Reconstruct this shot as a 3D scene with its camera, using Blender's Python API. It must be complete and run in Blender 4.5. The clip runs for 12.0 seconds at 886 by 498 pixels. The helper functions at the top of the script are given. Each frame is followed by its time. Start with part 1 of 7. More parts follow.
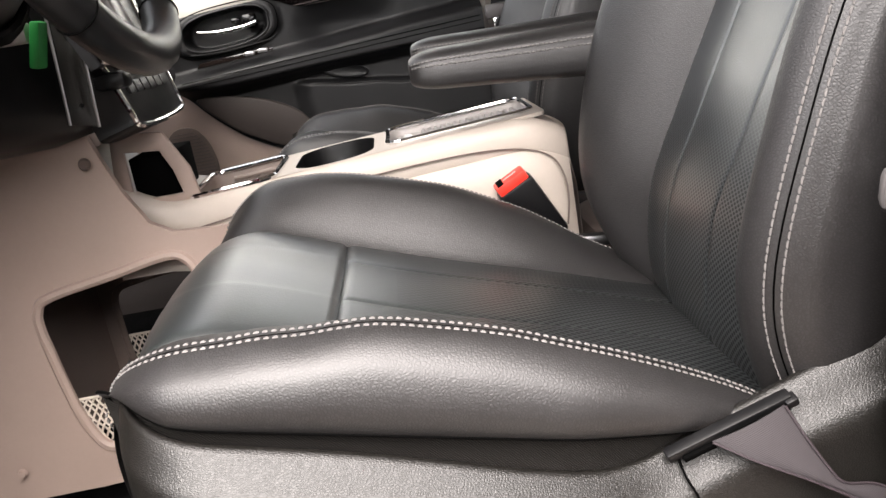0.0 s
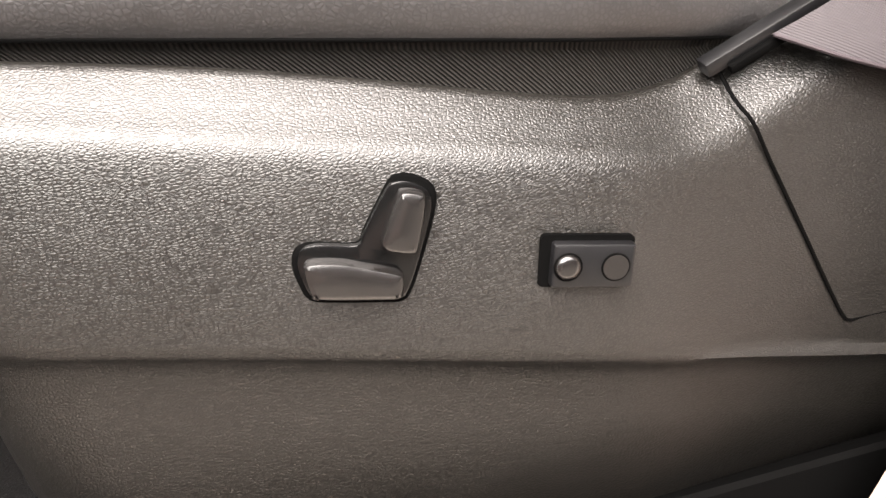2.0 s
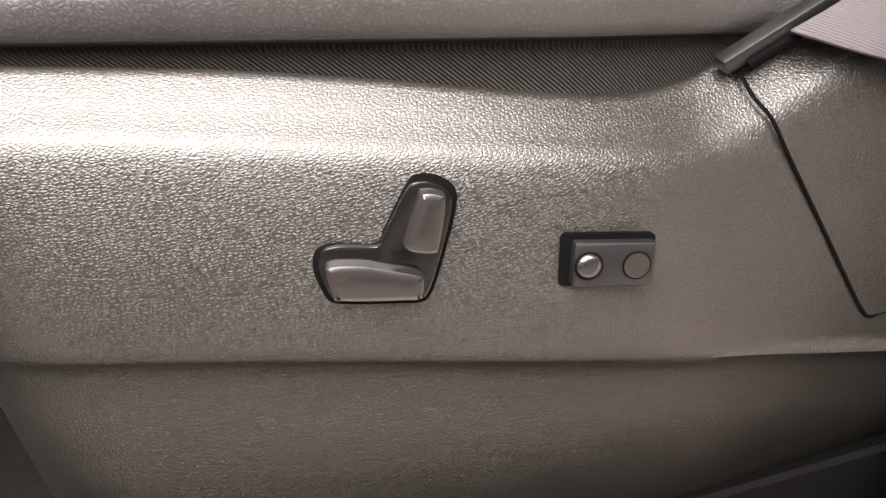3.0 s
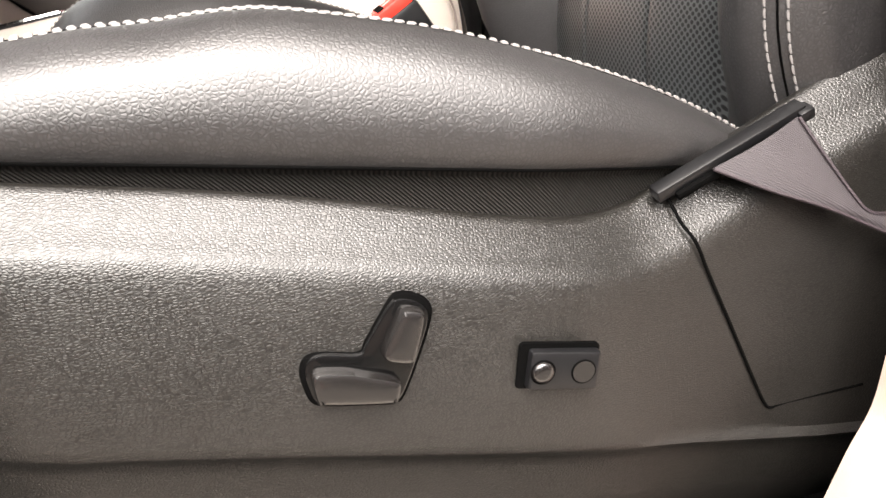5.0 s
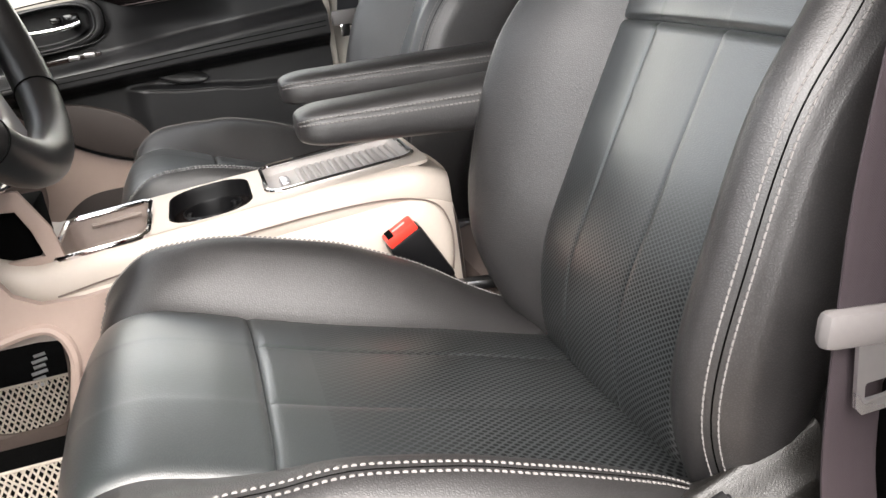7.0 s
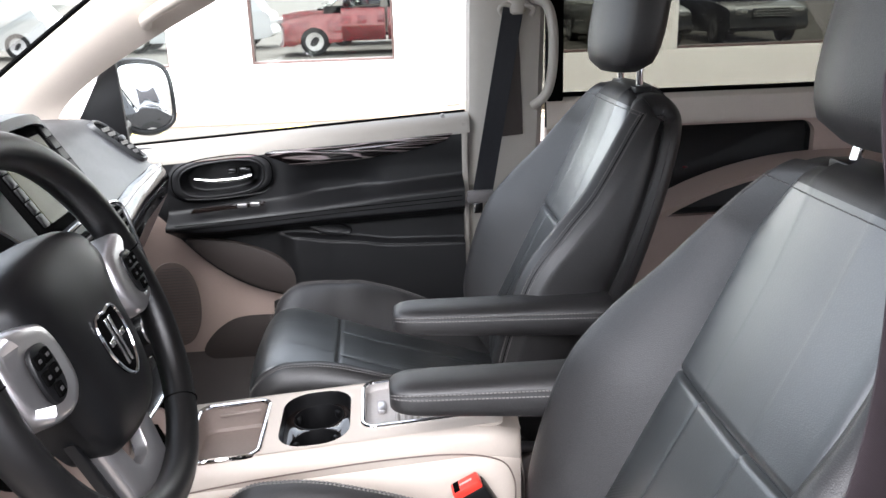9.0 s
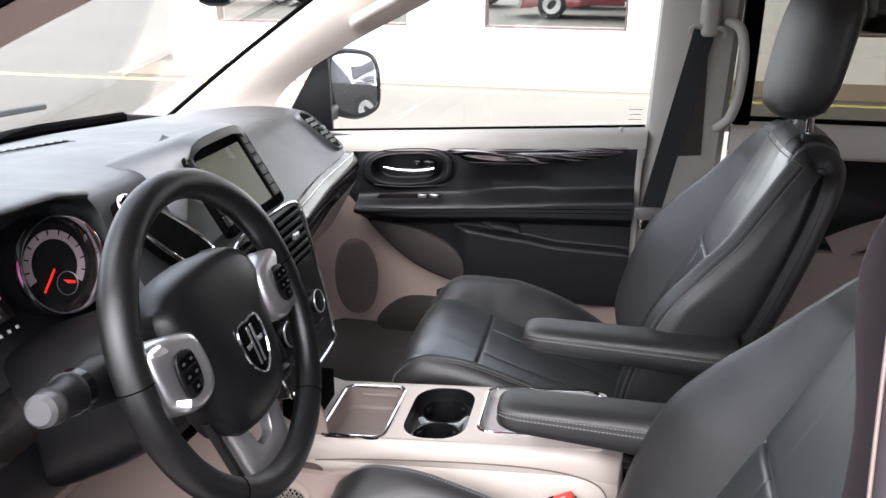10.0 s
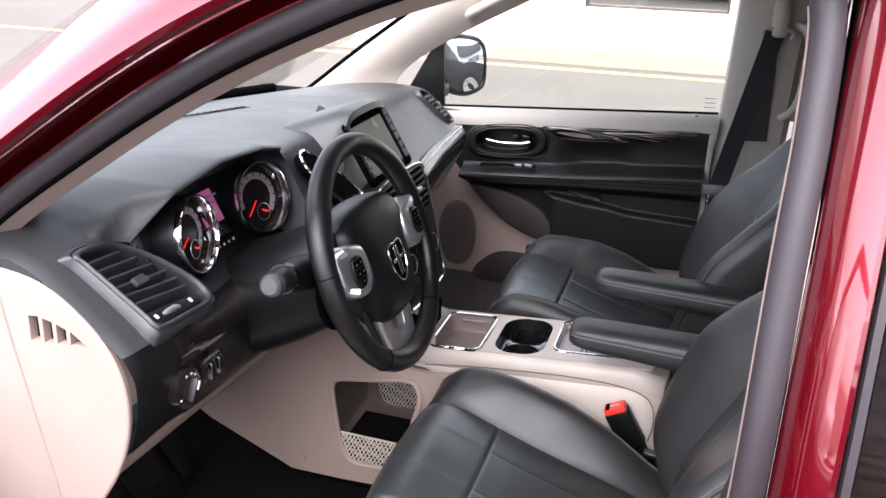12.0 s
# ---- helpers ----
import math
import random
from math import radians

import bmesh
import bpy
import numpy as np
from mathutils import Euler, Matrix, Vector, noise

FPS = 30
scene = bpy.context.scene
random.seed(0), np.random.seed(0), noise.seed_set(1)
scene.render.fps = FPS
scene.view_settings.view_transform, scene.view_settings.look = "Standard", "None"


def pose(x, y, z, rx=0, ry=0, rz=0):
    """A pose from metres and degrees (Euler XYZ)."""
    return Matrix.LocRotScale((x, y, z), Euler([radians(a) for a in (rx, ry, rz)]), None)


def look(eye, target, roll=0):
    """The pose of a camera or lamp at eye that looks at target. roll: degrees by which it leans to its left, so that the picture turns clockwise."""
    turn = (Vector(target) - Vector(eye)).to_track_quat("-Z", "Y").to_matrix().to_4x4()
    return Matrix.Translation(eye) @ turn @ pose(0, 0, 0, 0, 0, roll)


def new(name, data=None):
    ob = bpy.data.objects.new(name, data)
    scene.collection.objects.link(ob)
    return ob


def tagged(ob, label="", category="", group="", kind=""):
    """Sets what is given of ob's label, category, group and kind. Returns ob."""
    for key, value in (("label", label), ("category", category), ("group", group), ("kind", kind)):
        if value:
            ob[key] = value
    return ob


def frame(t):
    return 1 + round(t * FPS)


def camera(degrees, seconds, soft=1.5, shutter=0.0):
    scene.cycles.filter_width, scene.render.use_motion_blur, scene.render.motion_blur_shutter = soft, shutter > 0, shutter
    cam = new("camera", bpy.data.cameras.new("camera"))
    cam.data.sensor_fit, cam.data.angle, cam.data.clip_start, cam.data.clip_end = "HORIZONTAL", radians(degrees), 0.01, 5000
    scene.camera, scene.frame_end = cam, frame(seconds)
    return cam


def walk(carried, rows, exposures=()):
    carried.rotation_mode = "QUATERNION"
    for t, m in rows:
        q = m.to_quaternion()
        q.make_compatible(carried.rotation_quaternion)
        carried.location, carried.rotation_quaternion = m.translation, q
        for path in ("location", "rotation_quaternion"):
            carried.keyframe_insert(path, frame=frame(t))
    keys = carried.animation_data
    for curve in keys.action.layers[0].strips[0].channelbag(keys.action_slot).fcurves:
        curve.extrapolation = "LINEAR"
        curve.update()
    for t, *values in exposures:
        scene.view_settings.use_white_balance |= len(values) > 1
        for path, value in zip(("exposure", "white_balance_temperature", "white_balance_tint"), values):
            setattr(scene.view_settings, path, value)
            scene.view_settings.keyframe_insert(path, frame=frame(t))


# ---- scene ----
cam = camera(56.4, 12.0)
PATH = [
    (0, (0.375, -1.053, 1.03), (0.42, 0.867, 0.473), -9.7),
    (0.5, (0.369, -1.007, 0.919), (0.482, 0.903, 0.335), -11.2),
    (1, (0.367, -0.969, 0.857), (0.503, 0.922, 0.22), -12.5),
    (1.5, (0.365, -0.948, 0.834), (0.499, 0.932, 0.165), -13.1),
    (2, (0.36, -0.937, 0.829), (0.478, 0.929, 0.119), -13.0),
    (2.5, (0.356, -0.935, 0.829), (0.472, 0.936, 0.129), -13.5),
    (2.7, (0.354, -0.935, 0.829), (0.467, 0.938, 0.135), -13.8),
    (4.3, (0.356, -0.949, 0.851), (0.47, 0.883, 0.059), -11.8),
    (4.5, (0.347, -0.95, 0.858), (0.53, 0.88, 0.074), -11.4),
    (5, (0.328, -0.952, 0.877), (0.706, 0.888, 0.188), -9.3),
    (5.5, (0.321, -0.964, 0.933), (0.748, 0.862, 0.237), -8.1),
    (6, (0.306, -0.976, 0.998), (0.748, 0.846, 0.301), -7.8),
    (6.5, (0.302, -0.991, 1.073), (0.755, 0.821, 0.36), -7.8),
    (7, (0.308, -1.005, 1.142), (0.774, 0.805, 0.428), -7.6),
    (7.2, (0.311, -1.007, 1.168), (0.777, 0.805, 0.461), -7.4),
    (8.8, (0.378, -1.049, 1.421), (0.592, 0.845, 0.817), -2.8),
    (9, (0.398, -1.06, 1.45), (0.537, 0.843, 0.85), -1.9),
    (9.5, (0.452, -1.097, 1.515), (0.363, 0.803, 0.896), 0.3),
    (10, (0.514, -1.12, 1.566), (0.145, 0.724, 0.884), 0.4),
    (10.5, (0.559, -1.151, 1.604), (-0.005, 0.625, 0.879), 0.3),
    (11, (0.57, -1.225, 1.641), (-0.049, 0.533, 0.915), 0.7),
    (11.5, (0.572, -1.335, 1.647), (-0.03, 0.428, 0.921), 1.2),
    (12, (0.573, -1.45, 1.647), (0.01, 0.319, 0.903), 1.5),
]
EXPOSURES = [(0, 2.80, 6900, 15), (0.5, 2.62, 6900, 15), (1.5, 3.32, 7000, 15), (2.5, 3.68, 7100, 15), (4.5, 3.62, 7100, 14), (5.5, 3.12, 6900, 13), (6.2, 2.98, 6850, 13), (7.0, 3.20, 6800, 12), (9.0, 2.98, 6200, 14), (10.0, 2.78, 6200, 16), (12, 2.38, 6200, 18)]
walk(cam, [(t, look(eye, target, roll)) for t, eye, target, roll in PATH], EXPOSURES)

# ---- world and light ----
SUN_DIR = Vector((0.03, 0.56, -0.83)).normalized()
world = bpy.data.worlds.new("sky")
scene.world = world
world.use_nodes = True
wn = world.node_tree
wn.nodes.clear()
sky = wn.nodes.new("ShaderNodeTexSky")
sky.sky_type = "NISHITA"
sky.sun_disc = False
sky.sun_elevation = math.asin(-SUN_DIR.z)
sky.sun_rotation = math.atan2(-SUN_DIR.x, -SUN_DIR.y)
sky.dust_density = 1.5
grey = wn.nodes.new("ShaderNodeHueSaturation")
grey.inputs["Saturation"].default_value = 0.22
bg = wn.nodes.new("ShaderNodeBackground")
bg.inputs["Strength"].default_value = 0.15
wo = wn.nodes.new("ShaderNodeOutputWorld")
wn.links.new(sky.outputs[0], grey.inputs["Color"])
wn.links.new(grey.outputs[0], bg.inputs["Color"])
wn.links.new(bg.outputs[0], wo.inputs["Surface"])
sun = new("sun", bpy.data.lights.new("sun", "SUN"))
sun.data.energy = 1.9
sun.data.angle = radians(75)
sun.data.color = (1.0, 0.97, 0.93)
sun.matrix_world = look(-SUN_DIR * 30, (0, 0, 0))


# ---- materials ----
def mat(name, base, rough=0.5, metal=0.0, var=0.12, vscale=9.0, grain=None, gscale=400.0, bump=0.25, bdist=0.0004,
        rvar=0.12, coat=0.0, spec=0.5, emit=None, tint=None, stretch=None, pit=0.0, crough=0.04):
    """Base colour with cloudy variation at two scales, roughness variation and a fine relief: grain is None, 'noise', 'cells' or 'weave'."""
    m = bpy.data.materials.new(name)
    m.use_nodes = True
    nt = m.node_tree
    b = nt.nodes["Principled BSDF"]
    b.inputs["Metallic"].default_value = metal
    b.inputs["Coat Weight"].default_value = coat
    b.inputs["Coat Roughness"].default_value = crough
    b.inputs["Specular IOR Level"].default_value = spec
    tc = nt.nodes.new("ShaderNodeTexCoord")
    src = tc.outputs["Object"]
    if stretch:
        mp = nt.nodes.new("ShaderNodeMapping")
        mp.inputs["Scale"].default_value = stretch
        nt.links.new(src, mp.inputs["Vector"])
        src = mp.outputs[0]
    n1 = nt.nodes.new("ShaderNodeTexNoise")
    n1.inputs["Scale"].default_value = vscale
    n1.inputs["Detail"].default_value = 4
    n1.inputs["Roughness"].default_value = 0.6
    nt.links.new(src, n1.inputs["Vector"])
    n2 = nt.nodes.new("ShaderNodeTexNoise")
    n2.inputs["Scale"].default_value = vscale * 24
    n2.inputs["Detail"].default_value = 2
    nt.links.new(src, n2.inputs["Vector"])
    add = nt.nodes.new("ShaderNodeMath")
    add.operation = "MULTIPLY_ADD"
    add.inputs[1].default_value = 0.3
    nt.links.new(n2.outputs[0], add.inputs[0])
    nt.links.new(n1.outputs[0], add.inputs[2])
    ramp = nt.nodes.new("ShaderNodeMapRange")
    ramp.inputs["From Min"].default_value = 0.4
    ramp.inputs["From Max"].default_value = 0.9
    nt.links.new(add.outputs[0], ramp.inputs["Value"])
    mix = nt.nodes.new("ShaderNodeMix")
    mix.data_type = "RGBA"
    t = tint or base
    mix.inputs[6].default_value = (*[max(0.0, c * (1 - var)) for c in base], 1)
    mix.inputs[7].default_value = (*[min(1.0, c * (1 + var)) for c in t], 1)
    nt.links.new(ramp.outputs[0], mix.inputs[0])
    nt.links.new(mix.outputs[2], b.inputs["Base Color"])
    rr = nt.nodes.new("ShaderNodeMapRange")
    rr.inputs["From Min"].default_value = 0.3
    rr.inputs["From Max"].default_value = 0.7
    rr.inputs["To Min"].default_value = max(0.02, rough * (1 - rvar))
    rr.inputs["To Max"].default_value = min(1.0, rough * (1 + rvar))
    nt.links.new(n1.outputs[0], rr.inputs["Value"])
    nt.links.new(rr.outputs[0], b.inputs["Roughness"])
    if grain:
        if grain == "cells":
            g = nt.nodes.new("ShaderNodeTexVoronoi")
            g.feature = "DISTANCE_TO_EDGE"
            g.inputs["Scale"].default_value = gscale
            cl = nt.nodes.new("ShaderNodeMapRange")
            cl.inputs["From Max"].default_value = 0.28
            nt.links.new(g.outputs["Distance"], cl.inputs["Value"])
            h = cl.outputs[0]
        elif grain == "weave":
            g = nt.nodes.new("ShaderNodeTexWave")
            g.bands_direction = "DIAGONAL"
            g.inputs["Scale"].default_value = gscale
            g.inputs["Distortion"].default_value = 0.6
            h = g.outputs["Fac"]
        else:
            g = nt.nodes.new("ShaderNodeTexNoise")
            g.inputs["Scale"].default_value = gscale
            g.inputs["Detail"].default_value = 3
            h = g.outputs[0]
        nt.links.new(src, g.inputs["Vector"])
        if pit:
            pm = nt.nodes.new("ShaderNodeMapRange")
            pm.inputs["To Min"].default_value = 1 - pit
            pm.inputs["To Max"].default_value = 1 + pit * 0.35
            nt.links.new(h, pm.inputs["Value"])
            mul = nt.nodes.new("ShaderNodeVectorMath")
            mul.operation = "SCALE"
            nt.links.new(mix.outputs[2], mul.inputs[0])
            nt.links.new(pm.outputs[0], mul.inputs["Scale"])
            nt.links.new(mul.outputs[0], b.inputs["Base Color"])
        bp = nt.nodes.new("ShaderNodeBump")
        bp.inputs["Strength"].default_value = bump
        bp.inputs["Distance"].default_value = bdist
        nt.links.new(h, bp.inputs["Height"])
        nt.links.new(bp.outputs[0], b.inputs["Normal"])
    if emit:
        b.inputs["Emission Color"].default_value = (*emit[:3], 1)
        b.inputs["Emission Strength"].default_value = emit[3]
    return m


def glass_mat(name, tint, rough=0.0, clear=0.9):
    """Thin pane: mostly see-through, with a mirror share that grows at a slant."""
    m = bpy.data.materials.new(name)
    m.use_nodes = True
    nt = m.node_tree
    nt.nodes.clear()
    out = nt.nodes.new("ShaderNodeOutputMaterial")
    tr = nt.nodes.new("ShaderNodeBsdfTransparent")
    tr.inputs[0].default_value = (*tint, 1)
    gl = nt.nodes.new("ShaderNodeBsdfGlossy")
    gl.inputs["Roughness"].default_value = rough
    lw = nt.nodes.new("ShaderNodeLayerWeight")
    lw.inputs["Blend"].default_value = 0.5
    pw = nt.nodes.new("ShaderNodeMath")
    pw.operation = "POWER"
    pw.inputs[1].default_value = 5.0
    nt.links.new(lw.outputs["Facing"], pw.inputs[0])
    fr = nt.nodes.new("ShaderNodeMath")
    fr.operation = "MULTIPLY_ADD"
    fr.inputs[1].default_value = 0.6
    fr.inputs[2].default_value = 0.035
    nt.links.new(pw.outputs[0], fr.inputs[0])
    mx = nt.nodes.new("ShaderNodeMixShader")
    nt.links.new(fr.outputs[0], mx.inputs[0])
    nt.links.new(tr.outputs[0], mx.inputs[1])
    nt.links.new(gl.outputs[0], mx.inputs[2])
    nt.links.new(mx.outputs[0], out.inputs[0])
    return m


def perforated(name, base, rough):
    """Leather pierced with rows of small holes, seat side up or forward."""
    m = mat(name, base, rough, grain="cells", gscale=620, bump=0.22, bdist=0.0004, var=0.15, spec=1.0, stretch=(1.0, 0.45, 1.0), pit=0.2, coat=0.9, crough=0.34)
    nt = m.node_tree
    b = nt.nodes["Principled BSDF"]
    tc = nt.nodes.new("ShaderNodeTexCoord")
    sep = nt.nodes.new("ShaderNodeSeparateXYZ")
    nt.links.new(tc.outputs["Object"], sep.inputs[0])
    run = nt.nodes.new("ShaderNodeMath")
    nt.links.new(sep.outputs[0], run.inputs[0])
    nt.links.new(sep.outputs[2], run.inputs[1])
    com = nt.nodes.new("ShaderNodeCombineXYZ")
    nt.links.new(sep.outputs[1], com.inputs[0])
    nt.links.new(run.outputs[0], com.inputs[1])
    turn = nt.nodes.new("ShaderNodeMapping")
    turn.inputs["Rotation"].default_value = (0, 0, radians(45))
    nt.links.new(com.outputs[0], turn.inputs["Vector"])
    vo = nt.nodes.new("ShaderNodeTexVoronoi")
    vo.voronoi_dimensions = "2D"
    vo.inputs["Scale"].default_value = 235
    vo.inputs["Randomness"].default_value = 0.0
    nt.links.new(turn.outputs[0], vo.inputs["Vector"])
    th = nt.nodes.new("ShaderNodeMapRange")
    th.inputs["From Min"].default_value = 0.28
    th.inputs["From Max"].default_value = 0.46
    nt.links.new(vo.outputs["Distance"], th.inputs["Value"])
    # the holes thin out towards the front of the cushion and up the back
    fade = None
    for a, c in ((1.14, 1.23), (1.60, 1.46)):
        f = nt.nodes.new("ShaderNodeMapRange")
        f.inputs["From Min"].default_value = a
        f.inputs["From Max"].default_value = c
        nt.links.new(run.outputs[0], f.inputs["Value"])
        if fade is None:
            fade = f.outputs[0]
        else:
            mu = nt.nodes.new("ShaderNodeMath")
            mu.operation = "MULTIPLY"
            nt.links.new(fade, mu.inputs[0])
            nt.links.new(f.outputs[0], mu.inputs[1])
            fade = mu.outputs[0]
    keep = nt.nodes.new("ShaderNodeMath")
    keep.operation = "MULTIPLY_ADD"
    keep.inputs[1].default_value = -1.0
    keep.inputs[2].default_value = 1.0
    nt.links.new(fade, keep.inputs[0])
    hole_k = nt.nodes.new("ShaderNodeMath")
    hole_k.operation = "MAXIMUM"
    nt.links.new(th.outputs[0], hole_k.inputs[0])
    nt.links.new(keep.outputs[0], hole_k.inputs[1])
    old = b.inputs["Base Color"].links[0].from_socket
    mx = nt.nodes.new("ShaderNodeMix")
    mx.data_type = "RGBA"
    mx.inputs[6].default_value = (0.008, 0.008, 0.008, 1)
    nt.links.new(hole_k.outputs[0], mx.inputs[0])
    nt.links.new(old, mx.inputs[7])
    nt.links.new(mx.outputs[2], b.inputs["Base Color"])
    for nm, v in (("Specular IOR Level", 1.0), ("Coat Weight", 0.9)):
        ml = nt.nodes.new("ShaderNodeMath")
        ml.operation = "MULTIPLY_ADD"
        ml.inputs[1].default_value = v * 0.75
        ml.inputs[2].default_value = v * 0.25
        nt.links.new(hole_k.outputs[0], ml.inputs[0])
        nt.links.new(ml.outputs[0], b.inputs[nm])
    return m


M_LEATHER = mat("black_leather", (0.0168, 0.0157, 0.0160), 0.47, grain="cells", gscale=480, bump=0.21, bdist=0.0006, var=0.18, spec=0.75, pit=0.5, coat=0.15, crough=0.46)
M_PANEL = mat("smooth_black_leather", (0.0250, 0.0292, 0.0300), 0.36, grain="cells", gscale=620, bump=0.22, bdist=0.0004, var=0.2, spec=1.0, stretch=(1.0, 0.45, 1.0), pit=0.25, coat=0.9, crough=0.34)
M_PERF = perforated("perforated_leather", (0.0230, 0.0268, 0.0280), 0.36)
M_STITCH = mat("grey_thread", (0.155, 0.147, 0.143), 0.7, var=0.25, grain="noise", gscale=900, spec=0.15)
M_FABRIC = mat("ribbed_cloth", (0.024, 0.022, 0.020), 0.9, grain="weave", gscale=380, bump=0.8, bdist=0.0008, spec=0.15, pit=0.7)
M_SHIELD = mat("grained_charcoal_plastic", (0.0104, 0.0094, 0.0081), 0.38, grain="cells", gscale=740, bump=0.29, bdist=0.0005, var=0.1, spec=0.6, pit=0.7, stretch=(0.75, 1.0, 1.25))
M_KNOB = mat("satin_charcoal_plastic", (0.007, 0.0063, 0.006), 0.24, grain="noise", gscale=900, bump=0.05, var=0.06, spec=0.8)
M_DECOR = mat("dark_lacquered_decor", (0.0035, 0.003, 0.003), 0.12, var=0.3, vscale=6, spec=0.28)
M_PIANO = mat("polished_black_plastic", (0.003, 0.003, 0.003), 0.14, var=0.1, spec=0.4)
M_BLACK = mat("black_plastic", (0.0045, 0.0045, 0.005), 0.40, grain="noise", gscale=700, bump=0.15, spec=0.32)
M_DASH = mat("dark_grey_soft_plastic", (0.0270, 0.0283, 0.0300), 0.40, grain="cells", gscale=900, bump=0.3, bdist=0.0003, var=0.08, spec=0.62)
M_DOORBLK = mat("black_soft_trim", (0.0066, 0.0067, 0.0074), 0.46, grain="cells", gscale=700, bump=0.25, bdist=0.0003, spec=0.45)
M_GLOSS = mat("gloss_black_trim", (0.006, 0.0052, 0.0052), 0.08, coat=0.6, var=0.4, vscale=6, stretch=(3, 12, 30), tint=(0.013, 0.009, 0.008))
M_FLAME = mat("flame_figured_gloss_decor", (0.004, 0.0032, 0.0032), 0.10, coat=0.8, var=0.3, vscale=6)
_nt = M_FLAME.node_tree
_b = _nt.nodes["Principled BSDF"]
_tc = _nt.nodes.new("ShaderNodeTexCoord")
_mp = _nt.nodes.new("ShaderNodeMapping")
_mp.inputs["Scale"].default_value = (1.0, 0.0, 17.0)
_mp.inputs["Location"].default_value = (0.13, 0.0, 0.21)
_nt.links.new(_tc.outputs["Object"], _mp.inputs["Vector"])
_wv = _nt.nodes.new("ShaderNodeTexNoise")
_wv.inputs["Scale"].default_value = 2.1
_wv.inputs["Detail"].default_value = 1.0
_nt.links.new(_mp.outputs[0], _wv.inputs["Vector"])
_ml = _nt.nodes.new("ShaderNodeMath")
_ml.operation = "MULTIPLY"
_ml.inputs[1].default_value = 80.0
_nt.links.new(_wv.outputs[0], _ml.inputs[0])
_sn = _nt.nodes.new("ShaderNodeMath")
_sn.operation = "SINE"
_nt.links.new(_ml.outputs[0], _sn.inputs[0])
_rp = _nt.nodes.new("ShaderNodeMapRange")
_rp.inputs["From Min"].default_value = 0.55
_rp.inputs["From Max"].default_value = 1.0
_nt.links.new(_sn.outputs[0], _rp.inputs["Value"])
_mx = _nt.nodes.new("ShaderNodeMix")
_mx.data_type = "RGBA"
_mx.inputs[6].default_value = (0.004, 0.0032, 0.0032, 1)
_mx.inputs[7].default_value = (0.22, 0.18, 0.18, 1)
_nt.links.new(_rp.outputs[0], _mx.inputs[0])
_nt.links.new(_mx.outputs[2], _b.inputs["Base Color"])
# Near-black: real black parts, and stand-in for shade inside gaps and recesses.
M_GAP = mat("black_parts_and_gap_shade", (0.0012, 0.0012, 0.0012), 0.8, spec=0.03)
M_BEIGE = mat("beige_plastic", (0.36, 0.274, 0.236), 0.5, grain="noise", gscale=800, bump=0.2, var=0.05)
M_BEIGE2 = mat("light_grey_beige_plastic", (0.50, 0.44, 0.385), 0.5, grain="noise", gscale=800, bump=0.2, var=0.05)
# Taupe trim; in the net pocket it is beige darkened to carry the shade.
M_TAUPE_SHADE = mat("taupe_and_shaded_beige_plastic", (0.145, 0.112, 0.098), 0.6, grain="noise", gscale=600, bump=0.3, spec=0.3)
# Console beige darkened: the shade inside the tray is put into the colour.
M_TRAY_SHADE = mat("shaded_tray_beige_plastic", (0.235, 0.188, 0.166), 0.5, grain="noise", gscale=600, bump=0.25, spec=0.4)
M_GRILLE = mat("shaded_taupe_plastic", (0.125, 0.099, 0.089), 0.6, spec=0.3)
M_POCKET = mat("dark_brown_soft_trim", (0.042, 0.034, 0.031), 0.6, grain="noise", gscale=600, bump=0.2, spec=0.3)
M_CHROME = mat("chrome", (0.82, 0.82, 0.83), 0.06, metal=1.0, var=0.03)
M_SILVER = mat("satin_silver", (0.58, 0.565, 0.57), 0.30, metal=0.9, var=0.05)
M_DIMMETAL = mat("brushed_grey_metal", (0.25, 0.25, 0.26), 0.35, metal=1.0, var=0.08)
M_RIM = mat("smooth_wheel_leather", (0.0058, 0.0056, 0.0058), 0.36, grain="cells", gscale=900, bump=0.2, bdist=0.0003, spec=0.45, pit=0.2)
M_CARPET = mat("black_carpet", (0.006, 0.006, 0.0062), 0.95, grain="noise", gscale=450, bump=0.9, bdist=0.002, spec=0.1)
M_RED = mat("red_metallic_paint", (0.215, 0.0030, 0.0125), 0.24, metal=0.65, var=0.06, vscale=3, coat=1.0, rvar=0.05)
M_RED.node_tree.nodes["Principled BSDF"].inputs["Coat IOR"].default_value = 1.9
M_TRIMGREY = mat("grey_beige_plastic", (0.33, 0.302, 0.268), 0.5, grain="noise", gscale=800, bump=0.2, var=0.05)
M_SEAL = mat("rubber_seal", (0.026, 0.020, 0.024), 0.5, grain="noise", gscale=500, bump=0.2)
M_LINER = mat("headliner_cloth", (0.52, 0.48, 0.43), 0.9, grain="noise", gscale=500, bump=0.4)
M_BELT = mat("grey_belt_webbing", (0.042, 0.037, 0.040), 0.6, grain="weave", gscale=420, bump=0.4, bdist=0.0004, spec=0.3)
M_BELTD = mat("mauve_belt_webbing", (0.036, 0.028, 0.032), 0.6, grain="weave", gscale=420, bump=0.4, bdist=0.0004, spec=0.3)
M_BELTB = mat("blue_black_belt_webbing", (0.022, 0.023, 0.027), 0.6, grain="weave", gscale=420, bump=0.4, bdist=0.0004, spec=0.3)
M_TONGUE = mat("grey_tongue_plastic", (0.115, 0.107, 0.106), 0.45, grain="noise", gscale=700, bump=0.1)
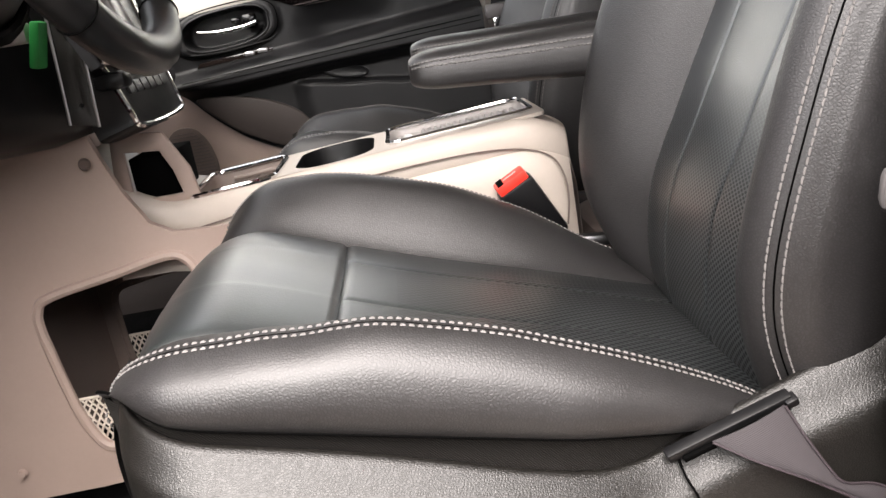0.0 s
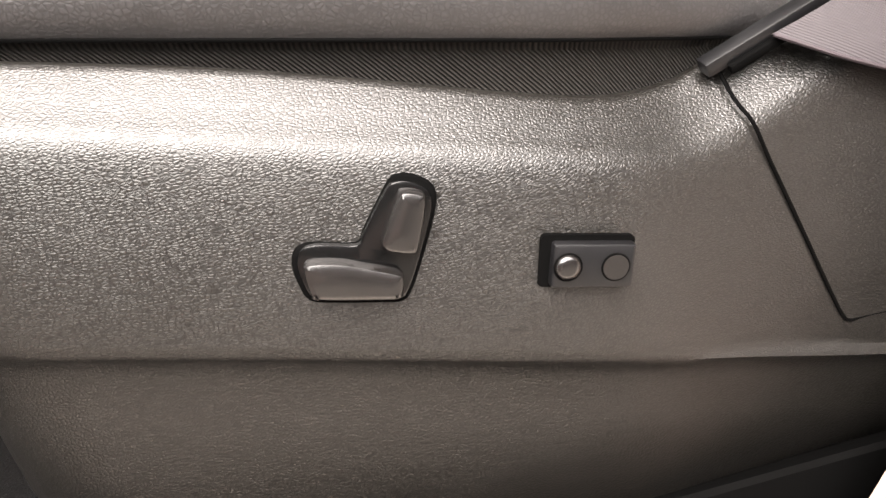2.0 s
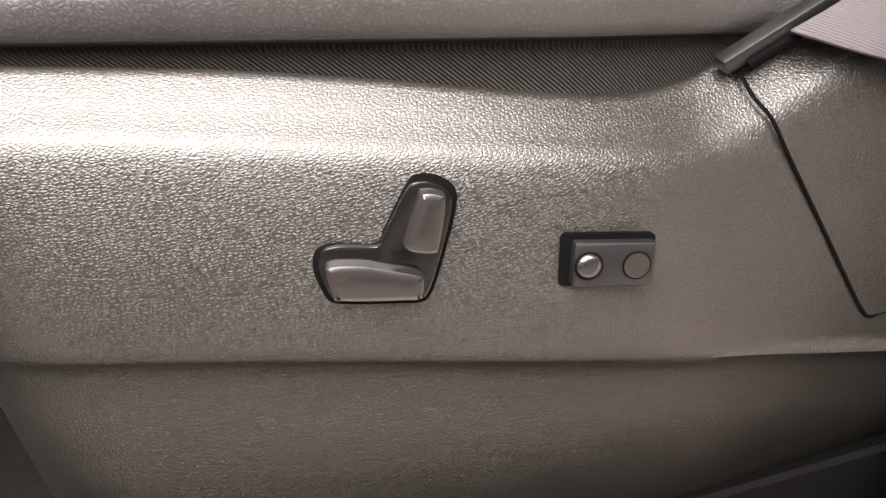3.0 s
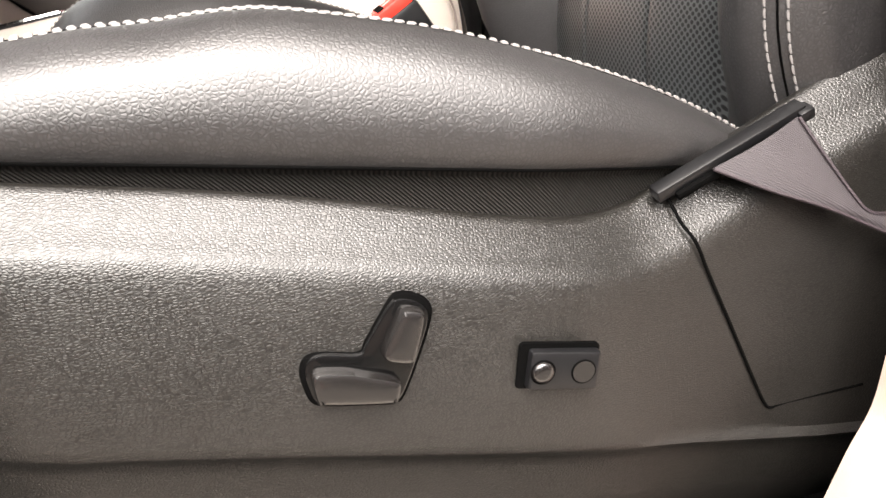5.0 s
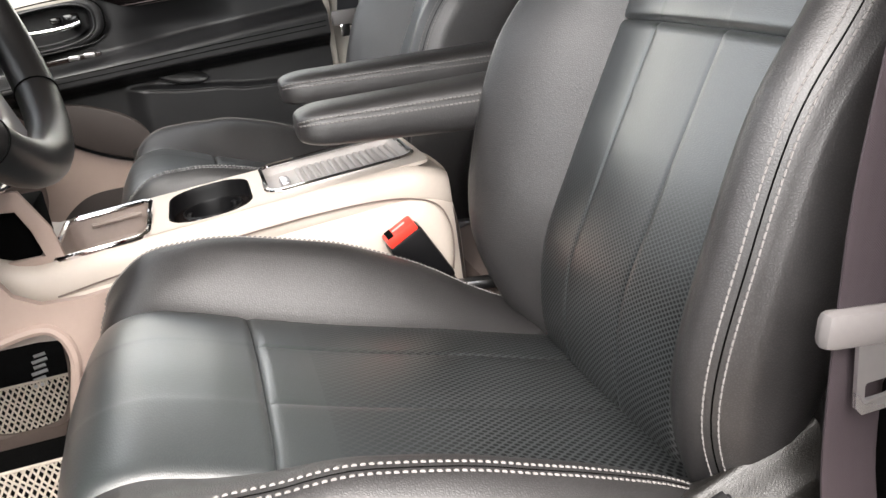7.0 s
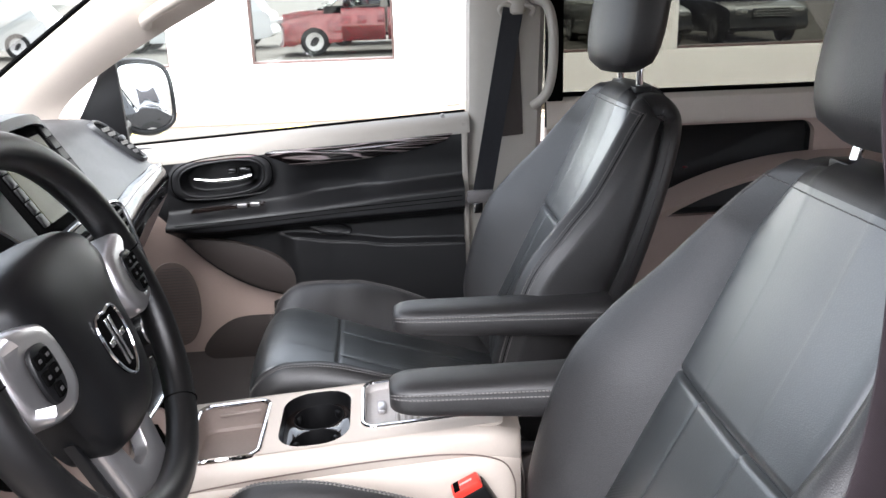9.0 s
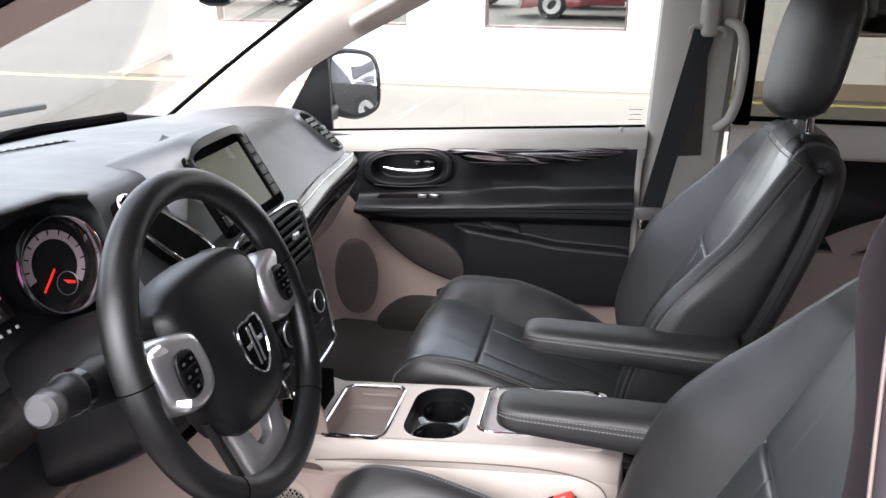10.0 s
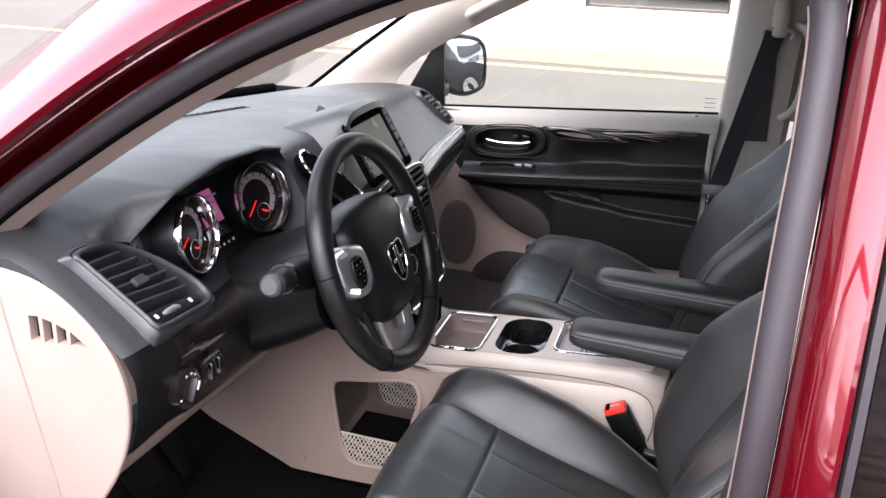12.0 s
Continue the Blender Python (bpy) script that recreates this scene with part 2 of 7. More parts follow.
M_REDBTN = mat("red_button", (0.75, 0.045, 0.03), 0.35, var=0.05)
M_GREY = mat("light_grey_plastic", (0.40, 0.375, 0.36), 0.5, grain="noise", gscale=700, bump=0.2)
M_MIDGREY = mat("mid_grey_plastic", (0.055, 0.052, 0.054), 0.35, grain="noise", gscale=700, bump=0.1)
M_MIRROR = mat("mirror_glass", (0.9, 0.9, 0.9), 0.01, metal=1.0, var=0.0, rvar=0.0)
M_ASPHALT = mat("worn_asphalt", (0.135, 0.122, 0.105), 0.9, grain="noise", gscale=60, bump=0.6, bdist=0.01, var=0.16, vscale=0.6, spec=0.25)
M_PAVE = mat("tan_pavement", (0.21, 0.160, 0.118), 0.9, grain="noise", gscale=40, bump=0.4, bdist=0.01, var=0.12, vscale=0.8)
M_GREEN = mat("green_connector_plastic", (0.02, 0.32, 0.07), 0.45, var=0.06)
M_YELLOW = mat("yellow_road_paint", (0.62, 0.50, 0.16), 0.8, var=0.25, vscale=2)
M_WALL = mat("white_wall_paint", (0.82, 0.81, 0.78), 0.7, grain="noise", gscale=30, bump=0.2, bdist=0.01, var=0.04, vscale=0.7)
M_SHOPGLASS = mat("mirror_coated_shop_glass", (0.50, 0.52, 0.50), 0.015, metal=1.0, var=0.05, vscale=0.8, rvar=0.02)
M_FRAME = mat("brown_window_frame", (0.075, 0.042, 0.036), 0.5)
M_GLASS = glass_mat("clear_glass", (0.93, 0.95, 0.94))
M_PRIVACY = glass_mat("tinted_glass", (0.31, 0.31, 0.285))
M_WHITEMARK = mat("white_marking", (0.62, 0.62, 0.62), 0.5)
# Pale base colour stands for the reflection on the dark screen.
M_SCREEN = mat("screen_glass_painted_reflection", (0.085, 0.088, 0.060), 0.25, var=0.10, vscale=14, spec=0.12)
M_LCD = mat("pink_display", (0.12, 0.04, 0.08), 0.3, emit=(0.40, 0.10, 0.24, 0.11), var=0.3, vscale=25)
M_NEEDLE = mat("red_needle", (0.8, 0.03, 0.02), 0.4, emit=(0.9, 0.02, 0.01, 0.12))
M_DIAL = mat("dial_face", (0.006, 0.006, 0.0065), 0.4, spec=0.2)
M_DIALRING = mat("pale_dial_ring", (0.30, 0.23, 0.245), 0.5)
M_NET = mat("cream_net_cord", (0.55, 0.49, 0.42), 0.7, grain="noise", gscale=900)
M_WHITECAR = mat("white_car_paint", (0.75, 0.75, 0.74), 0.3, coat=1.0, var=0.02)
M_DARKCAR = mat("black_car_paint", (0.012, 0.012, 0.014), 0.3, coat=1.0, var=0.1)
M_SILVERCAR = mat("silver_car_paint", (0.35, 0.36, 0.37), 0.3, metal=0.7, coat=1.0, var=0.03)
M_TYRE = mat("black_tyre_rubber", (0.015, 0.015, 0.015), 0.85, grain="noise", gscale=120, bump=0.3, bdist=0.002)
M_LAMP = mat("headlamp_lens", (0.55, 0.56, 0.58), 0.1, metal=0.6, coat=1.0)


# ---- builders ----
def part(name, bm, material, parent=None, label="", sharp=38.0):
    """Links a bmesh as one smooth-shaded mesh object, sharp past an angle, under its thing or part."""
    bmesh.ops.recalc_face_normals(bm, faces=bm.faces[:])
    for f in bm.faces:
        f.smooth = True
    lim = radians(sharp)
    for e in bm.edges:
        e.smooth = len(e.link_faces) == 2 and e.calc_face_angle(0.0) < lim
    me = bpy.data.meshes.new(name)
    bm.to_mesh(me)
    bm.free()
    for mm in material if isinstance(material, (list, tuple)) else [material]:
        me.materials.append(mm)
    ob = new(name, me)
    if parent is not None:
        ob.parent = parent
        ob.matrix_parent_inverse = parent.matrix_world.inverted()
    if label:
        tagged(ob, label)
    return ob


def thing(name, at, label, category, group="", kind=""):
    ob = new(name)
    ob.empty_display_size = 0.05
    ob.location = at
    bpy.context.view_layer.update()
    ob.matrix_world = Matrix.Translation(at)
    return tagged(ob, label, category, group, kind)


def lerp(tab, x):
    """Smooth reading of a short table of (x, value): a cubic through the points that never overshoots."""
    n = len(tab)
    if x <= tab[0][0]:
        return tab[0][1]
    if x >= tab[-1][0]:
        return tab[-1][1]
    d = [(tab[i + 1][1] - tab[i][1]) / (tab[i + 1][0] - tab[i][0]) for i in range(n - 1)]
    m = [d[0]] + [0.0 if d[i - 1] * d[i] <= 0 else 2 * d[i - 1] * d[i] / (d[i - 1] + d[i]) for i in range(1, n - 1)] + [d[-1]]
    for i in range(n - 1):
        if x <= tab[i + 1][0]:
            h = tab[i + 1][0] - tab[i][0]
            k = (x - tab[i][0]) / h
            return ((1 + 2 * k) * (1 - k) ** 2 * tab[i][1] + k * (1 - k) ** 2 * h * m[i]
                    + k * k * (3 - 2 * k) * tab[i + 1][1] + k * k * (k - 1) * h * m[i + 1])


def spline(pts, per=6, closed=False):
    """Catmull-Rom curve through points of any dimension."""
    pts = [np.array(p, float) for p in pts]
    n = len(pts)
    out = []
    segs = n if closed else n - 1
    for i in range(segs):
        if closed:
            p0, p1, p2, p3 = (pts[(i + k) % n] for k in (-1, 0, 1, 2))
        else:
            p0, p1, p2, p3 = pts[max(i - 1, 0)], pts[i], pts[i + 1], pts[min(i + 2, n - 1)]
        for k in range(per):
            t = k / per
            out.append(0.5 * (2 * p1 + (p2 - p0) * t + (2 * p0 - 5 * p1 + 4 * p2 - p3) * t * t + (3 * p1 - p0 - 3 * p2 + p3) * t ** 3))
    if not closed:
        out.append(pts[-1])
    return out


def sheet(rows, close_u=False, close_v=False, thick=0.0):
    """Quads over rows of equally many points; thick adds a second skin."""
    bm = bmesh.new()
    vs = [[bm.verts.new(p) for p in r] for r in rows]
    nr, nc = len(vs), len(vs[0])
    for i in range(nr if close_v else nr - 1):
        for j in range(nc if close_u else nc - 1):
            q = (vs[i][j], vs[i][(j + 1) % nc], vs[(i + 1) % nr][(j + 1) % nc], vs[(i + 1) % nr][j])
            if len(set(q)) == 4:
                bm.faces.new(q)
    if thick:
        bmesh.ops.recalc_face_normals(bm, faces=bm.faces[:])
        bmesh.ops.solidify(bm, geom=bm.faces[:], thickness=thick)
    return bm


def loft(rings, cap=True):
    """Closed rings joined into a solid."""
    bm = sheet(rings, close_u=True)
    bm.verts.ensure_lookup_table()
    n = len(rings[0])
    if cap:
        bm.faces.new(bm.verts[:n])
        bm.faces.new(bm.verts[-n:])
    return bm


def tube(pts, r, n=8, closed=False, cap=True):
    """Round rod along points; r is a number or a list."""
    P = [Vector(p) for p in pts]
    m = len(P)
    rs = r if isinstance(r, (list, tuple)) else [r] * m
    rings = []
    ref = None
    for i in range(m):
        a = P[(i - 1) % m] if closed or i else P[i]
        b = P[(i + 1) % m] if closed or i < m - 1 else P[i]
        t = (b - a).normalized()
        if ref is None:
            ref = t.orthogonal().normalized()
        ref = (ref - t * ref.dot(t)).normalized()
        o = t.cross(ref)
        rings.append([P[i] + (ref * math.cos(2 * math.pi * k / n) + o * math.sin(2 * math.pi * k / n)) * rs[i] for k in range(n)])
    if closed:
        return sheet(rings, close_u=True, close_v=True)
    return loft(rings, cap)


def rbox(cx, cy, cz, sx, sy, sz, r=0.004, m=None, seg=2):
    """Box with rounded edges, optionally turned by the matrix m about its centre."""
    bm = bmesh.new()
    bmesh.ops.create_cube(bm, size=1.0, matrix=Matrix.Diagonal((sx, sy, sz, 1)))
    if r:
        bmesh.ops.bevel(bm, geom=bm.edges[:], offset=min(r, 0.45 * min(sx, sy, sz)), segments=seg, affect="EDGES", profile=0.5)
    bmesh.ops.transform(bm, matrix=Matrix.Translation((cx, cy, cz)) @ (m or Matrix()), verts=bm.verts[:])
    return bm


def prism(outline, depth, frame_m=None, r=0.0, holes=()):
    """Flat outline (u, v), pushed out by depth along w, with a rounded front edge; frame_m maps (u, v, w) to the world."""
    bm = bmesh.new()
    edges = []
    for ring in (outline, *holes):
        vs = [bm.verts.new((p[0], p[1], 0)) for p in ring]
        edges += [bm.edges.new((vs[i], vs[(i + 1) % len(vs)])) for i in range(len(vs))]
    bmesh.ops.triangle_fill(bm, edges=edges, use_beauty=True, use_dissolve=False)
    ret = bmesh.ops.extrude_face_region(bm, geom=bm.faces[:])
    up = [g for g in ret["geom"] if isinstance(g, bmesh.types.BMVert)]
    bmesh.ops.translate(bm, vec=(0, 0, depth), verts=up)
    if r:
        rim = [e for e in bm.edges if all(abs(v.co.z - depth) < 1e-7 for v in e.verts)
               and any(abs(f.normal.z) < 0.5 for f in e.link_faces if (f.normal_update() or True))]
        bmesh.ops.bevel(bm, geom=rim, offset=r, segments=2, affect="EDGES", profile=0.5)
    if frame_m is not None:
        bmesh.ops.transform(bm, matrix=frame_m, verts=bm.verts[:])
    return bm


def axes(o, u, v, w):
    """Matrix that maps (u, v, w) to o + u*U + v*V + w*W."""
    return Matrix((( u[0], v[0], w[0], o[0]), (u[1], v[1], w[1], o[1]), (u[2], v[2], w[2], o[2]), (0, 0, 0, 1)))


SIDE = axes((0, 0, 0), (1, 0, 0), (0, 0, 1), (0, -1, 0))  # u along the car, v up, w towards the driver's side


def join(bms):
    out = bmesh.new()
    for b in bms:
        me = bpy.data.meshes.new("tmp")
        b.to_mesh(me)
        b.free()
        out.from_mesh(me)
        bpy.data.meshes.remove(me)
    return out


def rrect(u0, v0, u1, v1, r, n=5):
    """Rounded rectangle outline."""
    out = []
    for cu, cv, a0 in ((u1 - r, v1 - r, 0), (u0 + r, v1 - r, 90), (u0 + r, v0 + r, 180), (u1 - r, v0 + r, 270)):
        for k in range(n):
            a = radians(a0 + 90 * k / (n - 1))
            out.append((cu + r * math.cos(a), cv + r * math.sin(a)))
    return out


def ring_of(cu, cv, ru, rv, n=28, a0=0.0):
    return [(cu + ru * math.cos(2 * math.pi * k / n + a0), cv + rv * math.sin(2 * math.pi * k / n + a0)) for k in range(n)]


def stitches(path, normal_of, length=0.0048, gap=0.0024, w=0.00055, h=0.0006):
    """Short threads along a path (points close together), each a small bar lying on the surface."""
    P = [Vector(p) for p in path]
    acc, bms, s = 0.0, [], 0
    verts, faces = [], []
    pos = 0.0
    cum = [0.0]
    for a, b in zip(P, P[1:]):
        cum.append(cum[-1] + (b - a).length)
    def at(d):
        for i in range(len(P) - 1):
            if d <= cum[i + 1]:
                k = (d - cum[i]) / max(1e-9, cum[i + 1] - cum[i])
                return P[i].lerp(P[i + 1], k), i
        return P[-1], len(P) - 2
    while pos + length < cum[-1]:
        a, i = at(pos)
        b, j = at(pos + length)
        t = (b - a).normalized()
        n = Vector(normal_of(i)).normalized()
        o = t.cross(n).normalized()
        k0 = len(verts)
        for q, up in ((a, 0.1), (a.lerp(b, 0.25), 1), (a.lerp(b, 0.75), 1), (b, 0.1)):
            verts += [q - o * w - n * 0.0006, q + o * w - n * 0.0006, q + o * w * 0.6 + n * h * up, q - o * w * 0.6 + n * h * up]
        for q in range(3):
            c = k0 + 4 * q
            for e in range(4):
                faces.append((c + e, c + (e + 1) % 4, c + 4 + (e + 1) % 4, c + 4 + e))
        faces += [(k0, k0 + 1, k0 + 2, k0 + 3), (k0 + 12, k0 + 13, k0 + 14, k0 + 15)]
        pos += length + gap
    bm = bmesh.new()
    vs = [bm.verts.new(v) for v in verts]
    for f in faces:
        bm.faces.new([vs[i] for i in f])
    return bm


# ---- seats ----
CUSHION = [(0.215, 0.64), (0.172, 0.69), (0.154, 0.75), (0.155, 0.80), (0.174, 0.836), (0.212, 0.8455), (0.255, 0.834), (0.30, 0.8165),
           (0.383, 0.787), (0.495, 0.752), (0.585, 0.722), (0.66, 0.70)]
BACK = [(0.64, 0.665), (0.612, 0.71), (0.604, 0.76), (0.614, 0.83), (0.647, 0.903), (0.69, 0.99), (0.727, 1.063), (0.775, 1.165), (0.803, 1.235),
        (0.818, 1.266), (0.845, 1.276), (0.872, 1.268), (0.888, 1.235), (0.868, 1.165), (0.80, 0.99), (0.74, 0.82), (0.71, 0.68)]


def upholstery(profile, section, yc, side, seam, per=7):
    """A padded skin: the profile runs along the seat, section(x, z, k) gives three runs of (lateral, height) across it."""
    pts = spline(profile, per)
    rows, nrm, sizes = [], [], None
    cuts = []
    for i, p in enumerate(pts):
        t = pts[min(i + 1, len(pts) - 1)] - pts[max(i - 1, 0)]
        t /= np.linalg.norm(t)
        cuts.append((p, np.array((-t[1], t[0]))))
    k = min(range(len(cuts)), key=lambda i: np.hypot(*(cuts[i][0] - np.array(seam))))
    (p0, n0) = cuts[k]
    tt = np.array((n0[1], -n0[0]))
    cuts[k:k + 1] = [(p0 - tt * 0.006, n0), (p0 - tt * 0.0022, n0), (p0, n0), (p0 + tt * 0.0022, n0), (p0 + tt * 0.006, n0)]
    seam_row = k + 2
    frac = len(cuts) - 1
    for i, (p, n) in enumerate(cuts):
        runs = section(p[0], p[1], i / frac)
        if i == seam_row:
            runs[1] = [(a, h - (0.006 if abs(a) < 0.134 else 0)) for a, h in runs[1]]
        elif abs(i - seam_row) == 1:
            runs[1] = [(a, h - (0.002 if abs(a) < 0.134 else 0)) for a, h in runs[1]]
        line = []
        sizes = []
        for r_i, r in enumerate(runs):
            sp = spline(r, 3)
            sizes.append(len(sp))
            line += sp if r_i == 0 else sp[1:]
        rows.append([Vector((p[0] + n[0] * h, yc - side * a, p[1] + n[1] * h)) for a, h in line])
        nrm.append(Vector((n[0], 0, n[1])))
    i1, i2 = sizes[0] - 1, sizes[0] + sizes[1] - 2
    return rows, nrm, seam_row, i1, i2


def cushion_section(x, z, k):
    front = z < 0.83 and x < 0.18
    ci = lerp([(0.165, 0.0), (0.187, 0.014), (0.225, 0.038), (0.299, 0.059), (0.379, 0.063), (0.463, 0.050), (0.552, 0.022), (0.613, 0.008)], x)
    co = lerp([(0.165, 0.0), (0.19, 0.012), (0.232, 0.027), (0.275, 0.043), (0.33, 0.060), (0.387, 0.063), (0.437, 0.059), (0.492, 0.050), (0.526, 0.042), (0.56, 0.032), (0.62, 0.008)], x)
    if front:
        ci, co = 0.0, 0.0
    hw = -0.024 if front else max(-0.05, min(max(0.018, co - 0.02), 0.8345 - 0.233 * (x - 0.21) - z))
    gr = 0.0010 if x > 0.305 else 0.0
    tuck = lerp([(0.44, 0.0), (0.50, 0.012), (0.54, 0.026), (0.62, 0.045)], x)
    inner = [(-0.205, -0.12), (-0.226, -0.06), (-0.234, ci - 0.036), (-0.227, ci - 0.010), (-0.212, ci), (-0.190, ci - 0.003), (-0.166, ci * 0.55), (-0.147, ci * 0.1), (-0.138, -0.003)]
    mid = [(-0.138, -0.003), (-0.130, 0.002), (-0.10, 0.006), (-0.060, 0.0085), (-0.052, 0.0087 - gr), (-0.044, 0.0088), (0, 0.010),
           (0.044, 0.0088), (0.052, 0.0087 - gr), (0.060, 0.0085), (0.10, 0.006), (0.132, 0.002), (0.142, -0.003)]
    outer = [(0.142, -0.003), (0.152, co * 0.10), (0.176, co * 0.52), (0.202, co * 0.90), (0.226, co)]
    hc = hw + 0.38 * (co - hw)
    outer += [(0.2275 + 0.0325 * math.sin(radians(w)), hc + (co - 0.001 - hc) * math.cos(radians(w))) for w in (28, 58, 90)] + [(0.2580, hw + 0.14 * (co - hw)), (0.2535, hw)]
    if x < 0.26:
        tuck += lerp([(0.64, 0.12), (0.72, 0.07), (0.78, 0.022), (0.81, 0.0)], z)
    if x < 0.25:
        tuck += 0.075 * (1 - math.sqrt(max(0.0, 1 - ((0.25 - x) / 0.10) ** 2))) + lerp([(0.15, 0.045), (0.175, 0.024), (0.20, 0.006), (0.215, 0.0)], x)
    outer = [(a - tuck * max(0.0, (a - 0.176) / 0.08), h) for a, h in outer]
    return [inner, mid, outer]


def back_section(x, z, k):
    rear = k > 0.60
    c = 0.0 if rear else lerp([(0.70, 0.005), (0.75, 0.025), (0.82, 0.055), (0.90, 0.076), (0.98, 0.085), (1.06, 0.068), (1.12, 0.047), (1.175, 0.034), (1.24, 0.014), (1.275, 0.0)], z)
    W = lerp([(0.68, 0.21), (0.78, 0.235), (0.92, 0.248), (1.02, 0.246), (1.10, 0.232), (1.18, 0.205), (1.24, 0.178), (1.275, 0.158)], z)
    if rear:
        W -= 0.012
    I = min(0.132, W - 0.07)
    d = 0.06 if not rear else 0.05
    half = [((W - 0.03), -d), ((W - 0.004), -d * 0.55), (W, c - 0.042), (W - 0.003, c - 0.028), (W - 0.010, c - 0.014), (W - 0.032, c - 0.001), (I + 0.4 * (W - I), c * 0.66), (I + 0.012, c * 0.14), (I, -0.003)]
    g = 0.0 if rear or z > 1.04 else 0.0010
    mid = [(-I, -0.003), (-I + 0.008, 0.002), (-0.09 * I / 0.132, 0.006), (-0.056, 0.0085), (-0.050, 0.0088 - g), (-0.044, 0.0088), (0, 0.010),
           (0.044, 0.0088), (0.050, 0.0088 - g), (0.056, 0.0085), (0.09 * I / 0.132, 0.006), (I - 0.008, 0.002), (I, -0.003)]
    return [[(-a, h) for a, h in half], mid, list(reversed(half))]


def split_skin(rows, c0, c1, r0=0, r1=None):
    r1 = len(rows) - 1 if r1 is None else r1
    return sheet([r[c0:c1 + 1] for r in rows[r0:r1 + 1]])


def headrest_mesh(cx, cy, cz):
    """Pillow-shaped block that leans with the seat back and bulges forward."""
    rings = []
    lean = 0.30
    for i in range(15):
        v = -1 + 2 * i / 14
        s = (1 - abs(v) ** 3.2) ** (1 / 3.2) if abs(v) < 1 else 0.0
        s = max(s, 0.30)
        ring = []
        for k in range(36):
            a = 2 * math.pi * k / 36
            ca, sa = math.cos(a), math.sin(a)
            px = math.copysign(abs(ca) ** 0.62, ca) * 0.050 * (0.55 + 0.45 * s)
            py = math.copysign(abs(sa) ** 0.55, sa) * (0.100 - 0.008 * v) * (0.72 + 0.28 * s)
            if ca < 0:
                px -= 0.012 * max(0.0, 1 - abs(py) / 0.075)
            ring.append((cx + px * s ** 0.3 + lean * 0.1 * v * 0.6, cy + py * s ** 0.3, cz - 0.010 + v * 0.108))
        rings.append(ring)
    return loft(rings)


def arm_point(arm, x, a, out=0.0):
    """Point on a padded armrest with a rounded nose: x along it, a round its section."""
    ya, x0, x1, z0t, z0b, z1t, z1b = arm
    e = min(1.0, max(0.0, x - x0) / 0.042)
    s = max(0.0, 1 - (1 - e) ** 2.4) ** (1 / 2.4)
    q = (x - x0) / (x1 - x0)
    zt, zb = z0t + (z1t - z0t) * q, z0b + (z1b - z0b) * q
    zm, hz = (zt + zb) / 2, (zt - zb) / 2
    ca, sa = math.cos(a), math.sin(a)
    side = math.degrees(math.asin(max(-1.0, min(1.0, sa))))
    dent = 0.0016 * math.exp(-((side - 16) / 5) ** 2) + 0.0010 * math.exp(-((side + 22) / 4) ** 2)
    hw = 0.037 + 0.004 * q - dent + out
    py = math.copysign(abs(ca) ** 0.50, ca) * hw * (0.42 + 0.58 * s)
    pz = math.copysign(abs(sa) ** 0.62, sa) * (hz + out) * (0.50 + 0.50 * s)
    if sa > 0:
        pz += 0.0045 * (1 - (py / 0.045) ** 2) * s
    return Vector((x, ya + py, zm + pz))


def armrest_mesh(arm):
    x0, x1 = arm[1], arm[2]
    xs = [x0 + 0.042 * (k / 9) ** 1.8 for k in range(10)] + [x0 + 0.042 + (x1 - x0 - 0.042) * k / 10 for k in range(1, 11)]
    return loft([[arm_point(arm, x, 2 * math.pi * (k + 0.5) / 48) for k in range(48)] for x in xs])


